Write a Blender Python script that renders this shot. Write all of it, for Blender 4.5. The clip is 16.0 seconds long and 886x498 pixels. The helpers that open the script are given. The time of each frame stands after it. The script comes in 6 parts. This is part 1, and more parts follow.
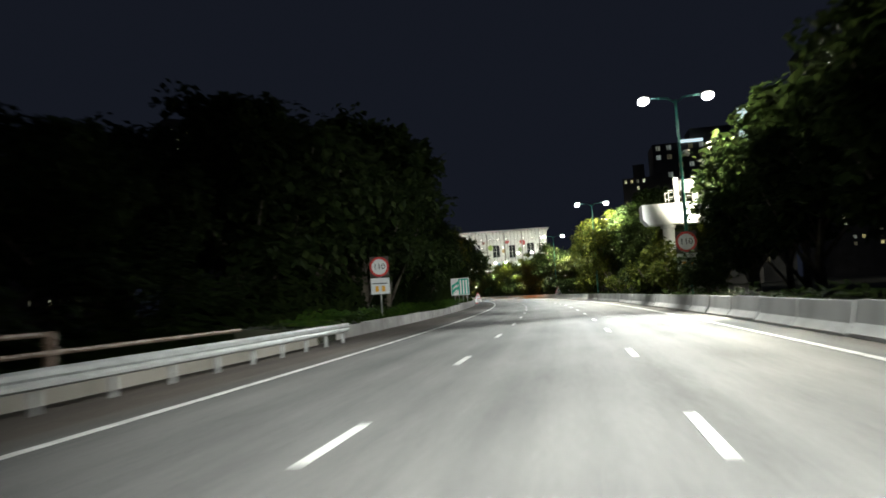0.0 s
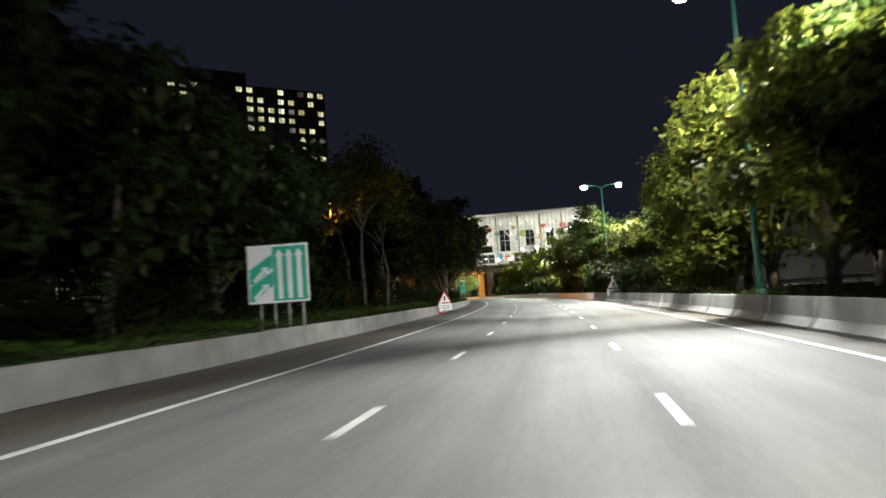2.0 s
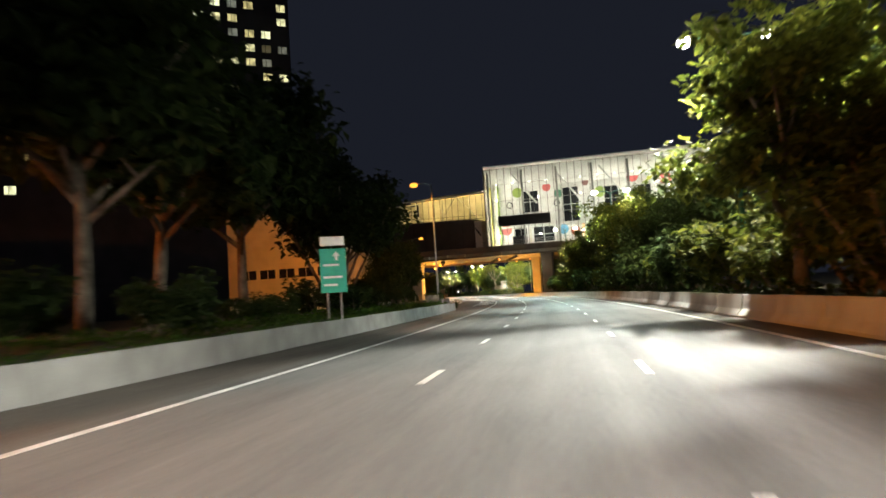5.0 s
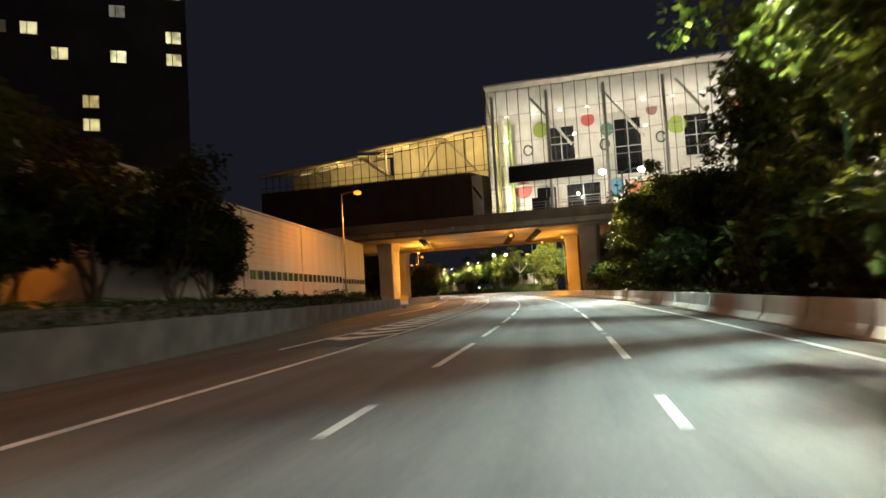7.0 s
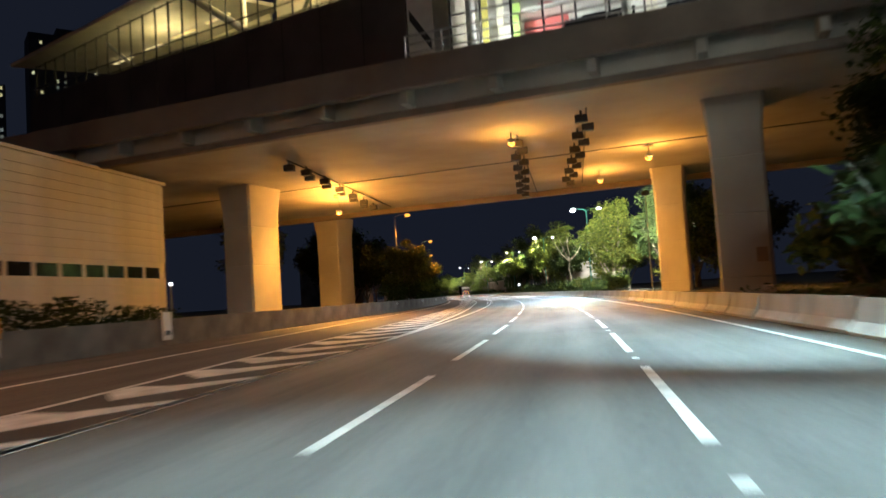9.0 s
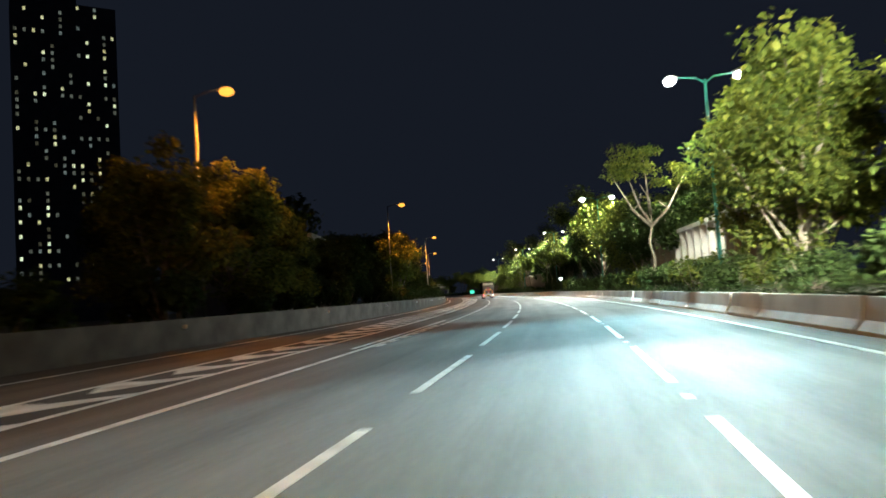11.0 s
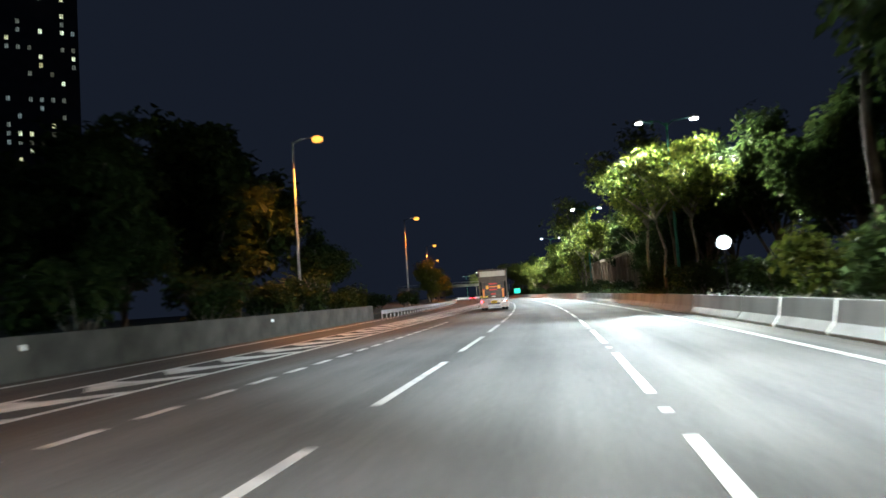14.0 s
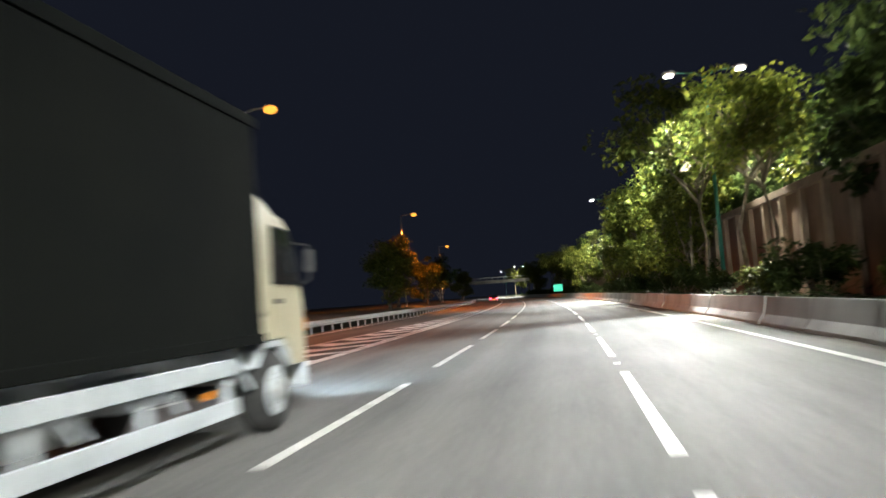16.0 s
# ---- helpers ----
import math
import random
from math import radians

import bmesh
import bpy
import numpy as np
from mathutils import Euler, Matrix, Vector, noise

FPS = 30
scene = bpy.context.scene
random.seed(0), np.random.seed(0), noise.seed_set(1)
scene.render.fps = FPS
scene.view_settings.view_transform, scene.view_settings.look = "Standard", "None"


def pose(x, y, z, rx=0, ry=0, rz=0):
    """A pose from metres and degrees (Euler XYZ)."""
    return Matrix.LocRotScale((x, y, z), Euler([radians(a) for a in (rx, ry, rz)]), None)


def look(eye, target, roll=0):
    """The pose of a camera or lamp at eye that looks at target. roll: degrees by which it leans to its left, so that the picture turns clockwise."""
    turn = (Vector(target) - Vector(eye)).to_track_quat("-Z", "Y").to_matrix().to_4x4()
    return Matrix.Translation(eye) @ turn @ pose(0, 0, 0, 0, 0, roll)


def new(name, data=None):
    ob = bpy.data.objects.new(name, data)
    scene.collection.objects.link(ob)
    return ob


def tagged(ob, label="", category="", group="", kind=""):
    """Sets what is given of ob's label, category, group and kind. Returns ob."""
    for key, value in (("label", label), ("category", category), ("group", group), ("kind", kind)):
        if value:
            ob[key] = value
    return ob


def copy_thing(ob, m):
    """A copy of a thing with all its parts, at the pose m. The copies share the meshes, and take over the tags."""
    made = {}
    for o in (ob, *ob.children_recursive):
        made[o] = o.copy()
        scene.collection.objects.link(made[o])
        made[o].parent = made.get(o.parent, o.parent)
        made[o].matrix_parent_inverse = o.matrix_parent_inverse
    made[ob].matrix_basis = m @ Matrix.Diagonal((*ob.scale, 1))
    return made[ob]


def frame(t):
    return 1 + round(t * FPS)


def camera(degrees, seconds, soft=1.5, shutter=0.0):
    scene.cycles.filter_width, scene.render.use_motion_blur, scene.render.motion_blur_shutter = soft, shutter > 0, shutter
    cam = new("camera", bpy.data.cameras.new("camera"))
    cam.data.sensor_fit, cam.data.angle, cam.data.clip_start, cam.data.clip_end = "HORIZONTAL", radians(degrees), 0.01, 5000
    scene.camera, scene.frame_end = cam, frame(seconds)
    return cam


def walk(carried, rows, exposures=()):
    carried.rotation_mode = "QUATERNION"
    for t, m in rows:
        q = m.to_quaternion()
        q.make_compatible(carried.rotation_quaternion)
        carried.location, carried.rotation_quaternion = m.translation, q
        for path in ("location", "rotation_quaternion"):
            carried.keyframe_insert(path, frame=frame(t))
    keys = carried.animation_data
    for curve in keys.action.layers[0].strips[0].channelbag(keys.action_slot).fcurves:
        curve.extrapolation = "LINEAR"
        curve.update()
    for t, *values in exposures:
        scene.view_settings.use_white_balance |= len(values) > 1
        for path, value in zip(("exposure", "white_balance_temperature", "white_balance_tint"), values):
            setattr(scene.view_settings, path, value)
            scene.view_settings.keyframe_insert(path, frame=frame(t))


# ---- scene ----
# The road's centre line: curvature per kilometre at stations along it, then heading and place every metre.
STATION = np.arange(-80.0, 1300.0, 1.0)
BEND = np.interp(STATION, [-20, 80, 160, 240, 320, 400, 480, 560, 640, 760], [1.009, 1.15, 0.863, 0.967, 1.166, 1.302, 0.939, 0.854, 0.547, 0.539]) / 1000.0
HEAD = np.cumsum(BEND)
HEAD -= np.interp(0.0, STATION, HEAD)
EAST, NORTH = np.cumsum(-np.sin(HEAD)), np.cumsum(np.cos(HEAD))
EAST -= np.interp(0.0, STATION, EAST)
NORTH -= np.interp(0.0, STATION, NORTH)


def heading(s):
    return float(np.interp(s, STATION, HEAD))


def spot(s, d=0.0, z=0.0):
    """s metres along the road, d metres to the right of its line, z up."""
    h = heading(s)
    return Vector((float(np.interp(s, STATION, EAST)) + d * math.cos(h), float(np.interp(s, STATION, NORTH)) + d * math.sin(h), z))


def place(s, d=0.0, z=0.0, turn=0.0, scale=1.0):
    """A pose at the road: x to the right, y along it."""
    return Matrix.Translation(spot(s, d, z)) @ Matrix.Rotation(heading(s) + radians(turn), 4, "Z") @ Matrix.Diagonal((scale, scale, scale, 1))


# ---- camera: seconds, metres along, metres to the right, degrees left of the road, degrees up, lean ----
EYE = 1.409
DRIVE = (
    (0, 2.33, 0.00, 10.43, 3.80, -3.55),
    (0.5, 20.41, -0.13, 10.10, 4.04, -3.78),
    (1, 38.09, 0.01, 10.23, 3.64, -4.34),
    (1.5, 55.34, -0.01, 10.10, 3.79, -4.33),
    (2, 72.98, 0.06, 9.71, 3.77, -3.98),
    (2.5, 90.34, 0.17, 9.62, 3.84, -4.14),
    (3, 107.70, 0.33, 10.02, 3.71, -3.68),
    (3.5, 124.84, 0.11, 10.14, 3.72, -3.93),
    (4, 142.56, 0.10, 10.29, 3.61, -3.86),
    (4.2, 149.51, 0.05, 10.34, 3.65, -3.73),
    (4.5, 159.77, 0.03, 10.12, 3.67, -3.74),
    (5, 176.68, 0.01, 10.06, 3.67, -3.74),
    (5.5, 193.48, 0.00, 10.03, 3.65, -3.74),
    (6, 210.28, 0.00, 9.99, 3.57, -3.74),
    (6.3, 220.41, 0.02, 9.81, 3.27, -3.42),
    (6.5, 227.21, 0.09, 9.90, 3.60, -3.93),
    (7, 244.23, 0.12, 9.95, 3.49, -3.40),
    (7.5, 262.02, 0.19, 10.03, 3.44, -3.34),
    (8, 279.89, 0.23, 10.12, 3.50, -3.36),
    (8.5, 297.07, 0.16, 10.20, 3.58, -3.47),
    (9, 314.75, 0.10, 10.52, 3.58, -3.67),
    (9.2, 321.96, 0.04, 10.55, 3.98, -3.32),
    (9.5, 332.43, -0.01, 10.17, 3.75, -3.74),
    (10, 349.43, -0.06, 10.08, 3.69, -3.74),
    (10.5, 366.15, -0.11, 10.07, 3.66, -3.74),
    (11, 382.74, -0.17, 10.14, 3.59, -3.74),
    (11.3, 392.70, -0.24, 10.41, 3.34, -3.55),
    (11.5, 399.38, -0.32, 10.32, 3.46, -3.62),
    (12, 416.09, -0.40, 10.17, 3.50, -3.23),
    (12.5, 432.34, -0.41, 9.98, 3.71, -3.29),
    (13, 448.79, -0.32, 9.72, 3.76, -3.99),
    (13.5, 466.03, -0.17, 9.21, 3.78, -4.01),
    (14, 482.53, 0.07, 9.24, 3.78, -3.86),
    (14.5, 498.75, 0.18, 9.65, 3.80, -3.84),
    (15, 515.24, 0.08, 10.10, 3.84, -3.74),
    (15.5, 532.03, 0.17, 10.18, 3.87, -3.84),
    (16, 549.09, 0.36, 9.88, 3.88, -4.16),
)
rows = []
for t, s, d, left, up, lean in DRIVE:
    e, h, p = spot(s, d, EYE), heading(s) + radians(left), radians(up)
    rows.append((t, look(e, e + Vector((-math.sin(h) * math.cos(p), math.cos(h) * math.cos(p), math.sin(p))) * 10, lean)))
cam = camera(62.02, 16.0, 1.6, 0.3)
# seconds, stops, kelvin, tint: the camera keeps adjusting to the changing lamps
ADJUST = (
    (0, 0, 6350, 9), (0.5, 0.05, 6600, 7), (1, 0.2, 6550, 10), (1.5, 0.05, 5850, 10), (2, 0.25, 6450, 11), (2.5, 0.5, 6850, 12),
    (3, 0.1, 6050, 12), (3.5, 0.25, 6750, 13), (4, 0.45, 6400, 9), (6.5, 0.22, 7700, 14), (7, 0.15, 7600, 16), (7.5, 0.32, 6600, 15),
    (8, 0.0, 6600, 15), (8.5, -0.2, 7400, 16), (9, 0.2, 6000, 11), (11.5, 0.15, 6250, 2), (12, 0.5, 7600, 14), (12.5, 0.3, 6650, 13),
    (13, -0.2, 6350, 9), (13.5, 0.4, 6150, 7), (14, 0.32, 5650, 4), (14.5, 0.2, 5850, 5), (15, 0.8, 5000, 2), (15.5, 0.7, 5000, -2),
    (16, 0.05, 6350, 11),
)
walk(cam, rows, ADJUST)

# ---- night sky ----
night = bpy.data.worlds.new("night_sky")
scene.world = night
night.use_nodes = True
night.node_tree.nodes["Background"].inputs[0].default_value = (0.0074, 0.0090, 0.0146, 1)
night.node_tree.nodes["Background"].inputs[1].default_value = 1.0

# ---- lamps' light ----
WHITE, AMBER, COOL = (0.97, 1.0, 0.93), (1.0, 0.32, 0.035), (0.72, 0.95, 1.0)
MEDIAN_LAMPS = [-6, 49, 103, 158, 213, 268, 320, 426, 481, 536, 591, 647, 862, 918]
# how far each lamp stands to the right of the line of the first ones
ASIDE = {158: 0.4, 213: 0.8, 268: 1.1, 320: 0.9, 426: 1.35, 481: 1.4, 536: 1.6}
VERGE_LAMPS = [(137, -18.4, 1), (177, -17.6, 1), (253, -11.5, -1), (325, -21.5, 1), (420.5, -19.1, 1), (476, -18.1, 1), (533, -17.2, 1), (590, -17.5, 1), (649, -18.6, 1), (716, -19.5, 1)]
LAMP_HEIGHT = 12.5
ROAD_POWER, GLOW_POWER, AMBER_POWER = 78000, 100000, 9500
# each lamp's tuned share of ROAD_POWER, which also replaces the car's headlights
LAMP_SHARE = {49: 0.78, 103: 0.7, 158: 0.74, 213: 0.8, 268: 0.6, 320: 0.9, 426: 0.65, 481: 0.72, 536: 0.8, 591: 0.85}
# each lamp's tuned share of the beam put on crowns ahead of it
AHEAD = {-6: 0.12, 49: 0.3, 213: 0.45, 268: 0.4, 320: 0.9, 426: 0.15, 481: 0.4, 536: 0.55, 591: 0.7}


def light(kind, at, power, colour, aim=None, size=0.3, cone=100, blend=0.8, squeeze=1.0):
    data = bpy.data.lights.new("light", kind)
    data.energy, data.color = power, colour
    if kind == "AREA":
        data.shape, data.size = "DISK", size
    else:
        data.shadow_soft_size = size
    if kind == "SPOT":
        data.spot_size, data.spot_blend = radians(cone), blend
    ob = new("light", data)
    ob.matrix_world = (look(at, aim) @ Matrix.Diagonal((squeeze, 1, 1, 1))) if aim is not None else Matrix.Translation(at)
    return ob


for s in MEDIAN_LAMPS:
    g, tint, off = LAMP_SHARE.get(s, 1.0), (0.5, 0.92, 1.0) if s == 426 else (0.62, 0.97, 0.95) if s in (268, 320) else WHITE, ASIDE.get(s, 1.4 if s > 560 else 0.0)
    left, right, warm = spot(s, 5.6 + off, LAMP_HEIGHT - 0.05), spot(s, 9.8 + off, LAMP_HEIGHT - 0.05), (1.0, 0.95, 0.74)
    for way in (-1, 1):
        light("SPOT", left, ROAD_POWER * g * (1.0 if way > 0 else 0.6 if s in (158, 536) else 0.78), tint, spot(s + way * (16 if s == 320 else 20), 1.6 if s in (536, 591) else 1.2 if s in (268, 320) else 0.2, 0), cone=60 if s == 320 else 66, blend=1.0, squeeze=0.5 if s in (268, 320) else 0.55 if s in (536, 591) else 0.62)
    light("SPOT", left, ROAD_POWER * 0.3 * g, tint, spot(s, 1.2, 0), cone=54 if s in (268, 320) else 74, blend=1.0)
    light("SPOT", left, ROAD_POWER * (0.05 if s < 200 else 0.01 if s < 400 else 0.025), WHITE, spot(s, -11.0, 0.5), cone=120, blend=1.0)
    g = 0.25 if s == 320 else 0.3 if s < 0 else max(g, 0.7)
    light("SPOT", right, GLOW_POWER * (0.12 if s in (49, 268) else 0.1 if s == 536 else 0.15 if s == 426 else 0.3) * g, warm, spot(s, 18.0, 1.5), cone=140, blend=0.35)
    light("SPOT", right, GLOW_POWER * 2.2 * g * AHEAD.get(s, 1.0), warm, spot(s + (14 if s == 320 else 25), 18.0 if s == 320 else 15.0, 5.0), cone=42 if s == 320 else 52, blend=0.6)
    # from here on, extra beams added to brighten single crowns and the pillared wall
    if s in (103, 481):
        light("SPOT", left, GLOW_POWER * 0.55 * g, warm, spot(s + 9, 10.5, 8.5), cone=56, blend=0.6)
    if s == 426:
        light("SPOT", left, GLOW_POWER * 0.3, warm, spot(440, 10.4, 4.5), cone=66, blend=0.6)
    # narrow beam no street lamp has, added to light a tree 48 m on
    if s in (426, 481, 536, 591, 647):
        light("SPOT", right, GLOW_POWER * 2.6, warm, spot(s + 48, 9.6, 5.2), cone=17, blend=0.8)
    if s == 536:
        for lantern in (left, right):
            light("SPOT", lantern, GLOW_POWER * 0.44 * g, warm, spot(s + 4.0, 8.6, 5.5), cone=70, blend=0.5)
    if s == 320:
        light("SPOT", left, GLOW_POWER * 0.36, warm, spot(311, 9.4, 5.5), cone=58, blend=0.6)
    if s > 200:
        light("SPOT", left, GLOW_POWER * (0.5 if s == 268 else 0.2) * g, warm, spot(s - 9, 9.4, 6.0), cone=60, blend=0.6)
    light("SPOT", right, GLOW_POWER * 0.6 * g, warm, spot(s - 13, 12.5, 3.5), cone=66, blend=0.6)
# added floodlight past the bridge, there to brighten the near sides of trees
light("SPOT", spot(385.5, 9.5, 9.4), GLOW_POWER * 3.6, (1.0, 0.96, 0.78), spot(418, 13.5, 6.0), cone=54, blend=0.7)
# white spots added to light the road under the bridge as headlights would
light("SPOT", spot(320, 6.5, LAMP_HEIGHT - 0.05), ROAD_POWER * 2.0, COOL, spot(349, -2.0, 0), cone=25, blend=1.0)
light("SPOT", spot(426, 6.95, LAMP_HEIGHT - 0.05), ROAD_POWER * 1.4, COOL, spot(384, -0.6, 0), cone=24, blend=1.0)
light("SPOT", spot(253, -13.8, LAMP_HEIGHT + 0.1), AMBER_POWER * 1.2, AMBER, spot(266, -31, 6.0), cone=60, blend=0.6)
light("SPOT", spot(253, -13.8, LAMP_HEIGHT + 0.1), AMBER_POWER * 0.9, AMBER, spot(316, -25.5, 5.0), cone=40, blend=0.6)
for s, d, side in VERGE_LAMPS:
    light("SPOT", spot(s, d + 2.35 * side, LAMP_HEIGHT + 0.1), AMBER_POWER * (0.2 if side < 0 else 0.4 if s == 325 else 0.8 if s == 476 else 0.7 if 500 < s < 600 else 3.0 if s == 649 else 0.35 if s == 420.5 else 1.0), AMBER if s < 560 else (1.0, 0.22, 0.02), spot(s, d + 3.2 * side, 0), cone=140 if s > 450 else 172, blend=0.35)

# ---- materials ----


def surface(name, a, b, scale=3.0, rough=0.8, metal=0.0, bump=0.15, fine=40.0, stretch=None, spread=0.12, gloss=0.5):
    """Two colours mixed by a coarse and a fine noise, with fine relief."""
    m = bpy.data.materials.new(name)
    m.use_nodes = True
    n, k = m.node_tree.nodes, m.node_tree.links
    p = n["Principled BSDF"]
    tc = n.new("ShaderNodeTexCoord")
    src = tc.outputs["UV" if stretch else "Object"]
    if stretch:
        mp = n.new("ShaderNodeMapping")
        mp.inputs["Scale"].default_value = stretch
        k.new(src, mp.inputs["Vector"])
        src = mp.outputs["Vector"]
    n1, n2, mx, ramp, bp = n.new("ShaderNodeTexNoise"), n.new("ShaderNodeTexNoise"), n.new("ShaderNodeMath"), n.new("ShaderNodeValToRGB"), n.new("ShaderNodeBump")
    n1.inputs["Scale"].default_value, n1.inputs["Detail"].default_value = scale, 6
    n2.inputs["Scale"].default_value, n2.inputs["Detail"].default_value = fine, 4
    k.new(src, n1.inputs["Vector"])
    k.new(tc.outputs["UV" if stretch else "Object"], n2.inputs["Vector"])
    mx.operation, mx.use_clamp = "MULTIPLY_ADD", True
    k.new(n2.outputs[0], mx.inputs[0])
    mx.inputs[1].default_value = 0.35
    sub = n.new("ShaderNodeMath")
    sub.operation = "SUBTRACT"
    k.new(n1.outputs[0], sub.inputs[0])
    sub.inputs[1].default_value = 0.17
    k.new(sub.outputs[0], mx.inputs[2])
    ramp.color_ramp.elements[0].position, ramp.color_ramp.elements[1].position = 0.5 - spread * 1.6, 0.5 + spread * 1.6
    ramp.color_ramp.elements[0].color, ramp.color_ramp.elements[1].color = (*a, 1), (*b, 1)
    k.new(mx.outputs[0], ramp.inputs[0])
    k.new(ramp.outputs[0], p.inputs["Base Color"])
    p.inputs["Roughness"].default_value, p.inputs["Metallic"].default_value = rough, metal
    p.inputs["Specular IOR Level"].default_value = gloss
    bp.inputs["Strength"].default_value, bp.inputs["Distance"].default_value = bump, 0.02
    k.new(n2.outputs[0], bp.inputs["Height"])
    k.new(bp.outputs[0], p.inputs["Normal"])
    return m


def glow(name, colour, strength):
    m = bpy.data.materials.new(name)
    m.use_nodes = True
    p = m.node_tree.nodes["Principled BSDF"]
    p.inputs["Base Color"].default_value = (*[0.5 * c for c in colour], 1)
    p.inputs["Emission Color"].default_value = (*colour, 1)
    p.inputs["Emission Strength"].default_value = strength
    return m


def leafy(name, a, b, c):
    m = bpy.data.materials.new(name)
    m.use_nodes = True
    n, k = m.node_tree.nodes, m.node_tree.links
    p = n["Principled BSDF"]
    geo, info, ramp, mixer = n.new("ShaderNodeNewGeometry"), n.new("ShaderNodeObjectInfo"), n.new("ShaderNodeValToRGB"), n.new("ShaderNodeMixRGB")
    ramp.color_ramp.elements[0].color, ramp.color_ramp.elements[1].color = (*a, 1), (*c, 1)
    e = ramp.color_ramp.elements.new(0.55)
    e.color = (*b, 1)
    k.new(geo.outputs["Random Per Island"], ramp.inputs[0])
    hue = n.new("ShaderNodeHueSaturation")
    mp = n.new("ShaderNodeMapRange")
    mp.inputs[3].default_value, mp.inputs[4].default_value = 0.75, 1.2
    k.new(info.outputs["Random"], mp.inputs[0])
    k.new(mp.outputs[0], hue.inputs["Value"])
    k.new(ramp.outputs[0], hue.inputs["Color"])
    k.new(hue.outputs[0], p.inputs["Base Color"])
    p.inputs["Roughness"].default_value = 0.6
    p.inputs["Specular IOR Level"].default_value = 0.2
    tr, add = n.new("ShaderNodeBsdfTranslucent"), n.new("ShaderNodeMixShader")
    k.new(hue.outputs[0], tr.inputs[0])
    add.inputs[0].default_value = 0.45
    k.new(p.outputs[0], add.inputs[1])
    k.new(tr.outputs[0], add.inputs[2])
    k.new(add.outputs[0], n["Material Output"].inputs[0])
    return m




def asphalt():
    """Worn asphalt: streaks along the road, polished wheel tracks, shoulders tinted for grime and weak light, repairs.
    """
    m = bpy.data.materials.new("asphalt")
    m.use_nodes = True
    n, k = m.node_tree.nodes, m.node_tree.links
    p = n["Principled BSDF"]
    uv, sep = n.new("ShaderNodeTexCoord"), n.new("ShaderNodeSeparateXYZ")
    k.new(uv.outputs["UV"], sep.inputs[0])

    def calc(op, a, b=0.0, clamp=False):
        q = n.new("ShaderNodeMath")
        q.operation, q.use_clamp = op, clamp
        for i, v in enumerate((a, b)):
            if isinstance(v, (int, float)):
                q.inputs[i].default_value = v
            else:
                k.new(v, q.inputs[i])
        return q.outputs[0]

    def noise(stretch, scale, detail=5):
        mp, t = n.new("ShaderNodeMapping"), n.new("ShaderNodeTexNoise")
        mp.inputs["Scale"].default_value = stretch
        k.new(uv.outputs["UV"], mp.inputs["Vector"])
        k.new(mp.outputs[0], t.inputs["Vector"])
        t.inputs["Scale"].default_value, t.inputs["Detail"].default_value = scale, detail
        return t.outputs[0]

    def band(value, a, b):
        q = n.new("ShaderNodeMapRange")
        q.interpolation_type = "SMOOTHSTEP"
        k.new(value, q.inputs[0])
        q.inputs[1].default_value, q.inputs[2].default_value = a, b
        return q.outputs[0]

    streak, blotch, fine, grit = noise((0.035, 1.5, 1), 1.0), noise((0.16, 0.5, 1), 1.0), noise((1, 1, 1), 9.0), noise((1, 1, 1), 70.0, 3)
    track = calc("COSINE", calc("MULTIPLY", calc("SUBTRACT", sep.outputs[1], 1.1), 2 * math.pi / 1.83))
    v = calc("ADD", calc("MULTIPLY", calc("SUBTRACT", streak, 0.5), 0.75), 0.5)
    v = calc("ADD", v, calc("MULTIPLY", calc("SUBTRACT", blotch, 0.5), 1.0))
    v = calc("ADD", v, calc("MULTIPLY", calc("SUBTRACT", fine, 0.5), 0.6))
    v = calc("ADD", v, calc("MULTIPLY", calc("SUBTRACT", grit, 0.5), 0.5))
    v = calc("SUBTRACT", v, calc("MULTIPLY", track, 0.07), True)
    ramp = n.new("ShaderNodeValToRGB")
    ramp.color_ramp.elements[0].position, ramp.color_ramp.elements[1].position = 0.12, 0.9
    ramp.color_ramp.elements[0].color, ramp.color_ramp.elements[1].color = (0.062, 0.062, 0.061, 1), (0.165, 0.162, 0.155, 1)
    k.new(v, ramp.inputs[0])
    # brown grime along the edges, with the weaker light there mixed into the tint
    shoulder_tint = calc("MAXIMUM", band(calc("ADD", sep.outputs[1], calc("MULTIPLY", streak, 1.2)), -5.4, -6.6), band(calc("SUBTRACT", sep.outputs[1], calc("MULTIPLY", streak, 0.8)), 4.5, 5.4))
    mixer = n.new("ShaderNodeMixRGB")
    mixer.blend_type = "MULTIPLY"
    k.new(calc("MULTIPLY", shoulder_tint, 0.9), mixer.inputs[0])
    k.new(ramp.outputs[0], mixer.inputs[1])
    mixer.inputs[2].default_value = (0.5, 0.36, 0.27, 1)
    k.new(mixer.outputs[0], p.inputs["Base Color"])
    k.new(calc("SUBTRACT", 0.86, calc("MULTIPLY", v, 0.2)), p.inputs["Roughness"])
    bp = n.new("ShaderNodeBump")
    bp.inputs["Strength"].default_value, bp.inputs["Distance"].default_value = 0.4, 0.012
    k.new(grit, bp.inputs["Height"])
    k.new(bp.outputs[0], p.inputs["Normal"])
    return m


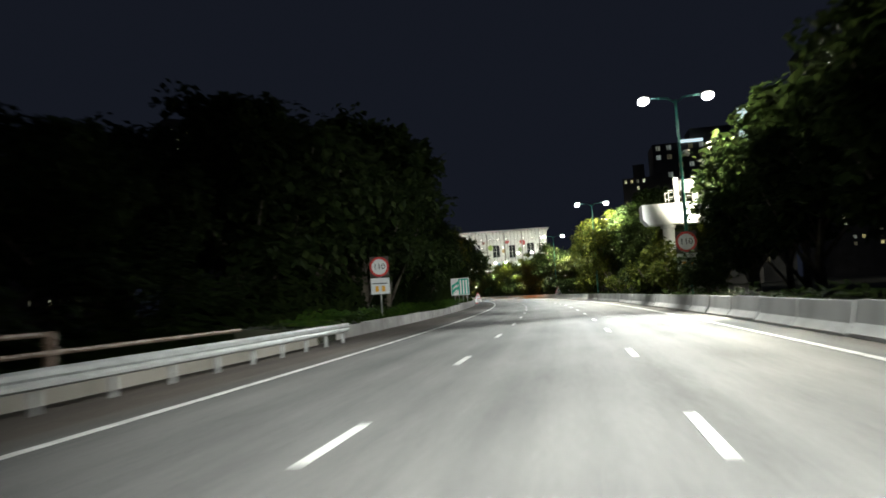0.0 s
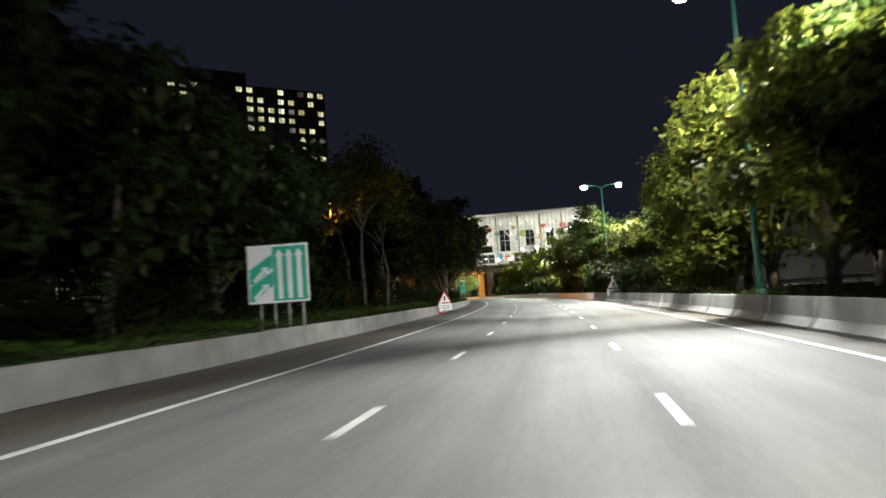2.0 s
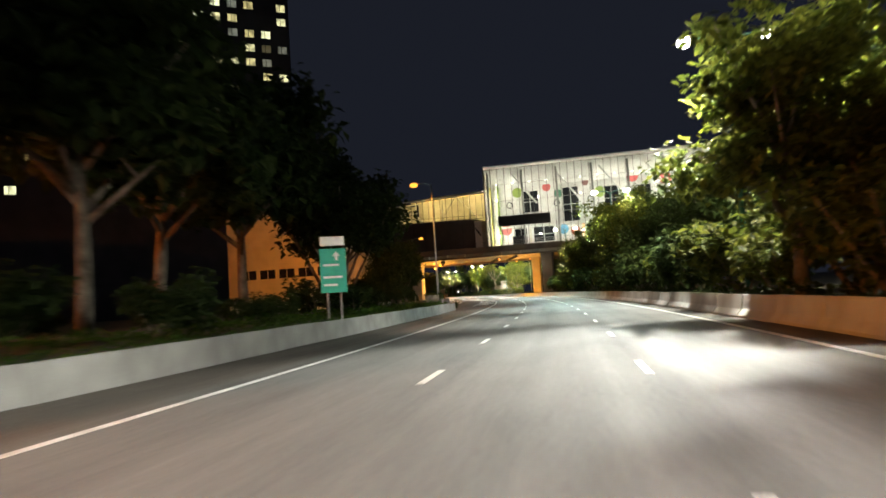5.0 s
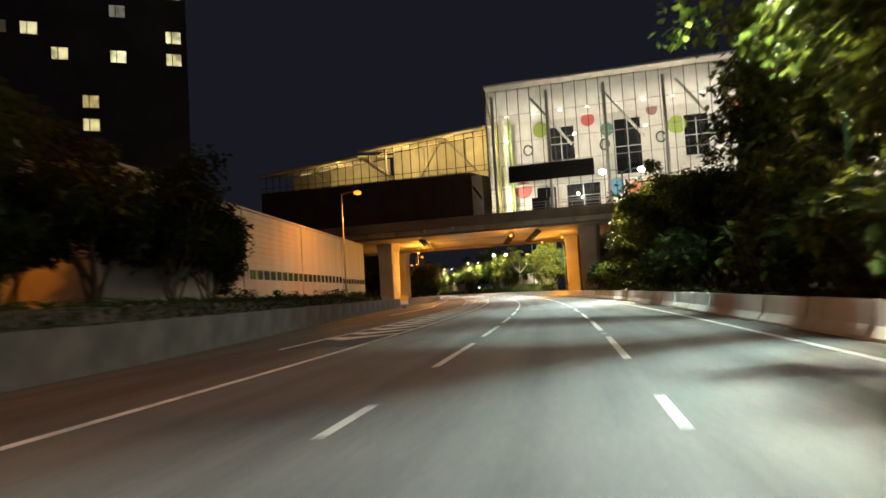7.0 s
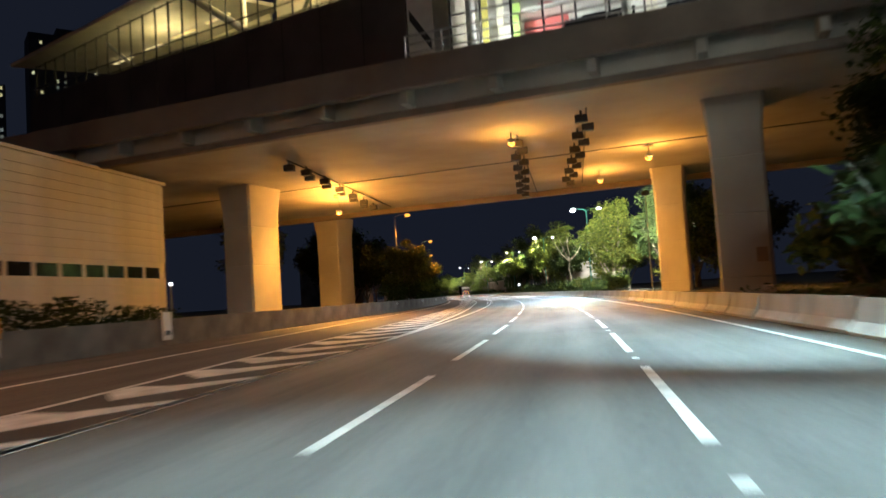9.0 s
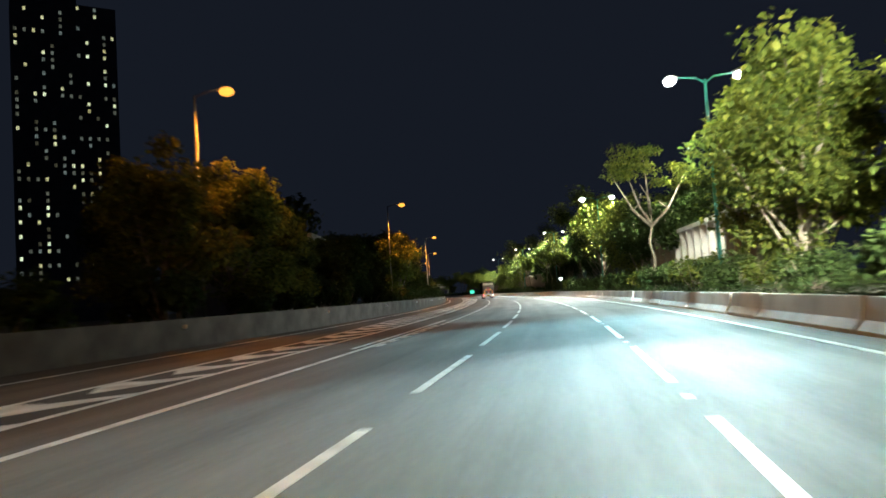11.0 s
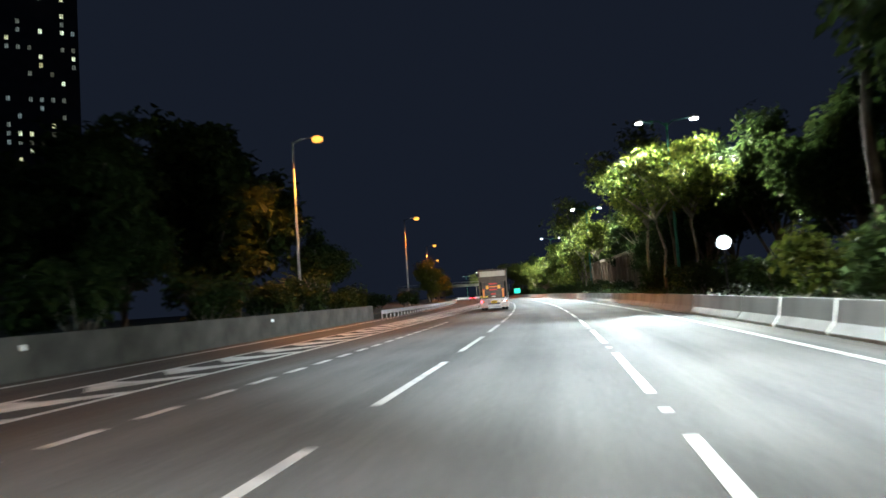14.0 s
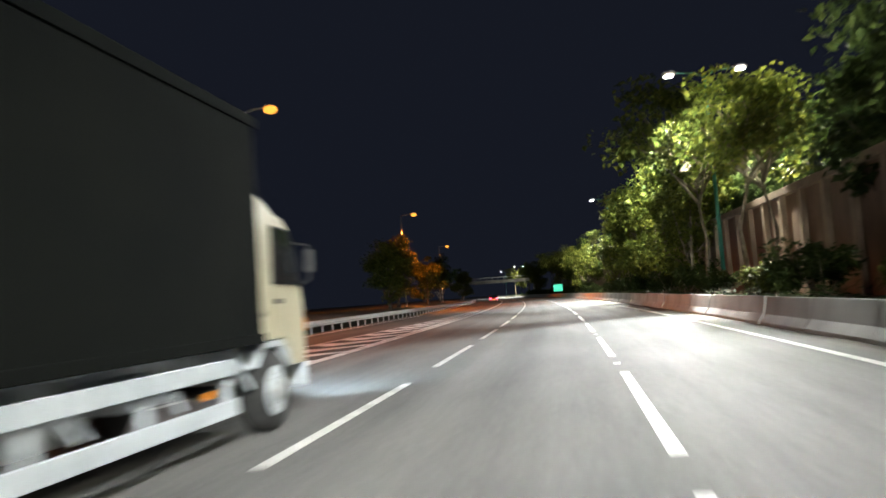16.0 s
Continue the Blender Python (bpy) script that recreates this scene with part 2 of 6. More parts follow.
M_ROAD = asphalt()
# road asphalt with the dim light of the gore put into its colour
M_GORE = surface("dark_asphalt", (0.022, 0.021, 0.02), (0.042, 0.039, 0.036), 0.8, 0.85, bump=0.4, fine=50)
M_PAINT = surface("road_paint", (0.4, 0.4, 0.38), (0.78, 0.78, 0.76), 1.6, 0.6, fine=30)
M_SOIL = surface("soil", (0.018, 0.02, 0.012), (0.05, 0.05, 0.03), 0.4, 0.95, bump=0.5)
M_CONC = surface("concrete", (0.26, 0.25, 0.235), (0.42, 0.41, 0.39), 0.7, 0.85, bump=0.3)
M_SLIPWALL = surface("grimy_parapet_concrete", (0.09, 0.078, 0.066), (0.2, 0.18, 0.155), 0.9, 0.85, bump=0.3)
# concrete made paler, with the headlights' glow put into the colour
M_BARRIER = surface("pale_barrier_concrete", (0.42, 0.42, 0.41), (0.6, 0.6, 0.585), 0.7, 0.8, bump=0.3)
M_CONC2 = surface("stained_concrete", (0.2, 0.18, 0.15), (0.36, 0.33, 0.29), 0.5, 0.88, bump=0.3)
M_SOFFIT = surface("soffit_concrete", (0.3, 0.27, 0.23), (0.42, 0.39, 0.34), 0.25, 0.85, bump=0.15)
# concrete with dim amber light put into its brown colour
M_FASCIA = surface("stained_fascia", (0.13, 0.1, 0.08), (0.22, 0.175, 0.14), 0.35, 0.88, bump=0.25)
M_STEEL = surface("galvanised_steel", (0.42, 0.43, 0.43), (0.6, 0.61, 0.61), 4, 0.42, 0.75, 0.06)
M_POLE = surface("green_painted_steel", (0.02, 0.12, 0.1), (0.03, 0.17, 0.14), 3, 0.4, 0.1, 0.05)
M_GREYPOLE = surface("grey_steel", (0.3, 0.3, 0.29), (0.42, 0.42, 0.4), 3, 0.5, 0.4, 0.05)
M_BROWNRAIL = surface("brown_painted_rail", (0.1, 0.06, 0.04), (0.2, 0.13, 0.085), 5, 0.6, 0.0, 0.1)
M_DARK = surface("dark_metal", (0.015, 0.015, 0.017), (0.04, 0.04, 0.043), 4, 0.5, 0.3, 0.05)
M_BLACK = surface("rubber", (0.012, 0.012, 0.012), (0.03, 0.03, 0.03), 6, 0.85, 0, 0.2)
M_WHITE = surface("white_paint", (0.68, 0.68, 0.66), (0.8, 0.8, 0.78), 1.2, 0.5, bump=0.05)
M_CLAD = surface("cream_cladding", (0.52, 0.5, 0.44), (0.66, 0.63, 0.56), 0.6, 0.6, bump=0.06)
M_RED = surface("red_paint", (0.5, 0.02, 0.02), (0.66, 0.04, 0.03), 4, 0.45, bump=0.04)
M_GREEN = surface("sign_green", (0.0, 0.36, 0.24), (0.01, 0.44, 0.29), 3, 0.45, bump=0.03)
M_SIGNWHITE = surface("sign_white", (0.74, 0.75, 0.75), (0.84, 0.85, 0.85), 3, 0.4, bump=0.03)
M_INK = surface("sign_black", (0.01, 0.01, 0.01), (0.03, 0.03, 0.03), 3, 0.5, bump=0.02)
M_AMBERPAINT = surface("amber_paint", (0.75, 0.36, 0.02), (0.85, 0.45, 0.04), 3, 0.45, bump=0.03)
M_YELLOW = surface("plate_yellow", (0.75, 0.6, 0.02), (0.85, 0.7, 0.05), 4, 0.4, bump=0.02)
# grey-green paint taken almost to black, so the box looks shaded
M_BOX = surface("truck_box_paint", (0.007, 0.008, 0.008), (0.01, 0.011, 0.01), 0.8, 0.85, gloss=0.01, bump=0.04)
M_BOXREAR = surface("truck_rear_panel", (0.3, 0.29, 0.26), (0.42, 0.4, 0.36), 1.5, 0.5, bump=0.04)
M_LIFT = surface("tail_lift_brown", (0.035, 0.025, 0.02), (0.075, 0.055, 0.045), 2, 0.55, 0.2, 0.08)
M_CHASSIS = surface("chassis_paint", (0.42, 0.46, 0.5), (0.6, 0.64, 0.68), 3, 0.5, 0.15, 0.08)
M_CAB = surface("cab_paint", (0.4, 0.36, 0.24), (0.5, 0.46, 0.32), 2, 0.35, bump=0.03)
M_FLAP = surface("mud_flap", (0.5, 0.42, 0.42), (0.66, 0.57, 0.57), 4, 0.6, bump=0.05)
M_CARRED = surface("car_paint", (0.2, 0.01, 0.012), (0.3, 0.02, 0.02), 2, 0.25, 0.2, 0.02)
# pale walls darkened in the colour to look unlit at night
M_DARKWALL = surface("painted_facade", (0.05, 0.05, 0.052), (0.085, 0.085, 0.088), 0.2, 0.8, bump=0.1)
M_DARKCLAD = surface("dark_cladding", (0.05, 0.045, 0.045), (0.085, 0.078, 0.078), 0.3, 0.7, bump=0.05)
M_BROWNPOST = surface("stained_post", (0.2, 0.145, 0.105), (0.33, 0.25, 0.19), 0.8, 0.85, bump=0.25)
M_BROWNPANEL = surface("noise_panel", (0.16, 0.1, 0.07), (0.26, 0.17, 0.12), 0.6, 0.75, bump=0.2)
M_BARK = surface("bark", (0.05, 0.04, 0.028), (0.2, 0.17, 0.13), 2.5, 0.9, bump=0.7, fine=18)
M_LEAF = leafy("leaves", (0.038, 0.056, 0.011), (0.1, 0.124, 0.022), (0.17, 0.18, 0.034))
# the same foliage again, with shade put into the leaf colours
M_LEAFSHADE = leafy("dark_leaves", (0.02, 0.036, 0.01), (0.034, 0.054, 0.015), (0.055, 0.078, 0.022))
M_GRASS = leafy("grass_blades", (0.02, 0.05, 0.008), (0.04, 0.09, 0.012), (0.08, 0.12, 0.02))
M_TAIL = glow("tail_light", (1.0, 0.05, 0.08), 14)
M_TAILW = glow("reversing_glow", (1.0, 0.62, 0.68), 10)
M_INDICATOR = surface("amber_lens", (0.75, 0.25, 0.02), (0.85, 0.32, 0.03), 6, 0.25, bump=0.02)
M_LAMPW = glow("white_luminaire", (1.0, 0.98, 0.9), 40)
M_LAMPA = glow("amber_luminaire", (1.0, 0.4, 0.05), 1.7)


def room(name, a, b, weak, strong):
    """Lit rooms behind curtains: each window has its own tint and strength, with uneven light inside."""
    m = glow(name, a, strong)
    n, k = m.node_tree.nodes, m.node_tree.links
    p = n["Principled BSDF"]
    info, tc, ns, ramp, mp, mul, mp2 = n.new("ShaderNodeObjectInfo"), n.new("ShaderNodeTexCoord"), n.new("ShaderNodeTexNoise"), n.new("ShaderNodeValToRGB"), n.new("ShaderNodeMapRange"), n.new("ShaderNodeMath"), n.new("ShaderNodeMapRange")
    ramp.color_ramp.elements[0].color, ramp.color_ramp.elements[1].color = (*a, 1), (*b, 1)
    off = n.new("ShaderNodeVectorMath")
    off.operation = "ADD"
    k.new(tc.outputs["Object"], off.inputs[0])
    k.new(info.outputs["Location"], off.inputs[1])
    k.new(off.outputs[0], ns.inputs["Vector"])
    ns.inputs["Scale"].default_value, ns.inputs["Detail"].default_value = 0.9, 2
    k.new(info.outputs["Random"], ramp.inputs[0])
    k.new(info.outputs["Random"], mp.inputs[0])
    mp.inputs[3].default_value, mp.inputs[4].default_value = weak, strong
    k.new(ns.outputs[0], mp2.inputs[0])
    mp2.inputs[1].default_value, mp2.inputs[2].default_value, mp2.inputs[3].default_value, mp2.inputs[4].default_value = 0.3, 0.65, 0.3, 1.25
    mul.operation = "MULTIPLY"
    k.new(mp.outputs[0], mul.inputs[0])
    k.new(mp2.outputs[0], mul.inputs[1])
    k.new(mul.outputs[0], p.inputs["Emission Strength"])
    k.new(ramp.outputs[0], p.inputs["Emission Color"])
    return m


M_LITROOM = room("lit_room", (1.0, 0.86, 0.36), (0.86, 0.95, 0.62), 0.4, 1.0)
M_DIMROOM = room("dim_room", (0.8, 0.7, 0.4), (0.62, 0.75, 0.7), 0.05, 0.22)
M_COOLROOM = glow("cool_strip", (0.75, 0.93, 1.0), 1.0)
M_TUBE = glow("ceiling_tube", (1.0, 0.96, 0.86), 5)
M_TUBEY = glow("warm_tube", (1.0, 0.78, 0.34), 0.8)
M_GLOBE = glow("globe_lamp", (0.95, 0.98, 1.0), 3)
M_GLASS = bpy.data.materials.new("glass")
M_GLASS.use_nodes = True
_p = M_GLASS.node_tree.nodes["Principled BSDF"]
_p.inputs["Base Color"].default_value = (0.9, 0.95, 0.95, 1)
_p.inputs["Roughness"].default_value = 0.03
_p.inputs["Transmission Weight"].default_value = 1.0
_p.inputs["IOR"].default_value = 1.05
M_DARKGLASS = surface("dark_glass", (0.01, 0.012, 0.014), (0.02, 0.022, 0.025), 1, 0.08, bump=0.0)

# ---- mesh helpers ----


def box(bm, x0, x1, y0, y1, z0, z1, bevel=0.0):
    v = [bm.verts.new(c) for c in ((x0, y0, z0), (x1, y0, z0), (x1, y1, z0), (x0, y1, z0), (x0, y0, z1), (x1, y0, z1), (x1, y1, z1), (x0, y1, z1))]
    f = [bm.faces.new([v[i] for i in q]) for q in ((3, 2, 1, 0), (4, 5, 6, 7), (0, 1, 5, 4), (1, 2, 6, 5), (2, 3, 7, 6), (3, 0, 4, 7))]
    if bevel:
        bmesh.ops.bevel(bm, geom=list({e for q in f for e in q.edges}), offset=bevel, segments=2, profile=0.5, affect="EDGES")
    return v


def prism(bm, outline, axis, a, b):
    """An outline in the two other axes, drawn out along axis from a to b."""
    def at(u, v, w):
        return {"x": (w, u, v), "y": (u, w, v), "z": (u, v, w)}[axis]
    r0, r1 = [bm.verts.new(at(u, v, a)) for u, v in outline], [bm.verts.new(at(u, v, b)) for u, v in outline]
    n = len(outline)
    bm.faces.new(r0)
    bm.faces.new(r1)
    for i in range(n):
        bm.faces.new((r0[i], r0[(i + 1) % n], r1[(i + 1) % n], r1[i]))
    bmesh.ops.recalc_face_normals(bm, faces=bm.faces[:])


def tube(bm, points, radii, sides=8):
    """A tapered tube along points."""
    rings = []
    for i, p in enumerate(points):
        p = Vector(p)
        t = (Vector(points[min(i + 1, len(points) - 1)]) - Vector(points[max(i - 1, 0)])).normalized()
        u = t.orthogonal().normalized()
        if rings:
            u = (last - t * last.dot(t)).normalized()
        last = u
        w = t.cross(u)
        rings.append([bm.verts.new(p + (u * math.cos(2 * math.pi * k / sides) + w * math.sin(2 * math.pi * k / sides)) * radii[i]) for k in range(sides)])
    for a, b in zip(rings, rings[1:]):
        for k in range(sides):
            bm.faces.new((a[k], a[(k + 1) % sides], b[(k + 1) % sides], b[k]))
    bm.faces.new(rings[0][::-1])
    bm.faces.new(rings[-1])


def disc(bm, centre, radius, depth, axis="y", sides=20, bevel=0.0):
    c = Vector(centre)
    e = {"x": Vector((1, 0, 0)), "y": Vector((0, 1, 0)), "z": Vector((0, 0, 1))}[axis]
    b = min(bevel, radius * 0.5)
    if b:
        tube(bm, [c - e * depth / 2, c - e * (depth / 2 - b), c + e * (depth / 2 - b), c + e * depth / 2], [radius - b, radius, radius, radius - b], sides)
    else:
        tube(bm, [c - e * depth / 2, c + e * depth / 2], [radius, radius], sides)


def mesh_of(name, bm, material, smooth=False):
    me = bpy.data.meshes.new(name)
    bm.to_mesh(me)
    bm.free()
    me.materials.append(material)
    if smooth:
        me.polygons.foreach_set("use_smooth", [True] * len(me.polygons))
    return me


def part(name, bm, material, parent, label="", at=None, smooth=False):
    ob = new(name, mesh_of(name, bm, material, smooth))
    ob.parent = parent
    if at is not None:
        ob.matrix_basis = at
    return tagged(ob, label)


def again(ob, parent, at):
    """The same mesh as another object of its own."""
    o = new(ob.name.split(".")[0], ob.data)
    o.parent = parent
    o.matrix_basis = at
    return o


def thing(name, m, label, category, group="", kind=""):
    ob = new(name)
    ob.empty_display_size = 0.1
    ob.matrix_world = m
    return tagged(ob, label, category, group, kind)


def solid(name, bm, material, label, category, kind="", group="", m=None, smooth=False):
    ob = new(name, mesh_of(name, bm, material, smooth))
    if m is not None:
        ob.matrix_world = m
    return tagged(ob, label, category, group, kind)


def ribbon(bm, stations, section, uv=None):
    """A cross-section of (d, z), each a number or a function of s, swept along the road."""
    prev = None
    for s in stations:
        r = [bm.verts.new(spot(s, d(s) if callable(d) else d, z)) for d, z in section]
        if prev:
            for k in range(len(section)):
                q = (prev[0][k], prev[0][(k + 1) % len(section)], r[(k + 1) % len(section)], r[k])
                f = bm.faces.new(q)
                if uv is not None:
                    for loop, (ss, kk) in zip(f.loops, ((prev[1], k), (prev[1], (k + 1) % len(section)), (s, (k + 1) % len(section)), (s, k))):
                        d = section[kk][0]
                        loop[uv].uv = (ss, d(ss) if callable(d) else d)
        else:
            bm.faces.new(r[::-1])
        prev = (r, s)
    bm.faces.new(prev[0])
    bmesh.ops.recalc_face_normals(bm, faces=bm.faces[:])


def words(text, size, material, parent, at, depth=0.004):
    c = bpy.data.curves.new("lettering", "FONT")
    c.body, c.size, c.extrude, c.align_x, c.align_y = text, size, depth, "CENTER", "CENTER"
    tmp = bpy.data.objects.new("lettering", c)
    scene.collection.objects.link(tmp)
    bpy.context.view_layer.update()
    me = bpy.data.meshes.new_from_object(tmp.evaluated_get(bpy.context.evaluated_depsgraph_get()))
    bpy.data.objects.remove(tmp)
    me.materials.clear()
    me.materials.append(material)
    ob = new("lettering", me)
    ob.parent = parent
    ob.matrix_basis = at
    return ob


UPRIGHT = Matrix.Rotation(radians(90), 4, "X")

# ---- ground, road, verges ----


def left_edge(s):
    return float(np.interp(s, [-80, 236, 263, 290, 320, 345, 372, 420, 470, 540, 700], [-9.3, -9.3, -11.3, -14.6, -16.8, -17.2, -16.5, -14.5, -13.6, -14.0, -13.0]))


bm = bmesh.new()
bmesh.ops.create_grid(bm, x_segments=8, y_segments=8, size=2500)
solid("ground", bm, M_SOIL, "dark bare soil under the night sky", "ground", "structure", m=Matrix.Translation((0, 400, -0.35)))
bm = bmesh.new()
ribbon(bm, np.arange(-70, 1200, 6.0), [(left_edge, -0.3), (5.85, -0.3), (5.85, 0.0), (left_edge, 0.0)], bm.loops.layers.uv.new("UVMap"))
road = solid("road", bm, M_ROAD, "worn grey asphalt carriageway with white lane markings", "road", "structure")
bm = bmesh.new()
ribbon(bm, np.arange(-70, 1200, 8.0), [(6.35, -0.34), (40, -0.34), (40, 0.1), (13, 0.55), (6.35, 0.5)])
solid("median_verge", bm, M_SOIL, "dark planted soil strip behind the median barrier", "verge", "structure")
bm = bmesh.new()
ribbon(bm, np.arange(30, 1200, 8.0), [(-90, -0.34), (lambda s: left_edge(s) - 0.35, -0.34), (lambda s: left_edge(s) - 0.35, 0.45), (lambda s: left_edge(s) - 6, 0.8), (-90, 0.8)])
solid("left_verge", bm, M_SOIL, "dark planted bank behind the roadside wall", "verge", "structure")

# ---- road markings: each mark a thin slab on the road ----


def mark_mesh(length, width):
    b = bmesh.new()
    box(b, -width / 2, width / 2, 0, length, -0.002, 0.006)
    return mesh_of("lane_mark", b, M_PAINT)


def lay(me, s, d, turn=0.0):
    o = new("lane_mark", me)
    o.parent = road
    o.matrix_basis = place(s, d, 0, turn)


short_mark, long_mark, tiny_mark, stud = mark_mesh(2.05, 0.14), mark_mesh(6.1, 0.15), mark_mesh(1.05, 0.17), mark_mesh(0.22, 0.13)
for k in range(-5, 29):
    for d in (-2.56, 1.1):
        lay(short_mark, 1.7 + 9 * k - 2.05, d)
for k in range(29, 100):
    for d in (-2.56, 1.1):
        lay(long_mark, 3.6 + 9 * k - 6.1, d)
    lay(stud, 3.6 + 9 * k + 1.4, 1.1)
for k in range(62):
    lay(tiny_mark, 404.5 + 1.95 * k, -5.95)


def edge_line(s0, s1, d, width=0.17):
    b = bmesh.new()
    f = d if callable(d) else (lambda s: d)
    ribbon(b, np.arange(s0, s1 + 0.1, 4.0), [(lambda s: f(s) - width / 2, -0.002), (lambda s: f(s) + width / 2, -0.002), (lambda s: f(s) + width / 2, 0.006), (lambda s: f(s) - width / 2, 0.006)])
    o = new("edge_line", mesh_of("edge_line", b, M_PAINT))
    o.parent = road


def gore_right(s):
    return float(np.interp(s, [262, 340, 400, 480, 530, 566, 625], [-6.2, -6.2, -8.1, -8.4, -7.8, -6.45, -7.0]))


def gore_left(s):
    return float(np.interp(s, [262, 270, 325, 336, 410, 430, 480, 566, 590, 625], [-8.6, -8.7, -8.5, -9.2, -10.0, -10.8, -10.4, -9.9, -8.6, -7.2]))


edge_line(-66, 1150, 4.75)
edge_line(-66, 418, -6.17)
edge_line(404, 424, -6.55)
edge_line(560, 1150, -6.3)
edge_line(266, 622, gore_right)
edge_line(266, 622, gore_left)
edge_line(300, 620, lambda s: float(np.interp(s, [300, 330, 337, 360, 430, 485, 560, 620], [-12.3, -12.3, -13.0, -13.6, -13.0, -12.9, -13.0, -12.4])))
# thin sheet over the same asphalt, darkened where little light falls
bm = bmesh.new()
ribbon(bm, np.arange(266, 620, 4.0), [(gore_left, -0.02), (gore_right, -0.02), (gore_right, 0.003), (gore_left, 0.003)])
solid("gore_surface", bm, M_GORE, "asphalt between the carriageways, coloured dark for the missing light", "road", "structure")
for k in range(111):
    s = 269.35 + 3.15 * k
    a, c = gore_left(s + 1.2) + 0.1, gore_right(s + 2.6) - 0.1
    v = c + (a - c) * 0.62
    bm = bmesh.new()
    q = [spot(s, v), spot(s + 1.4, c + (v - c) * 0.45), spot(s + 2.5, c), spot(s + 2.95, c), spot(s + 1.85, v), spot(s + 1.95, a + (v - a) * 0.4), spot(s + 2.0, a), spot(s + 1.15, a)]
    lo, hi = [bm.verts.new(w + Vector((0, 0, -0.002))) for w in q], [bm.verts.new(w + Vector((0, 0, 0.01))) for w in q]
    bm.faces.new(lo[::-1]), bm.faces.new(hi)
    for i in range(8):
        bm.faces.new((lo[i], lo[(i + 1) % 8], hi[(i + 1) % 8], hi[i]))
    bmesh.ops.recalc_face_normals(bm, faces=bm.faces[:])
    o = new("chevron_mark", mesh_of("chevron_mark", bm, M_PAINT))
    o.parent = road

# ---- barriers ----


def segment_mesh(name, outline, length, material):
    b = bmesh.new()
    prism(b, outline, "y", 0.02, length - 0.02)
    return mesh_of(name, b, material)


median_barrier = thing("median_barrier", Matrix.Identity(4), "precast concrete median barrier of butted units, lightened for headlight glow", "barrier", kind="structure")
NJ = [(0, 0), (0, 0.08), (0.17, 0.3), (0.26, 0.8), (0.44, 0.8), (0.5, 0.0)]
seg = segment_mesh("barrier_unit", NJ, 4.0, M_BARRIER)
rng = random.Random(3)
for k in range(250):
    o = new("barrier_unit", seg)
    o.parent = median_barrier
    o.matrix_basis = place(-60 + 4 * k, 5.82 + rng.uniform(-0.025, 0.025), rng.uniform(-0.02, 0.015), rng.uniform(-0.25, 0.25))
roadside_wall = thing("roadside_wall", Matrix.Identity(4), "low weathered concrete wall along the hard shoulder", "wall", kind="structure")
low = segment_mesh("wall_unit", [(0, 0), (-0.06, 0.72), (-0.34, 0.72), (-0.4, 0)], 4.0, M_CONC)
for k in range(54):
    s = 32 + 4 * k
    o = new("wall_unit", low)
    o.parent = roadside_wall
    o.matrix_basis = place(s, -9.3 + rng.uniform(-0.02, 0.02), (-0.18 + rng.uniform(-0.06, 0.06)) if s < 80 else rng.uniform(-0.01, 0.02))
slip_wall = thing("slip_road_wall", Matrix.Identity(4), "dark concrete parapet wall beside the slip road", "wall", kind="structure")
high = segment_mesh("wall_unit", [(0, 0), (-0.05, 1.15), (-0.35, 1.15), (-0.4, 0)], 4.15, M_SLIPWALL)
for k in range(74):
    s = 246 + 4 * k
    a, b2 = spot(s, left_edge(s)), spot(s + 4, left_edge(s + 4))
    o = new("wall_unit", high)
    o.parent = slip_wall
    o.matrix_basis = Matrix.Translation(a) @ Matrix.Rotation(math.atan2(-(b2 - a).x, (b2 - a).y), 4, "Z")


def guard_rail(name, s0, s1, d, label):
    g = thing(name, Matrix.Identity(4), label, "guard rail")
    f = d if callable(d) else (lambda s: d)
    prof = [(0.0, 0.38), (0.05, 0.42), (0.05, 0.48), (0.0, 0.53), (0.05, 0.58), (0.05, 0.66), (0.0, 0.71), (-0.012, 0.71), (0.036, 0.655), (0.036, 0.585), (-0.014, 0.53), (0.036, 0.475), (0.036, 0.425), (-0.012, 0.38)]
    b = bmesh.new()
    ribbon(b, np.arange(s0, s1 + 0.1, 3.0), [((lambda s, u=u: f(s) + u), z) for u, z in prof])
    part("beam", b, M_STEEL, g)
    b = bmesh.new()
    box(b, -0.1, -0.02, -0.06, 0.06, -0.02, 0.68, 0.008)
    box(b, -0.05, 0.0, -0.09, 0.09, 0.4, 0.68)
    first = part("post", b, M_STEEL, g, at=place(s0 + 0.5, f(s0 + 0.5)))
    for k in range(1, int((s1 - s0) / 2)):
        again(first, g, place(s0 + 0.5 + 2 * k, f(s0 + 0.5 + 2 * k)))
    return g


guard_rail("guard_rail", -40, 30, -8.25, "galvanised corrugated steel guard rail on short posts")
guard_rail("guard_rail", 544, 760, lambda s: left_edge(s) + 0.3, "long galvanised guard rail beside the slip road")

parapet = thing("bridge_parapet", Matrix.Identity(4), "weathered concrete bridge parapet with two metal rails", "parapet")
bm = bmesh.new()
ribbon(bm, np.arange(-60, 29, 4.0), [(-9.55, -0.1), (-9.1, -0.1), (-9.15, 0.5), (-9.5, 0.5)])
part("plinth", bm, M_CONC2, parapet)
for z, end in ((0.86, 25.0), (1.2, 15.0)):
    bm = bmesh.new()
    tube(bm, [spot(s, -9.33, z) for s in np.arange(-58, end, 4.0)], [0.05] * len(np.arange(-58, end, 4.0)), 8)
    part("rail", bm, M_BROWNRAIL, parapet)
bm = bmesh.new()
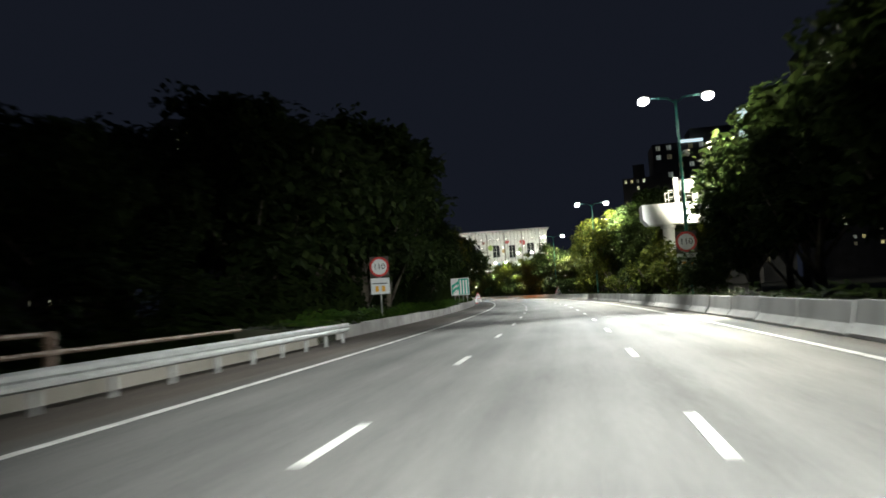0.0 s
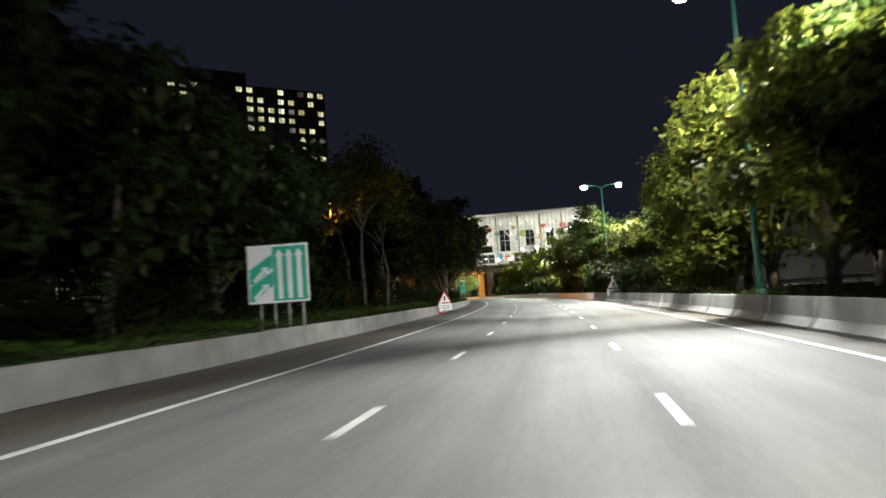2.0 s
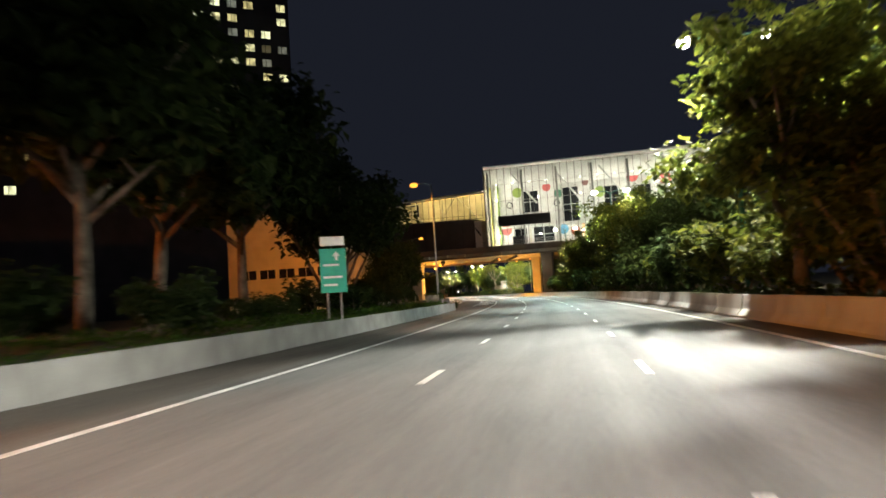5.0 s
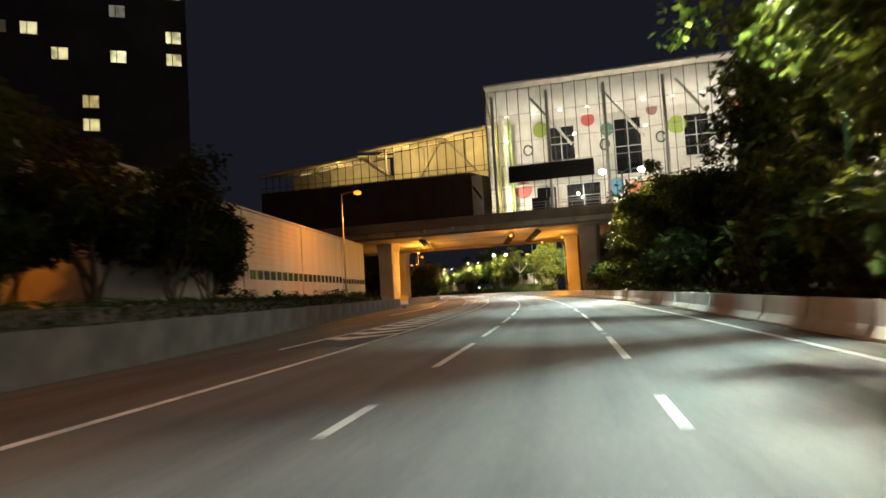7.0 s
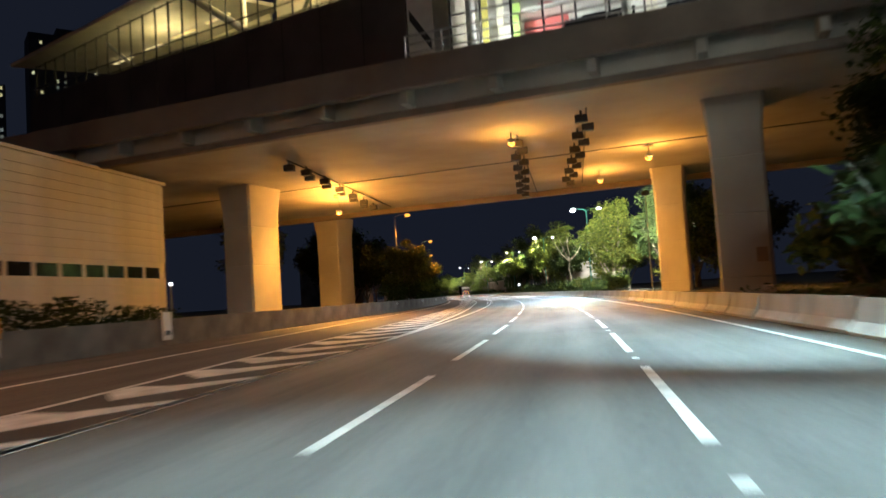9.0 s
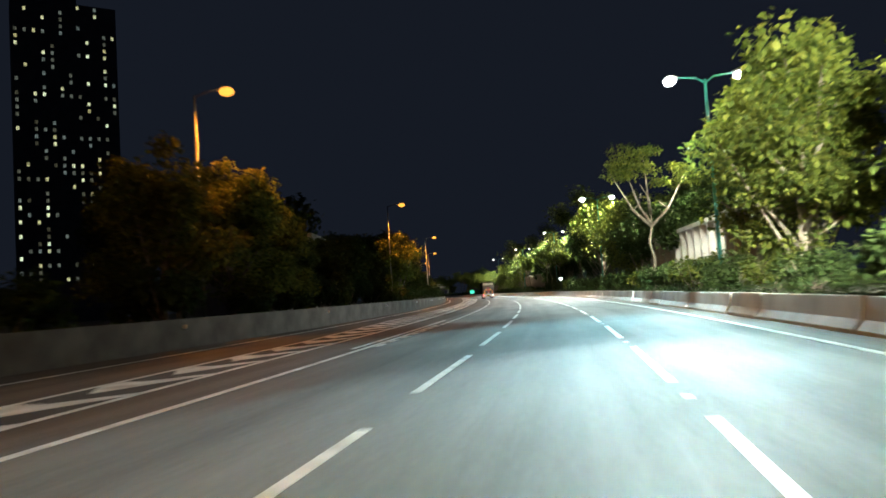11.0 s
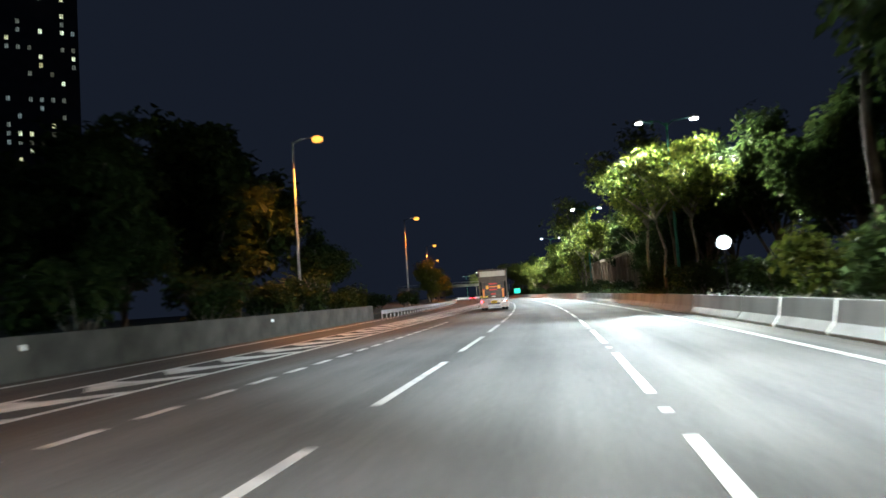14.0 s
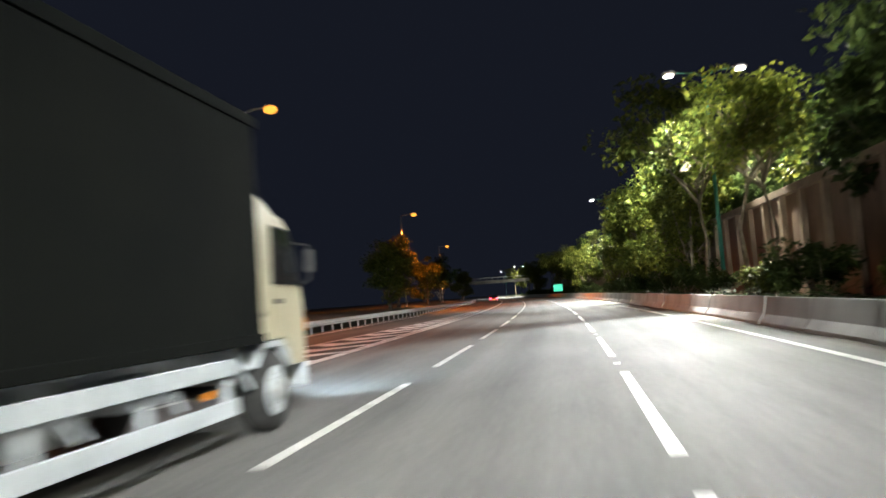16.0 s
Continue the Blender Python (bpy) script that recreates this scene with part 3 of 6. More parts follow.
box(bm, -0.05, 0.05, -0.07, 0.07, 0.45, 1.25, 0.01)
post = part("post", bm, M_BROWNRAIL, parapet, at=place(-56, -9.33))
for k in range(1, 28):
    again(post, parapet, place(-56 + 2.6 * k, -9.33))

# ---- street lamps ----


def twin_lamp(m, flat=False):
    t = thing("street_lamp", m, "tall green twin-arm street lamp with flat lit lenses" if flat else "tall green twin-arm street lamp with lit white lanterns", "street lamp", "lamps along the median")
    b = bmesh.new()
    disc(b, (0, 0, 0.25), 0.16, 0.5, "z", 12, 0.02)
    tube(b, [(0, 0, 0.4), (0, 0, 6), (0, 0, LAMP_HEIGHT - 0.1)], [0.13, 0.1, 0.075], 12)
    pole = part("pole", b, M_POLE, t, smooth=True)
    b = bmesh.new()
    box(b, -0.06, 0.06, -0.165, -0.125, 0.75, 1.25, 0.01)
    part("access_door", b, M_POLE, pole)
    for side in (-1, 1):
        b = bmesh.new()
        tube(b, [(0, 0, LAMP_HEIGHT - 0.35), (0.5 * side, 0, LAMP_HEIGHT + 0.02), (1.6 * side, 0, LAMP_HEIGHT + 0.1)], [0.05, 0.045, 0.04], 8)
        part("arm", b, M_POLE, t, smooth=True)
        b = bmesh.new()
        tube(b, [(1.5 * side, 0, LAMP_HEIGHT + 0.12), (1.75 * side, 0, LAMP_HEIGHT + 0.14), (2.1 * side, 0, LAMP_HEIGHT + 0.12), (2.3 * side, 0, LAMP_HEIGHT + 0.1)], [0.05, 0.16, 0.17, 0.06], 10)
        head = part("lantern", b, M_GREYPOLE, t, smooth=True)
        b = bmesh.new()
        if flat:
            disc(b, (1.92 * side, 0, LAMP_HEIGHT - 0.03), 0.26, 0.05, "z", 16, 0.01)
            part("lens", b, M_LAMPW, head, "flat glowing white lens")
        else:
            bmesh.ops.create_uvsphere(b, u_segments=16, v_segments=10, radius=0.31, matrix=Matrix.Translation((1.95 * side, 0, LAMP_HEIGHT - 0.06)) @ Matrix.Diagonal((1.15, 1.0, 0.8, 1)))
            part("bowl", b, M_LAMPW, head, "glowing white glass bowl", smooth=True)
    return t


def single_lamp(m):
    t = thing("street_lamp", m, "grey single-arm street lamp with an amber sodium lantern", "street lamp", "lamps along the verge")
    b = bmesh.new()
    disc(b, (0, 0, 0.25), 0.15, 0.5, "z", 12, 0.02)
    tube(b, [(0, 0, 0.4), (0, 0, 6), (0, 0, LAMP_HEIGHT + 0.3)], [0.12, 0.095, 0.07], 12)
    part("pole", b, M_GREYPOLE, t, smooth=True)
    b = bmesh.new()
    tube(b, [(0, 0, LAMP_HEIGHT + 0.2), (0.7, 0, LAMP_HEIGHT + 0.45), (1.5, 0, LAMP_HEIGHT + 0.5)], [0.05, 0.045, 0.04], 8)
    part("arm", b, M_GREYPOLE, t, smooth=True)
    b = bmesh.new()
    tube(b, [(1.4, 0, LAMP_HEIGHT + 0.5), (1.65, 0, LAMP_HEIGHT + 0.52), (2.0, 0, LAMP_HEIGHT + 0.5), (2.2, 0, LAMP_HEIGHT + 0.47)], [0.05, 0.15, 0.16, 0.06], 10)
    head = part("lantern", b, M_GREYPOLE, t, smooth=True)
    b = bmesh.new()
    bmesh.ops.create_uvsphere(b, u_segments=12, v_segments=8, radius=0.36, matrix=Matrix.Translation((1.85, 0, LAMP_HEIGHT + 0.34)) @ Matrix.Diagonal((1.2, 1.0, 0.7, 1)))
    part("bowl", b, M_LAMPA, head, "glowing amber glass bowl", smooth=True)
    return t


lamp = twin_lamp(place(MEDIAN_LAMPS[0], 7.75, 0.4))
lamp_flat = twin_lamp(place(MEDIAN_LAMPS[-1], 9.15, 0.4), True)
for s in MEDIAN_LAMPS[1:-1]:
    copy_thing(lamp_flat if s > 500 else lamp, place(s, 7.75 + ASIDE.get(s, 1.4 if s > 560 else 0.0), 0.4))
lamp = single_lamp(place(137, -18.4, 0.4))
for s, d, side in VERGE_LAMPS[1:]:
    copy_thing(lamp, place(s, d, 0.4, 0 if side > 0 else 180))

# ---- vegetation ----


def leaf_mesh(name, points, sizes, seed, material, droop=0.3):
    """Folded four-cornered leaves of those sizes at points, turned at random."""
    r = np.random.RandomState(seed)
    n = len(points)
    a, tilt = r.uniform(0, 2 * np.pi, n), r.uniform(-0.9, 0.9, n) - droop
    along = np.stack([np.cos(a) * np.cos(tilt), np.sin(a) * np.cos(tilt), np.sin(tilt)], 1)
    side = np.stack([-np.sin(a), np.cos(a), r.uniform(-0.5, 0.5, n)], 1)
    side /= np.linalg.norm(side, axis=1)[:, None]
    up = np.cross(along, side)
    z = sizes[:, None]
    v = np.stack([points, points + along * z * 0.5 + side * z * 0.36 + up * z * 0.1, points + along * z, points + along * z * 0.5 - side * z * 0.36 + up * z * 0.1], 1).reshape(-1, 3)
    i = np.arange(n)[:, None] * 4
    f = np.concatenate([i + [[0, 1, 2]], i + [[0, 2, 3]]], 0)
    me = bpy.data.meshes.new(name)
    me.from_pydata(v.tolist(), [], f.tolist())
    me.materials.append(material)
    return me


def tree(name, m, seed, label, material, height=10.0, base=0.3, spread=3.0, limbs=7, clumps=26, leaves=150, leaf=0.34, lean=0.3, flat=False, low=0.35, girth=1.0, group=""):
    r = random.Random(seed)
    t = thing(name, m, label, "tree", group)
    b = bmesh.new()
    hb = height * base
    top = 0.58 if flat else 0.78
    pts = [Vector((0, 0, -0.2))]
    for i in range(1, 6):
        pts.append(Vector((r.uniform(-lean, lean) * i * 0.25, r.uniform(-lean, lean) * i * 0.25, height * top * i / 5)))
    tube(b, pts, [girth * w * height for w in (0.024, 0.019, 0.016, 0.012, 0.008, 0.004)], 9)
    tips = []
    for k in range(limbs):
        f = r.uniform(low if not flat else 0.5, 0.95) * (1 - base) + base * 0.9
        z0 = height * r.uniform(0.44, 0.56) if flat else min(height * f * 0.78, height * 0.74)
        i = min(int(z0 / (height * top) * 5), 4)
        p0 = pts[i].lerp(pts[i + 1], z0 / (height * top) * 5 - i)
        a = 2 * math.pi * (k + r.uniform(-0.3, 0.3)) / limbs
        out = spread * r.uniform(0.6, 1.0) * (1.15 - 0.5 * f)
        z1 = (height * r.uniform(0.8, 0.93)) if flat else z0 + (height - z0) * r.uniform(0.25, 0.7)
        p1 = p0 + Vector((math.cos(a) * out * 0.45, math.sin(a) * out * 0.45, (z1 - z0) * (0.3 if flat else 0.45)))
        p2 = p0 + Vector((math.cos(a) * out, math.sin(a) * out, z1 - z0))
        k2 = 1.25 if flat else 1.0
        tube(b, [p0, p1, p2], [0.0105 * height * k2, 0.007 * height * k2, 0.003 * height], 6)
        tips += [p1.lerp(p2, 0.35), p1.lerp(p2, 0.7), p2] if not flat else [p2, p1.lerp(p2, 0.8)]
        q = p1 + Vector((r.uniform(-1, 1), r.uniform(-1, 1), r.uniform(0.3, 1.2))) * (0.09 * height)
        tube(b, [p1, q], [0.005 * height, 0.002 * height], 5)
        if not flat:
            tips.append(q)
    if not flat:
        tips += [pts[-1], pts[-1] + Vector((0, 0, height * 0.14))]
    part("trunk", b, M_BARK, t, smooth=True)
    rr = np.random.RandomState(seed)
    P, Z = [], []
    for k in range(clumps):
        c = np.array(tips[k % len(tips)]) + rr.normal(0, 0.045 * height, 3)
        c[2] = max(c[2], hb)
        rad = height * rr.uniform(0.06, 0.13)
        n = int(leaves * rr.uniform(0.6, 1.3))
        u = rr.normal(0, 1, (n, 3))
        u /= np.linalg.norm(u, axis=1)[:, None]
        P.append(c + u * rad * rr.uniform(0.35, 1.08, (n, 1)) * np.array([1.15, 1.15, 0.8 if not flat else 0.45]))
        Z.append(rr.uniform(0.6, 1.3, n) * leaf)
    crown = new("crown", leaf_mesh("crown", np.concatenate(P), np.concatenate(Z), seed, material))
    crown.parent = t
    return t


def bush(m, seed, label, material, size=2.0, leaves=1500, leaf=0.26, group=""):
    rr = np.random.RandomState(seed)
    t = thing("bush", m, label, "bush", group)
    b = bmesh.new()
    for k in range(6):
        a = k * 1.05 + rr.uniform(-0.3, 0.3)
        tube(b, [(0, 0, -0.15), (math.cos(a) * size * 0.25, math.sin(a) * size * 0.25, size * 0.35), (math.cos(a) * size * 0.5, math.sin(a) * size * 0.5, size * rr.uniform(0.6, 0.9))], [0.04, 0.03, 0.012], 5)
    part("stem", b, M_BARK, t)
    P = []
    for k in range(11):
        c = np.array([rr.normal(0, size * 0.33), rr.normal(0, size * 0.33), size * rr.uniform(0.3, 0.85)])
        u = rr.normal(0, 1, (leaves // 11, 3))
        u /= np.linalg.norm(u, axis=1)[:, None]
        q = c + u * size * rr.uniform(0.2, 0.36) * rr.uniform(0.4, 1.05, (len(u), 1))
        q[:, 2] = np.maximum(q[:, 2], 0.05)
        P.append(q)
    P = np.concatenate(P)
    crown = new("foliage", leaf_mesh("foliage", P, rr.uniform(0.6, 1.3, len(P)) * leaf, seed, material))
    crown.parent = t
    return t


LIT = "leafy roadside tree with yellow-green lamp-lit foliage"
broad_a = dict(seed=11, label=LIT, material=M_LEAF, clumps=56, leaves=170, spread=3.2, limbs=11, base=0.08, low=0.1)
broad_b = dict(seed=12, label="broad roadside tree with thick bright foliage", material=M_LEAF, clumps=64, leaves=170, spread=2.9, limbs=13, base=0.05, low=0.02)
airy = dict(seed=13, label="slender pale-barked tree with an open crown", material=M_LEAF, clumps=20, leaves=110, spread=3.2, limbs=8, base=0.45, lean=0.5, girth=0.6)
flat_top = dict(seed=14, label="forked white-barked tree with a flat open crown", material=M_LEAF, clumps=22, leaves=210, leaf=0.22, spread=4.2, limbs=4, base=0.5, flat=True, girth=0.75)
tall = dict(seed=15, label="tall roadside tree with several bare lower limbs", material=M_LEAF, clumps=30, leaves=130, spread=2.5, limbs=9, base=0.35, lean=0.4, girth=0.65)
gloomy = dict(seed=16, label="leafy tree with shadow put into its dark leaf colour", material=M_LEAFSHADE, clumps=64, leaves=150, leaf=0.4, spread=3.6, limbs=13, base=0.06, low=0.05)
# metres along, metres to the right, height, kind
TREES = [
    (51, 12.2, 9.5, "d"), (46, 13.5, 11, "d"), (41, 12.5, 11, "d"), (36, 14, 12, "d"), (30, 13, 11.5, "d"), (24, 14, 12, "d"), (55, 15.5, 11, "d"), (62, 15, 10, "d"), (57, 10.5, 5.5, "b"), (66, 10, 6, "a"), (72, 12.5, 9, "g"), (80, 10.5, 7, "g"), (90, 11.6, 8.5, "d"), (97, 12.4, 11, "d"), (103, 13.5, 12, "d"), (95, 15.5, 13, "d"), (114, 9.2, 9, "b"), (119, 9.8, 8.5, "b"),
    (111.5, 10.8, 13, "b"), (116, 10.0, 9, "a"), (122, 12.5, 13, "b"), (131, 11.0, 11, "a"), (139, 13.5, 12, "g"), (148, 10, 7.2, "b"), (155, 10.2, 8, "a"), (166, 11.5, 9, "b"), (171, 8.8, 11.8, "g"),
    (181, 11, 9, "g"), (192, 12, 10, "g"), (203, 10.5, 8, "b"), (212, 13, 11, "g"), (224, 11, 9, "g"), (238, 12, 10, "g"), (250, 10.5, 9, "g"), (261, 11, 12.5, "b"), (266, 12.5, 12, "g"),
    (274, 10.5, 13, "a"), (283, 12, 13, "b"), (295, 11, 10, "b"), (306, 9.6, 11.5, "b"), (316, 10.4, 11, "b"), (325, 10, 9, "a"), (333, 11.2, 9.2, "b"), (341, 12.5, 9, "g"),
    (400, 17.5, 12, "a"), (411, 16.2, 12, "b"), (420, 12, 13, "a"), (444, 8.4, 12, "f"), (419.2, 11.2, 11.5, "b"), (424, 12, 12, "a"), (447, 12, 10, "g"), (458, 10, 9, "g"), (466, 12, 11, "t"), (472, 11.6, 12.5, "b"), (479, 12.2, 12, "a"), (489, 10.5, 14, "a"), (500, 12, 13, "g"),
    (506, 9.6, 17, "y"), (519, 14.5, 8, "g"), (540, 12.5, 12, "g"), (553.5, 9.4, 15.5, "y"), (552, 9.2, 9, "y"), (575, 12.5, 10, "g"), (583, 8.4, 10, "y"), (591, 8.4, 10, "y"), (597, 8.6, 10, "b"), (604, 8.6, 15.5, "y"), (610, 8.4, 10.5, "b"), (619, 8.4, 10, "t"), (612, 12, 12, "g"),
    (628, 9, 9, "t"), (646, 9.2, 9.6, "f"), (660, 12, 9, "g"), (676, 8.6, 9, "b"), (684, 10, 9, "y"), (705, 9.4, 10, "b"), (722, 9, 10, "b"), (748, 9.6, 11, "y"), (770, 10, 13, "t"), (800, 9, 12, "b"), (840, 10, 13, "a"), (880, 9, 13, "t"),
    (166, -22, 3.6, "g"), (167, -14.2, 11, "e"), (174, -17.5, 12.5, "e"), (181, -18.5, 15, "e"), (185, -14, 12, "e"), (191, -18, 14.5, "e"), (197, -14.5, 13, "e"), (206, -17, 15, "e"), (217, -18, 15, "e"), (228, -15, 12, "g"), (238, -19, 16, "g"), (264, -17.5, 4.6, "g"), (273, -19.5, 9, "g"), (280, -19.6, 9, "g"), (478, -17.6, 10, "b"), (494, -22, 7, "g"), (515, -20, 7, "g"), (548, -20, 8, "g"), (628, -17, 8, "b"), (642, -18.5, 9.5, "a"), (660, -17, 8, "b"), (690, -18, 9, "g"), (740, -16, 9, "b"), (390, -30, 11, "g"), (405, -27, 10, "g"), (422, -24, 9, "g"), (440, -25, 9, "g"),
    (40, -24, 12, "d"), (52, -22, 12.5, "d"), (60, -19, 12.5, "d"), (68, -24, 13, "d"), (75, -18, 12.5, "d"), (83, -22, 12, "d"), (91, -17, 11, "d"), (99, -21, 10.5, "d"),
    (107, -17, 9.8, "d"), (115, -22, 10.5, "d"), (122, -16.5, 5.2, "d"), (129, -21, 6, "d"), (136, -17, 6.5, "d"), (143, -21, 8, "d"), (166, -11.0, 13.6, "d"),
    (18, 13.5, 11, "d"), (391, 17.5, 11, "b"), (397, 16.5, 11, "g"), (405, 16, 12, "g"), (385, 19, 10, "g"), (412, 16.5, 12, "g"), (24, -16.5, 7.5, "d"), (30, -17.5, 8, "d"), (16.5, -17, 7, "d"), (549, 9.8, 5.5, "g"), (545, 12, 8, "d"), (541, 10.2, 5, "g"),
    (63, 15.5, 10, "g"),
    (80, 16, 10, "g"),
    (98, 16, 12, "g"),
    (112, 16, 12, "g"),
    (146, 15.5, 11, "g"),
    (160, 15, 10, "g"),
    (175, 15.5, 10, "g"),
    (188, 15, 11, "g"),
    (200, 16, 11, "g"),
    (218, 15.5, 11, "g"),
    (232, 15, 11, "g"),
    (246, 16, 11, "g"),
    (258, 15.5, 12, "g"),
    (270, 16, 12, "g"),
    (290, 15.5, 12, "g"),
    (302, 16, 11, "g"),
    (314, 15, 11, "g"),
    (326, 15.5, 11, "g"),
    (337, 15, 10, "g"),
    (428, 15, 10, "g"),
    (440, 15.5, 11, "g"),
    (455, 15, 10, "g"),
    (468, 15.5, 11, "g"),
    (482, 14.5, 11, "g"),
    (494, 15.5, 11, "g"),
    (508, 15, 11, "g"),
    (521, 15.5, 11, "g"),
    (532, 15, 12, "g"),
    (545, 15.5, 12, "g"),
    (552, 14.5, 11, "g"),
    (568, 15, 11, "g"),
    (580, 15.5, 12, "g"),
    (600, 15, 12, "g"),
    (620, 14, 11, "g"),
    (634, 14.5, 11, "g"),
    (652, 15, 9, "g"),
    (668, 14.5, 9, "g"),
    (690, 14.5, 9, "g"),
    (715, 14, 12, "g"),
    (735, 14, 12, "g"),
    (760, 14, 12, "g"),
    (286, -20.5, 8, "g"),
    (289.5, -22.5, 9.5, "g"),
    (293, -23.2, 5.5, "g"),
    (434.5, -19.5, 7, "a"),
    (446, -17.5, 6.8, "d"),
    (452, -18.2, 7, "d"),
    (458, -18.6, 6.6, "d"),
    (465, -18.8, 5, "d"),
    (488, -18.5, 6, "g"), (439, -17.2, 6, "d"), (455, -31.5, 14.5, "d"), (463, -32, 15.5, "d"), (471, -33, 15, "d"), (500, -23, 9, "d"), (508, -24, 10, "d"), (516, -23, 11, "d"), (531, -24, 14, "d"), (538, -25, 14, "d"), (546, -27, 15, "d"),
    (440, -18, 5, "g"),
    (433, -18, 5.5, "g"),
    (46, -17.5, 11, "d"), (56, -16, 11.5, "d"), (64, -15.5, 12, "d"), (71, -16, 12, "d"), (79, -15, 11.5, "d"), (87, -15, 11.5, "d"), (95, -14.5, 10.5, "d"), (103, -14.5, 10.4, "d"), (111, -14.5, 9.6, "d"),
    (143, -17, 8, "d"), (147, -23, 9, "d"), (34, -21, 9, "d"), (27, -26, 9, "d"), (20, -22, 8, "d"),
    (138, -14.2, 12.4, "d"), (48, -15.5, 13, "d"), (53, -13.6, 13.5, "d"), (60, -13.4, 14, "d"), (43, -15.8, 12.6, "d"), (39, -16.5, 12, "d"),
    # in front of the lamp poles
    (205, 8.4, 12.6, "b"), (260, 8.2, 10.4, "b"), (310, 7.8, 6.5, "b"), (98.5, 8.8, 10.4, "b"), (474, 9.4, 9.4, "t"), (529, 9.3, 9.8, "t"), (582, 9.3, 9.4, "y"), (640, 8.9, 8.6, "b"), (694, 8.7, 9.4, "a"), (750, 8.7, 12, "t"),
    # dark trees before the cream hall
    (246, -15.2, 2.8, "g"), (251, -18.2, 3.6, "g"), (249, -14.2, 2.4, "g"), (256, -17.6, 5.4, "g"), (244, -17, 2.8, "d"), (248, -18.6, 3.2, "d"), (253, -16.4, 3.2, "d"), (254.5, -19.6, 3.4, "d"), (258.5, -20, 4.2, "d"), (261, -16.2, 7.2, "g"), (266, -18.6, 7.6, "g"), (413, -17.4, 9.2, "b"), (420.5, -17.4, 9.6, "b"), (428, -18, 8, "b"),
]
dense = dict(seed=17, label="tall dense dark tree behind the roadside wall", material=M_LEAFSHADE, clumps=96, leaves=130, leaf=0.52, spread=3.6, limbs=18, base=0.04, low=0.0)
shade = dict(seed=18, label="dense dark tree shading the verge, bare trunk below", material=M_LEAFSHADE, clumps=84, leaves=140, leaf=0.46, spread=3.6, limbs=15, base=0.27, low=0.12)
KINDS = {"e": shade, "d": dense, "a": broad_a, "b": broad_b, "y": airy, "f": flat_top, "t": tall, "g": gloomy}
first_tree, rng = {}, random.Random(8)


def plant(rows, rng):
    for s, d, h, k in rows:
        m = place(s, d, 0.45, rng.uniform(0, 360), h / 10.0)
        if k not in first_tree:
            first_tree[k] = tree("tree", Matrix.Identity(4), group="roadside trees", **KINDS[k])
            first_tree[k].matrix_basis = m
        else:
            o = copy_thing(first_tree[k], m)
            o.matrix_basis = m


plant(TREES, rng)
plant([(125, -13.2, 12.5, "y"), (131, -12.6, 11, "y"), (130, -15.6, 13, "y"), (537, 7.4, 11.0, "t"), (537.5, 9.6, 11.2, "t"), (532, 7.7, 9.8, "y")], random.Random(5))
bush_kinds = [bush(place(62, 7.9, 0.45, 0, 1.5), 21, "dense yellow-green shrub over the median barrier", M_LEAF, group="median shrubs"),
              bush(place(54, 7.8, 0.45, 0, 1.4), 22, "rounded green shrub beside the barrier", M_LEAF, group="median shrubs"),
              bush(place(120, 8, 0.45, 0, 1.4), 23, "dark shrub in the planted median", M_LEAFSHADE, group="median shrubs")]
BUSHES = [(46, 8.5, 1.4, 2), (58, 8.8, 1.9, 0), (66, 8, 1.4, 1), (72, 8.4, 1.5, 2), (84, 7.8, 1.2, 1), (110, 8, 1.4, 0), (116, 8, 1.3, 1), (128, 8.4, 1.6, 2), (136, 8.2, 1.4, 2)]
BUSHES += [(144 + 5.2 * k, 8.2 + rng.uniform(-0.4, 0.8), rng.uniform(1.2, 2.0), rng.choice((0, 1, 2, 2))) for k in range(38)]
BUSHES += [(398 + 6 * k, 8.3 + rng.uniform(-0.4, 0.6), rng.uniform(0.7, 1.2), rng.choice((1, 2, 2, 2))) for k in range(24)]
BUSHES += [(560 + 7 * k, 8.4 + rng.uniform(-0.5, 0.6), rng.uniform(0.6, 1.1), rng.choice((1, 2, 2, 2))) for k in range(40)]
BUSHES += [(150 + 6 * k, rng.uniform(-15, -11.5), rng.uniform(0.7, 1.5), 2) for k in range(15)]
BUSHES += [(404 + 8 * k, left_edge(404 + 8 * k) - rng.uniform(1.6, 4), rng.uniform(0.8, 1.6), 2) for k in range(22)]
for s, d, z, k in BUSHES:
    m = place(s, d, 0.45, rng.uniform(0, 360), z)
    o = copy_thing(bush_kinds[k], m)
    o.matrix_basis = m


def hedge(s0, s1, d0, d1, z0, z1, count, leaf, seed, material, label):
    rr = np.random.RandomState(seed)
    ss, dd = rr.uniform(s0, s1, count), rr.uniform(0, 1, count)
    top = z1 * (0.6 + 0.4 * np.sin(ss * 0.9) * np.sin(ss * 0.37 + 1.0))
    pts = np.array([spot(s, d0 + (d1 - d0) * u, z0 + rr.uniform(0, 1) * max(t, 0.1)) for s, u, t in zip(ss, dd, top)])
    o = new("hedge", leaf_mesh("hedge", pts, rr.uniform(0.6, 1.3, count) * leaf, seed, material, droop=-0.2))
    tagged(o, label, "hedge", kind="stuff")


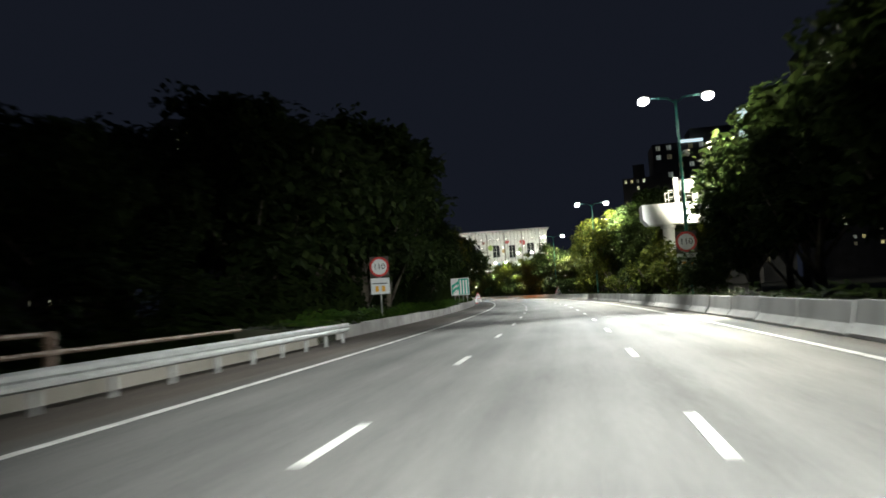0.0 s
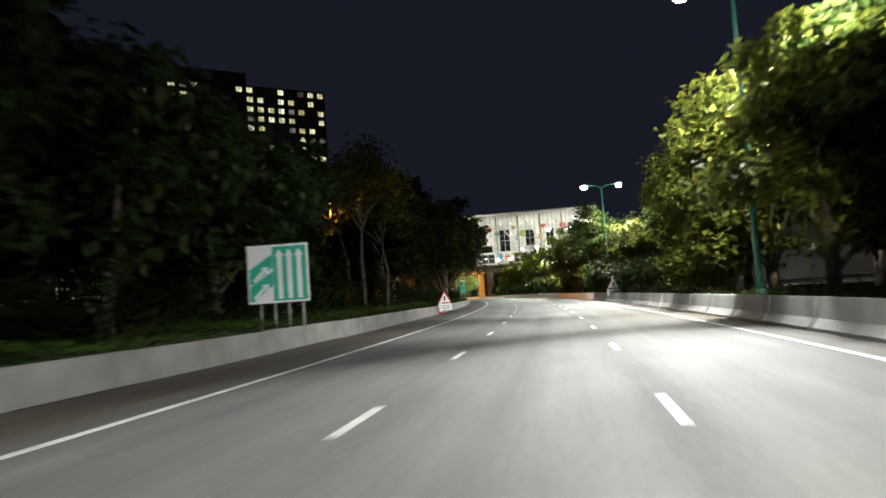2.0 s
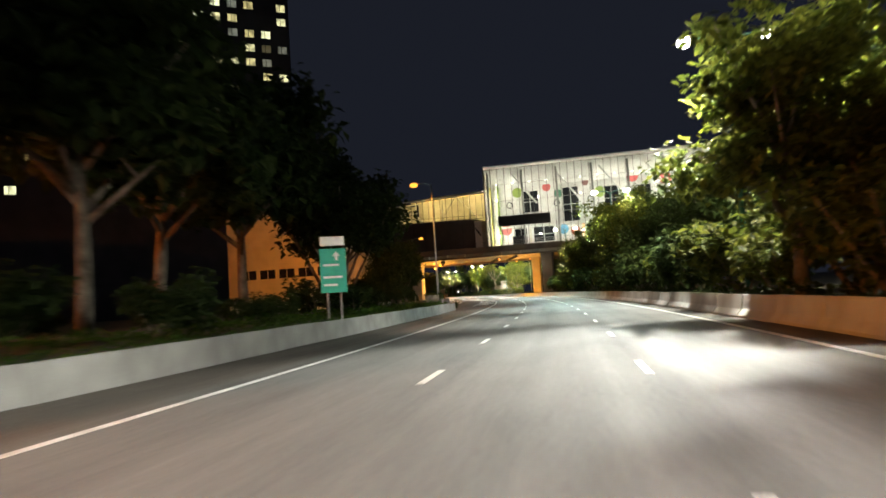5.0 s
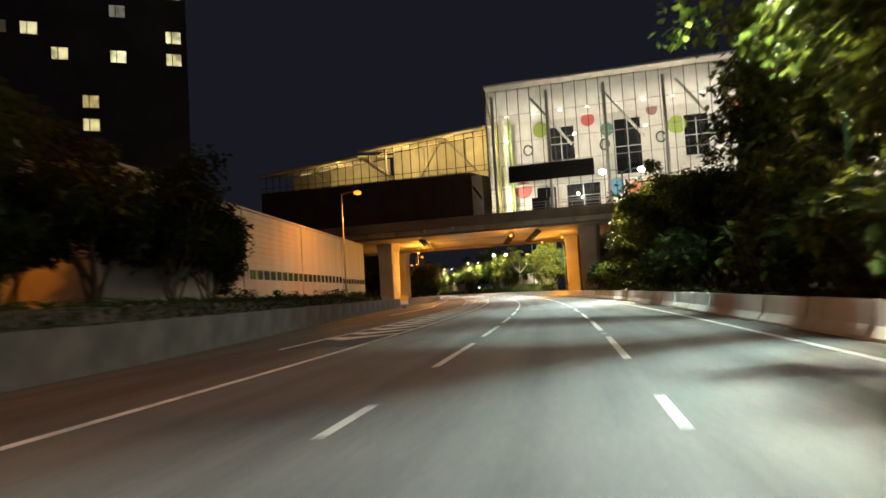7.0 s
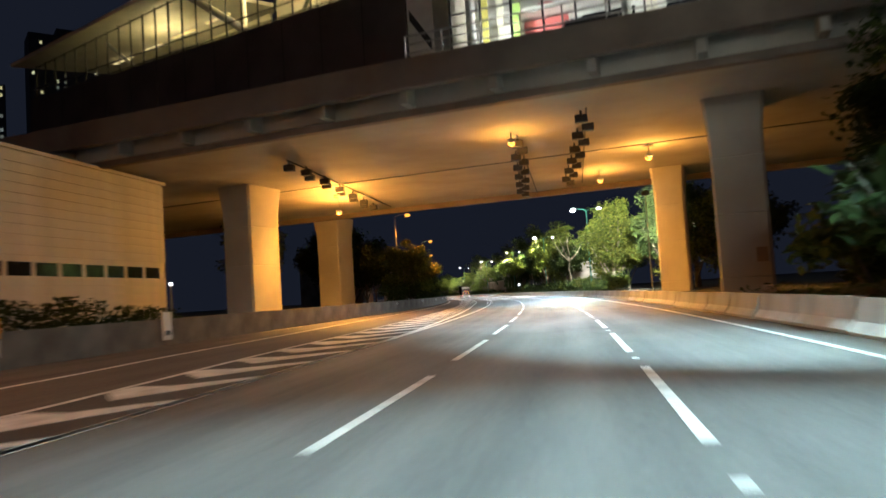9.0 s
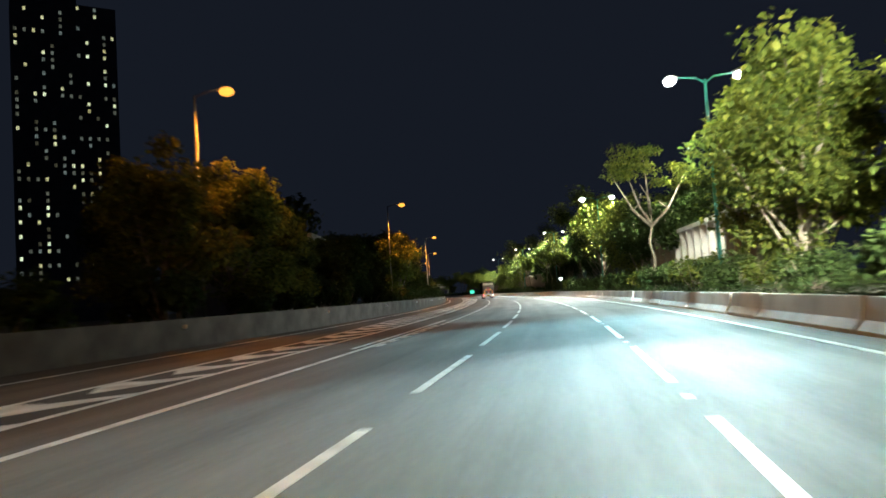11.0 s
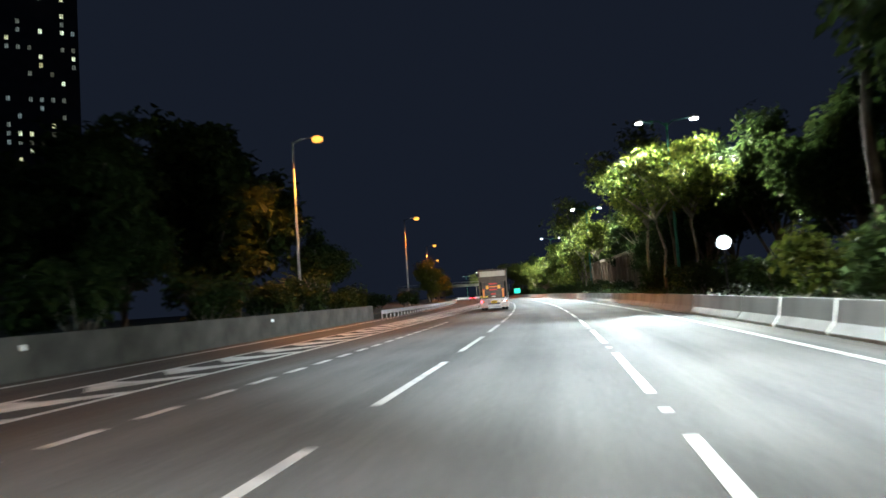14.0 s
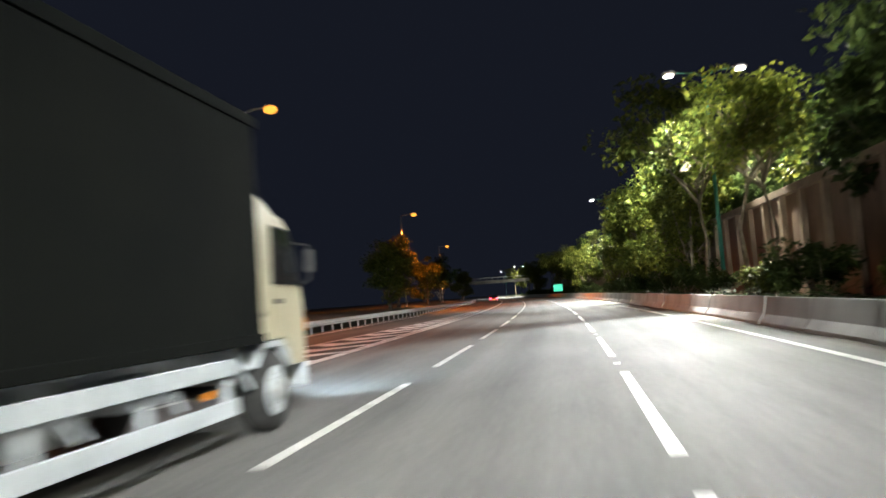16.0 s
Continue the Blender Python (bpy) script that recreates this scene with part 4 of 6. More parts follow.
def clipped_hedge(s0, s1, gap, deep, top, seed):
    """A flat-topped hedge: twiggy core, small leaves over its sides and top."""
    t = thing("clipped_hedge", Matrix.Identity(4), "dark clipped flat-topped hedge behind the parapet", "hedge")
    b = bmesh.new()
    ribbon(b, np.arange(s0, s1 + 0.1, 2.0), [(lambda s: left_edge(s) - gap - deep + 0.12, 0.1), (lambda s: left_edge(s) - gap - 0.12, 0.1), (lambda s: left_edge(s) - gap - 0.12, top - 0.12), (lambda s: left_edge(s) - gap - deep + 0.12, top - 0.12)])
    part("woody_core", b, M_BARK, t)
    rr = np.random.RandomState(seed)
    pts = []
    for k in range(int((s1 - s0) * 150)):
        s, u = rr.uniform(s0, s1), rr.uniform(0, 1)
        side = u < 0.55
        d = left_edge(s) - gap - (rr.normal(0, 0.05) if side else rr.uniform(0, deep))
        z = rr.uniform(0.3, top) if side else top + rr.normal(0, 0.05)
        pts.append(spot(s, d, z))
    pts = np.array(pts)
    crown = new("foliage", leaf_mesh("foliage", pts, rr.uniform(0.6, 1.3, len(pts)) * 0.16, seed, M_LEAFSHADE))
    crown.parent = t


clipped_hedge(250, 302, 0.7, 1.6, 1.72, 41)
clipped_hedge(303, 322, 0.7, 1.6, 1.5, 42)
hedge(30, 78, -9.75, -12.5, 0.3, 0.9, 9000, 0.22, 31, M_GRASS, "rough green hedge spilling over the low wall")
hedge(8, 146, -13.2, -15.8, 0.2, 4.6, 34000, 0.4, 37, M_LEAFSHADE, "tall dark shrubbery under the trees")
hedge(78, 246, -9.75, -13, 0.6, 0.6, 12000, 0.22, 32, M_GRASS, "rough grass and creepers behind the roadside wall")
hedge(-40, 345, 6.4, 8.4, 0.5, 0.7, 14000, 0.22, 33, M_LEAFSHADE, "low dark undergrowth in the median")
hedge(395, 560, 6.4, 9.4, 0.5, 0.9, 11000, 0.22, 34, M_LEAFSHADE, "low green undergrowth behind the barrier")
hedge(560, 900, 6.4, 8.6, 0.5, 0.6, 9000, 0.24, 35, M_LEAFSHADE, "low undergrowth in front of the noise wall")

# ---- station over the road ----
S = place(366, -5, 0, -15)
SI = S.inverted()
station = thing("station_building", S, "glazed white-lit station on a concrete bridge over the road", "station")
SOFFIT, DECK = 10.2, 12.2
bm = bmesh.new()
box(bm, -44, 60, -17.4, 16.6, SOFFIT, DECK, 0.05)
part("deck", bm, M_SOFFIT, station, "pale concrete bridge deck")
bm = bmesh.new()
box(bm, -44, 60, -18.95, -18.45, 10.75, 12.1, 0.03)
fascia = part("fascia_beam", bm, M_FASCIA, station, "concrete edge beam, browned for dim amber light")
# slab takes a dark material to give the slots their shade
bm = bmesh.new()
box(bm, -44, 60, -18.43, -17.42, 11.3, 11.5)
part("walkway_slab", bm, M_DARKCLAD, station, "walkway slab behind the edge beam, coloured dark as recess shade")
bm = bmesh.new()
box(bm, -0.2, 0.2, -18.43, -17.42, 10.2, 11.28, 0.03)
rib = part("bracket", bm, M_CONC2, station, at=Matrix.Translation((-40, 0, 0)))
for k in range(1, 24):
    again(rib, station, Matrix.Translation((-40 + 4.3 * k, 0, 0)))
bm = bmesh.new()
box(bm, -44, 60, -0.6, -0.35, SOFFIT - 0.03, SOFFIT - 0.004)
part("deck_joint", bm, M_DARK, station)
bm = bmesh.new()
box(bm, -44, 60, -17.4, -16.9, SOFFIT - 0.35, SOFFIT - 0.004, 0.03)
part("edge_downstand", bm, M_FASCIA, station)
bm = bmesh.new()
box(bm, -44, 60, 16.1, 16.6, SOFFIT - 0.5, SOFFIT - 0.004, 0.03)
part("edge_downstand", bm, M_FASCIA, station)


def pier(s, d, wide, deep):
    b = bmesh.new()
    w, y = wide / 2, deep / 2
    prev = None
    for z, g in ((-0.1, 1.0), (1.3, 1.0), (1.34, 0.985), (1.38, 1.0), (4.4, 1.0), (4.44, 0.985), (4.48, 1.0), (7.2, 1.0), (7.24, 0.985), (7.28, 1.0), (8.4, 1.02), (SOFFIT, 1.16)):
        c = 0.14
        r = [b.verts.new((x * g, v * g, z)) for x, v in ((-w + c, -y), (w - c, -y), (w, -y + c), (w, y - c), (w - c, y), (-w + c, y), (-w, y - c), (-w, -y + c))]
        if prev:
            for i in range(8):
                b.faces.new((prev[i], prev[(i + 1) % 8], r[(i + 1) % 8], r[i]))
        prev = r
    part("pier", b, M_SOFFIT, station, at=SI @ place(s, d, 0, -15))


pier(353.6, 9.2, 2.5, 3.6)
pier(374.5, 9.6, 2.2, 3.2)
pier(367.2, -22.1, 2.4, 3.6)
pier(392.0, -22.0, 2.6, 3.2)
bm = bmesh.new()
box(bm, -0.25, 0.25, -0.04, 0.04, -0.35, 0.35, 0.02)
part("access_panel", bm, M_BROWNPANEL, station, at=SI @ place(353.6, 9.2, 0, -15) @ Matrix.Translation((0.75, -1.86, 2.4)))

SODIUM = (1.0, 0.42, 0.06)
# floodlight trays under the deck
bm = bmesh.new()
box(bm, -0.05, 0.05, 0, 26, -0.16, -0.1)
tray = part("cable_tray", bm, M_DARK, station, at=SI @ place(356, -1.9, SOFFIT, -2))
again(tray, station, SI @ place(351, 1.7, SOFFIT, -2))
again(tray, station, SI @ place(357, -15.7, SOFFIT, -2))
bm = bmesh.new()
box(bm, -0.32, 0.32, -0.22, 0.22, -0.62, -0.22, 0.04)
box(bm, -0.05, 0.05, -0.05, 0.05, -0.25, 0.0)
fixture = part("floodlight", bm, M_DARK, station, "black unlit floodlight housing", at=SI @ place(357, -1.9, SOFFIT, -2))
for s0, d in ((357, -1.9), (352, 1.7), (358, -15.7)):
    for k in range(12):
        if (s0, k) != (357, 0):
            again(fixture, station, SI @ place(s0 + 2.05 * k, d + (0.22 if k % 2 else -0.22), SOFFIT, -2))


def soffit_lamp(s, d, z, power):
    t = thing("amber_lamp", place(s, d, z), "amber sodium lamp hung under the bridge", "lamp", "lamps under the bridge")
    b = bmesh.new()
    box(b, -0.22, 0.22, -0.3, 0.3, -0.02, 0.16, 0.03)
    tube(b, [(0, 0, 0.1), (0, 0, max(SOFFIT - z, 0.2))], [0.03, 0.03], 6)
    part("housing", b, M_GREYPOLE, t)
    b = bmesh.new()
    bmesh.ops.create_uvsphere(b, u_segments=12, v_segments=8, radius=0.2, matrix=Matrix.Translation((0, 0, -0.06)) @ Matrix.Diagonal((1, 1.3, 0.6, 1)))
    part("lens", b, M_LAMPA, t, smooth=True)
    light("POINT", spot(s, d, z - 0.9), power * 0.6, SODIUM, size=0.25)
    light("SPOT", spot(s, d, z - 0.3), power * 2.2, SODIUM, spot(s, d, 0), size=0.25, cone=150, blend=0.5)


soffit_lamp(355.5, -2.2, 9.6, 1000)
soffit_lamp(370, -16.2, 9.5, 3300)
soffit_lamp(376, -17.6, 9.0, 3800)
soffit_lamp(372, 4.0, 9.4, 1900)
# added lamp, only there to turn the right piers amber
soffit_lamp(363, 6.3, 9.4, 1700)

# glazed hall: x along the bridge, y away, z up
X0, X1, YF, Z0, Z1 = 3.4, 57.0, -12.5, DECK, 31.0
bm = bmesh.new()
prism(bm, [(YF - 1.6, 31.2), (YF - 1.6, 31.5), (14, 32.6), (14, 31.0), (YF, 30.9)], "x", 3.6, 58)
part("roof", bm, M_WHITE, station, "thin white overhanging roof")
bm = bmesh.new()
box(bm, X0, X1, -7.9, -7.5, Z0, 31.0)
part("inner_wall", bm, M_WHITE, station, "bright white inner wall")
bm = bmesh.new()
box(bm, X0 + 0.05, X1, YF + 0.3, -7.9, Z0, Z0 + 0.06)
part("hall_floor", bm, M_CONC, station)
for x0, x1, z0, z1 in ((11.7, 15.7, 20.2, 25.4), (21.5, 25.3, 17.3, 25.5), (31.2, 34.6, 19.0, 24.9), (39, 42, 18.5, 24.5), (47.5, 51, 18.8, 25.0), (44, 48, 13, 16.4), (9.5, 12.5, 13.0, 16.5), (14, 19, 13.0, 16.6), (26.5, 30, 13, 16.4)):
    bm = bmesh.new()
    box(bm, x0, x1, -8.02, -7.92, z0, z1)
    w = part("inner_window", bm, M_DARKGLASS, station, "dark window in the inner wall")
    bm = bmesh.new()
    for k in range(3):
        u = x0 + (x1 - x0) * k / 2
        box(bm, u - 0.07, u + 0.07, -8.08, -8.03, z0 - 0.07, z1 + 0.07)
    for z in (z0, (z0 + z1) / 2, z1):
        box(bm, x0, x1, -8.1, -8.081, z - 0.06, z + 0.06)
    part("window_frame", bm, M_WHITE, w)
DOTS = [(17.8, 26.0, 1.0, (0.55, 0.06, 0.05)), (20.5, 24.2, 1.0, (0.03, 0.22, 0.13)), (27.0, 26.3, 0.8, (0.25, 0.09, 0.08)), (10.7, 25.3, 1.2, (0.28, 0.42, 0.04)), (30.3, 23.7, 1.3, (0.28, 0.42, 0.04)), (38.0, 26.6, 1.3, (0.55, 0.05, 0.05)), (45.4, 25.4, 1.4, (0.5, 0.04, 0.04)), (44.2, 22.2, 1.0, (0.2, 0.3, 0.1)), (36.5, 22.0, 1.0, (0.5, 0.3, 0.04)), (7.5, 16.4, 1.3, (0.5, 0.08, 0.07)), (24.0, 15.0, 1.1, (0.55, 0.12, 0.03)), (21.2, 15.6, 1.2, (0.05, 0.3, 0.55))]
for x, z, r, c in DOTS:
    bm = bmesh.new()
    disc(bm, (x, -8.0, z), r, 0.06, "y", 28)
    part("wall_disc", bm, surface("disc_paint", tuple(v * 0.85 + 0.07 for v in c), tuple(v * 0.95 + 0.09 for v in c), 2, 0.5, bump=0.02), station, "round coloured panel on the wall")
for x, z in ((8.6, 22.4), (28.0, 22.2), (20.0, 22.0)):
    bm = bmesh.new()
    tube(bm, [(x + 0.55 * math.cos(a) * (1 + 0.25 * a / 6), -8.0, z + 0.75 * math.sin(a)) for a in np.linspace(0.4, 7.2, 26)], [0.1] * 26, 6)
    part("swirl_motif", bm, M_DARK, station, "dark curled motif on the wall")
bm = bmesh.new()
box(bm, 6.4, 18.7, YF - 0.45, YF - 0.2, 17.0, 19.4, 0.03)
part("sign_board", bm, M_DARK, station, "long dark unlit sign board")
bm = bmesh.new()
box(bm, 9.6, 12.2, YF - 0.9, YF - 0.3, 12.5, 14.4, 0.05)
part("equipment_box", bm, M_DARK, station)
# glazing: posts, bars and panes
bm = bmesh.new()
box(bm, -0.045, 0.045, YF - 0.1, YF + 0.06, Z0, 31.2)
mullion = part("mullion", bm, M_DARK, station, at=Matrix.Translation((X0, 0, 0)))
n = int((X1 - X0) / 1.66)
for k in range(1, n + 1):
    again(mullion, station, Matrix.Translation((X0 + 1.66 * k, 0, 0)))
for z in (Z0 + 0.1, 13.6, 16.2, 19.6, 23.0, 27.0, 30.8):
    bm = bmesh.new()
    box(bm, X0, X1, YF - 0.06, YF + 0.02, z - 0.04, z + 0.04)
    part("transom", bm, M_GREYPOLE, station)
bm = bmesh.new()
tube(bm, [(0, YF + 0.9, Z0), (0, YF + 0.9, 31)], [0.26, 0.24], 12)
col = part("column", bm, M_GREYPOLE, station, "round pale steel column", at=Matrix.Translation((4.2, 0, 0)), smooth=True)
for k in range(1, 7):
    again(col, station, Matrix.Translation((4.2 + 8.2 * k, 0, 0)))
for x in (10.0, 20.2, 30.5, 40.8, 49.0):
    bm = bmesh.new()
    tube(bm, [(x, YF + 1.2, 29.5), (x + 5.6, YF + 1.6, 22.0)], [0.2, 0.2], 8)
    part("brace", bm, M_WHITE, station, smooth=True)
for z0, z1 in ((13.6, 19.6), (19.6, 27.0), (27.0, 30.8)):
    for k in range(6):
        bm = bmesh.new()
        box(bm, X0 + 8.3 * k + 0.06, X0 + 8.3 * k + 8.24, YF - 0.02, YF - 0.01, z0 + 0.05, z1 - 0.05)
        o = part("pane", bm, M_GLASS, station)
        o.visible_shadow = False
bm = bmesh.new()
box(bm, X0 - 0.15, X0 - 0.02, YF, 12, Z0, 31.3)
part("end_wall", bm, M_CONC2, station)
# lit ceiling tubes
bm = bmesh.new()
prism(bm, [(-7.92, 26.6), (YF + 0.25, 30.7), (YF + 0.25, 30.9), (-7.92, 26.8)], "x", X0 + 0.05, X1)
part("sloped_ceiling", bm, M_WHITE, station, "bright white sloped ceiling")
bm = bmesh.new()
box(bm, -0.25, 0.25, -0.25, 0.25, -0.12, 0.0, 0.04)
lamp0 = part("ceiling_light", bm, M_TUBE, station, "square white ceiling light", at=Matrix.Translation((6, -9.6, 27.6)))
for k in range(1, 13):
    again(lamp0, station, Matrix.Translation((6 + 4.0 * k, -9.6, 27.6)))
for x in (6, 16, 26, 36, 46, 54):
    light("POINT", S @ Vector((x, -10.6, 14.8)), 900, (1.0, 0.95, 0.82), size=0.2)
    light("POINT", S @ Vector((x, -10.8, 23.5)), 820, (1.0, 0.93, 0.77), size=0.2)
# coloured panels for lit shop fronts; the tall ones imitate yellow-lit stairs
SHOPS = [(4.0, 0.5, (0.6, 0.55, 0.15)), (5.0, 0.4, (0.75, 0.75, 0.6)), (5.9, 0.5, (0.3, 0.45, 0.12)), (13.0, 0.7, (0.75, 0.72, 0.62)), (19.6, 0.8, (0.75, 0.75, 0.7)), (25.6, 0.7, (0.7, 0.4, 0.25)), (30.6, 1.2, (0.75, 0.74, 0.68)), (33.4, 0.8, (0.25, 0.4, 0.55)), (36.0, 1.4, (0.75, 0.72, 0.6)), (41.0, 1.6, (0.75, 0.74, 0.66)), (49.5, 2.0, (0.75, 0.72, 0.62))]
for x, w, c in SHOPS:
    bm = bmesh.new()
    box(bm, x, x + w, -9.4, -9.3, Z0 + 0.1, 27.0 if x < 6.5 else 16.4, 0.02)
    part("banner", bm, surface("banner_cloth", tuple(v * 0.85 for v in c), c, 1.5, 0.7, bump=0.05), station, "coloured panel standing in for lit shop fronts and stairs")
bm = bmesh.new()
box(bm, X0 + 0.05, X1, -9.2, -7.92, 16.8, 17.1)
part("mezzanine_edge", bm, M_WHITE, station)
# walkway railing along the fascia
bm = bmesh.new()
for z in (12.35, 12.75, 13.15):
    box(bm, 3.4, 58, -18.73, -18.67, z - 0.03, z + 0.03)
rail = part("railing", bm, M_GREYPOLE, station)
bm = bmesh.new()
box(bm, -0.03, 0.03, -18.75, -18.65, 12.05, 13.18)
bal = part("baluster", bm, M_GREYPOLE, station, at=Matrix.Translation((3.4, 0, 0)))
for k in range(1, 31):
    again(bal, station, Matrix.Translation((3.4 + 1.8 * k, 0, 0)))

# left wing with a yellow-lit canopy
W = place(354, -5.5, 0, -27)
wing = thing("platform_wing", W, "long station wing with a yellow-lit glazed canopy over a dark wall", "station wing")


def wall_top(x):
    return 19.4 - 0.04 * x


def eaves(x):
    """The far half of the canopy steps down."""
    return 25.6 + 0.015 * x if x > -22 else 24.4 + 0.02 * (x + 22)


bm = bmesh.new()
prism(bm, [(-45, 10.3), (-2.4, 10.3), (-2.4, wall_top(-2.4)), (-45, wall_top(-45))], "y", 0, 9)
part("lower_wall", bm, M_DARKCLAD, wing, "dark solid lower wall")
for k in range(12):
    x = -5.6 - 3.4 * k
    bm = bmesh.new()
    box(bm, x - 0.03, x + 0.03, -0.03, -0.004, 10.4, wall_top(x) - 0.1)
    part("panel_joint", bm, M_DARK, wing)
bm = bmesh.new()
box(bm, -2.38, -0.6, 0.1, 6, 12.3, 18.9, 0.03)
part("white_end_panel", bm, M_WHITE, wing)
bm = bmesh.new()
prism(bm, [(-2.2, 17.6), (-0.8, 15.6), (-0.8, 15.0), (-2.2, 17.0)], "y", 0.05, 0.096)
part("end_brace", bm, M_DARK, wing)
for x0, x1 in ((-22, 0.8), (-45, -22.05)):
    bm = bmesh.new()
    prism(bm, [(-1.6, 0.0), (-1.6, 0.3), (9.5, 1.9), (9.5, 1.6)], "x", x0, x1)
    for v in bm.verts:
        v.co.z += eaves(max(min(v.co.x, x1), x0 + 0.1))
    part("canopy_roof", bm, M_CLAD, wing, "thin cream canopy roof")
    bm = bmesh.new()
    prism(bm, [(x0, wall_top(x0)), (x1 - 0.8, wall_top(x1)), (x1 - 0.8, eaves(x1) + 1.2), (x0, eaves(x0 + 0.1) + 1.2)], "y", 8.7, 8.98)
    part("canopy_back_wall", bm, M_CLAD, wing, "cream wall lit yellow")
    for z0, lift in ((wall_top, 0.1), (wall_top, 0.9), (eaves, -0.05)):
        bm = bmesh.new()
        a0, a1 = z0(x0 + 0.1) + lift, z0(x1) + lift
        prism(bm, [(x0, a0 - 0.04), (x1, a1 - 0.04), (x1, a1 + 0.04), (x0, a0 + 0.04)], "y", -0.03, 0.04)
        part("transom", bm, M_DARK, wing)
for k in range(28):
    x = -1.62 * k
    bm = bmesh.new()
    box(bm, x - 0.04, x + 0.04, -0.05, 0.06, wall_top(x), eaves(x) + 0.1)
    part("mullion", bm, M_DARK, wing)
for p, q in (((-22.6, 0.35, 24.6), (-16.8, 1.0, 20.4)), ((-7, 1.0, 25.4), (-2.0, 1.6, 19.8)), ((-12, 1.2, 20.0), (-8, 1.2, 25.2)), ((-34, 1.0, 23.9), (-30, 1.2, 20.8))):
    bm = bmesh.new()
    tube(bm, [p, q], [0.3 if p[0] == -22.6 else 0.16] * 2, 8)
    part("brace", bm, M_WHITE, wing, "white steel brace", smooth=True)
bm = bmesh.new()
tube(bm, [(0, 3.5, 19.6), (0, 3.5, 25.6)], [0.2, 0.2], 10)
c0 = part("column", bm, M_WHITE, wing, at=Matrix.Translation((-5, 0, 0)), smooth=True)
for k in range(1, 3):
    again(c0, wing, Matrix.Translation((-5 - 7.5 * k, 0, 0)))
bm = bmesh.new()
box(bm, -1.5, 1.5, -0.1, 0.1, -0.1, 0.0, 0.02)
tl = part("ceiling_light", bm, M_TUBEY, wing, at=Matrix.Translation((-3, 5.5, 26.2)))
for k in range(1, 9):
    x = -3 - 4.5 * k
    again(tl, wing, Matrix.Translation((x, 5.5, eaves(x) + 0.7)))
for x, watts in ((-6, 850), (-17, 780), (-30, 420)):
    light("POINT", W @ Vector((x, 4.0, eaves(x) - 0.9)), watts, (1.0, 0.76, 0.28), size=0.1)

# ---- clad shed beside the slip road ----
shed = thing("clad_shed", Matrix.Identity(4), "long cream metal-clad shed with a strip of dark windows", "shed")
a, b2 = spot(288, -25.3), spot(360, -25.3)
SH = Matrix.Translation(a) @ Matrix.Rotation(math.atan2(-(b2 - a).x, (b2 - a).y), 4, "Z")
shed.matrix_world = SH
LEN = (b2 - a).length
bm = bmesh.new()
box(bm, -16, -0.06, 0, LEN, 0, 9.75)
part("body", bm, M_CLAD, shed)
bm = bmesh.new()
box(bm, -0.05, 0.0, 0, LEN, -0.24, 0.235)
board = part("cladding_board", bm, M_CLAD, shed, at=Matrix.Translation((0, 0, 0.9)))
for k in range(1, 18):
    if k not in (6, 7):
        again(board, shed, Matrix.Translation((0, 0, 0.9 + 0.5 * k)))
bm = bmesh.new()
box(bm, -16.3, 0.12, -0.2, LEN + 0.2, 9.75, 9.95, 0.03)
part("roof_edge", bm, M_CLAD, shed)
bm = bmesh.new()
box(bm, -0.055, -0.02, 0.12, 1.75, -0.42, 0.42)
pane0 = part("window_pane", bm, M_DARKGLASS, shed, at=Matrix.Translation((0, 18.0, 4.12)))
bm = bmesh.new()
box(bm, -0.05, 0.02, -0.12, 0.12, -0.48, 0.48)
mul0 = part("window_post", bm, M_CLAD, shed, at=Matrix.Translation((0, 18.0, 4.12)))
y = 18.0
while y < LEN - 2.5:
    y += 1.9
    z = 4.12 if y < 54 else 3.9
    again(pane0, shed, Matrix.Translation((0, y, z)))
    again(mul0, shed, Matrix.Translation((0, y, z)))
for k in range(10):
    again(mul0, shed, Matrix.Translation((0, 1.5 + 1.7 * k, 4.12)))
for y in (16.6, 34.8, 54.4):
    bm = bmesh.new()
    box(bm, -0.02, 0.05, y, y + 0.14, 0.6, 9.7)
    part("downpipe", bm, M_GREYPOLE, shed)
hedge(290, 356, -22.2, -24.6, 0.4, 2.3, 17000, 0.26, 36, M_LEAFSHADE, "clipped dark hedge in front of the shed")
hall = thing("barrel_roof_hall", place(268.5, 0, 0, 0), "ribbed cream hall with a curved roof, lit amber", "building")
OUTLINE = [(-26.0, 0.0), (-26.0, 6.9), (-25.0, 7.1), (-24.7, 8.5), (-25.4, 10.0), (-26.8, 11.3), (-29.6, 12.8), (-33.5, 13.8), (-40, 14.2), (-40, 0)]
bm = bmesh.new()
prism(bm, OUTLINE, "y", 0.06, 7.8)
part("wall", bm, M_CLAD, hall)


def hall_edge(z):
    """Where the hall's end wall stops, at a height."""
    for (x0, z0), (x1, z1) in zip(OUTLINE[:8], OUTLINE[1:8]):
        if z0 <= z <= z1 and z1 > z0:
            return x0 + (x1 - x0) * (z - z0) / (z1 - z0)
    return -34.0


for k in range(28):
    z = 0.3 + 0.48 * k
    if 4.9 < z < 6.3:
        continue
    bm = bmesh.new()
    box(bm, -39.9, min(hall_edge(z), hall_edge(z + 0.42)), 0.0, 0.055, z, z + 0.42)
    part("cladding_board", bm, M_CLAD, hall)
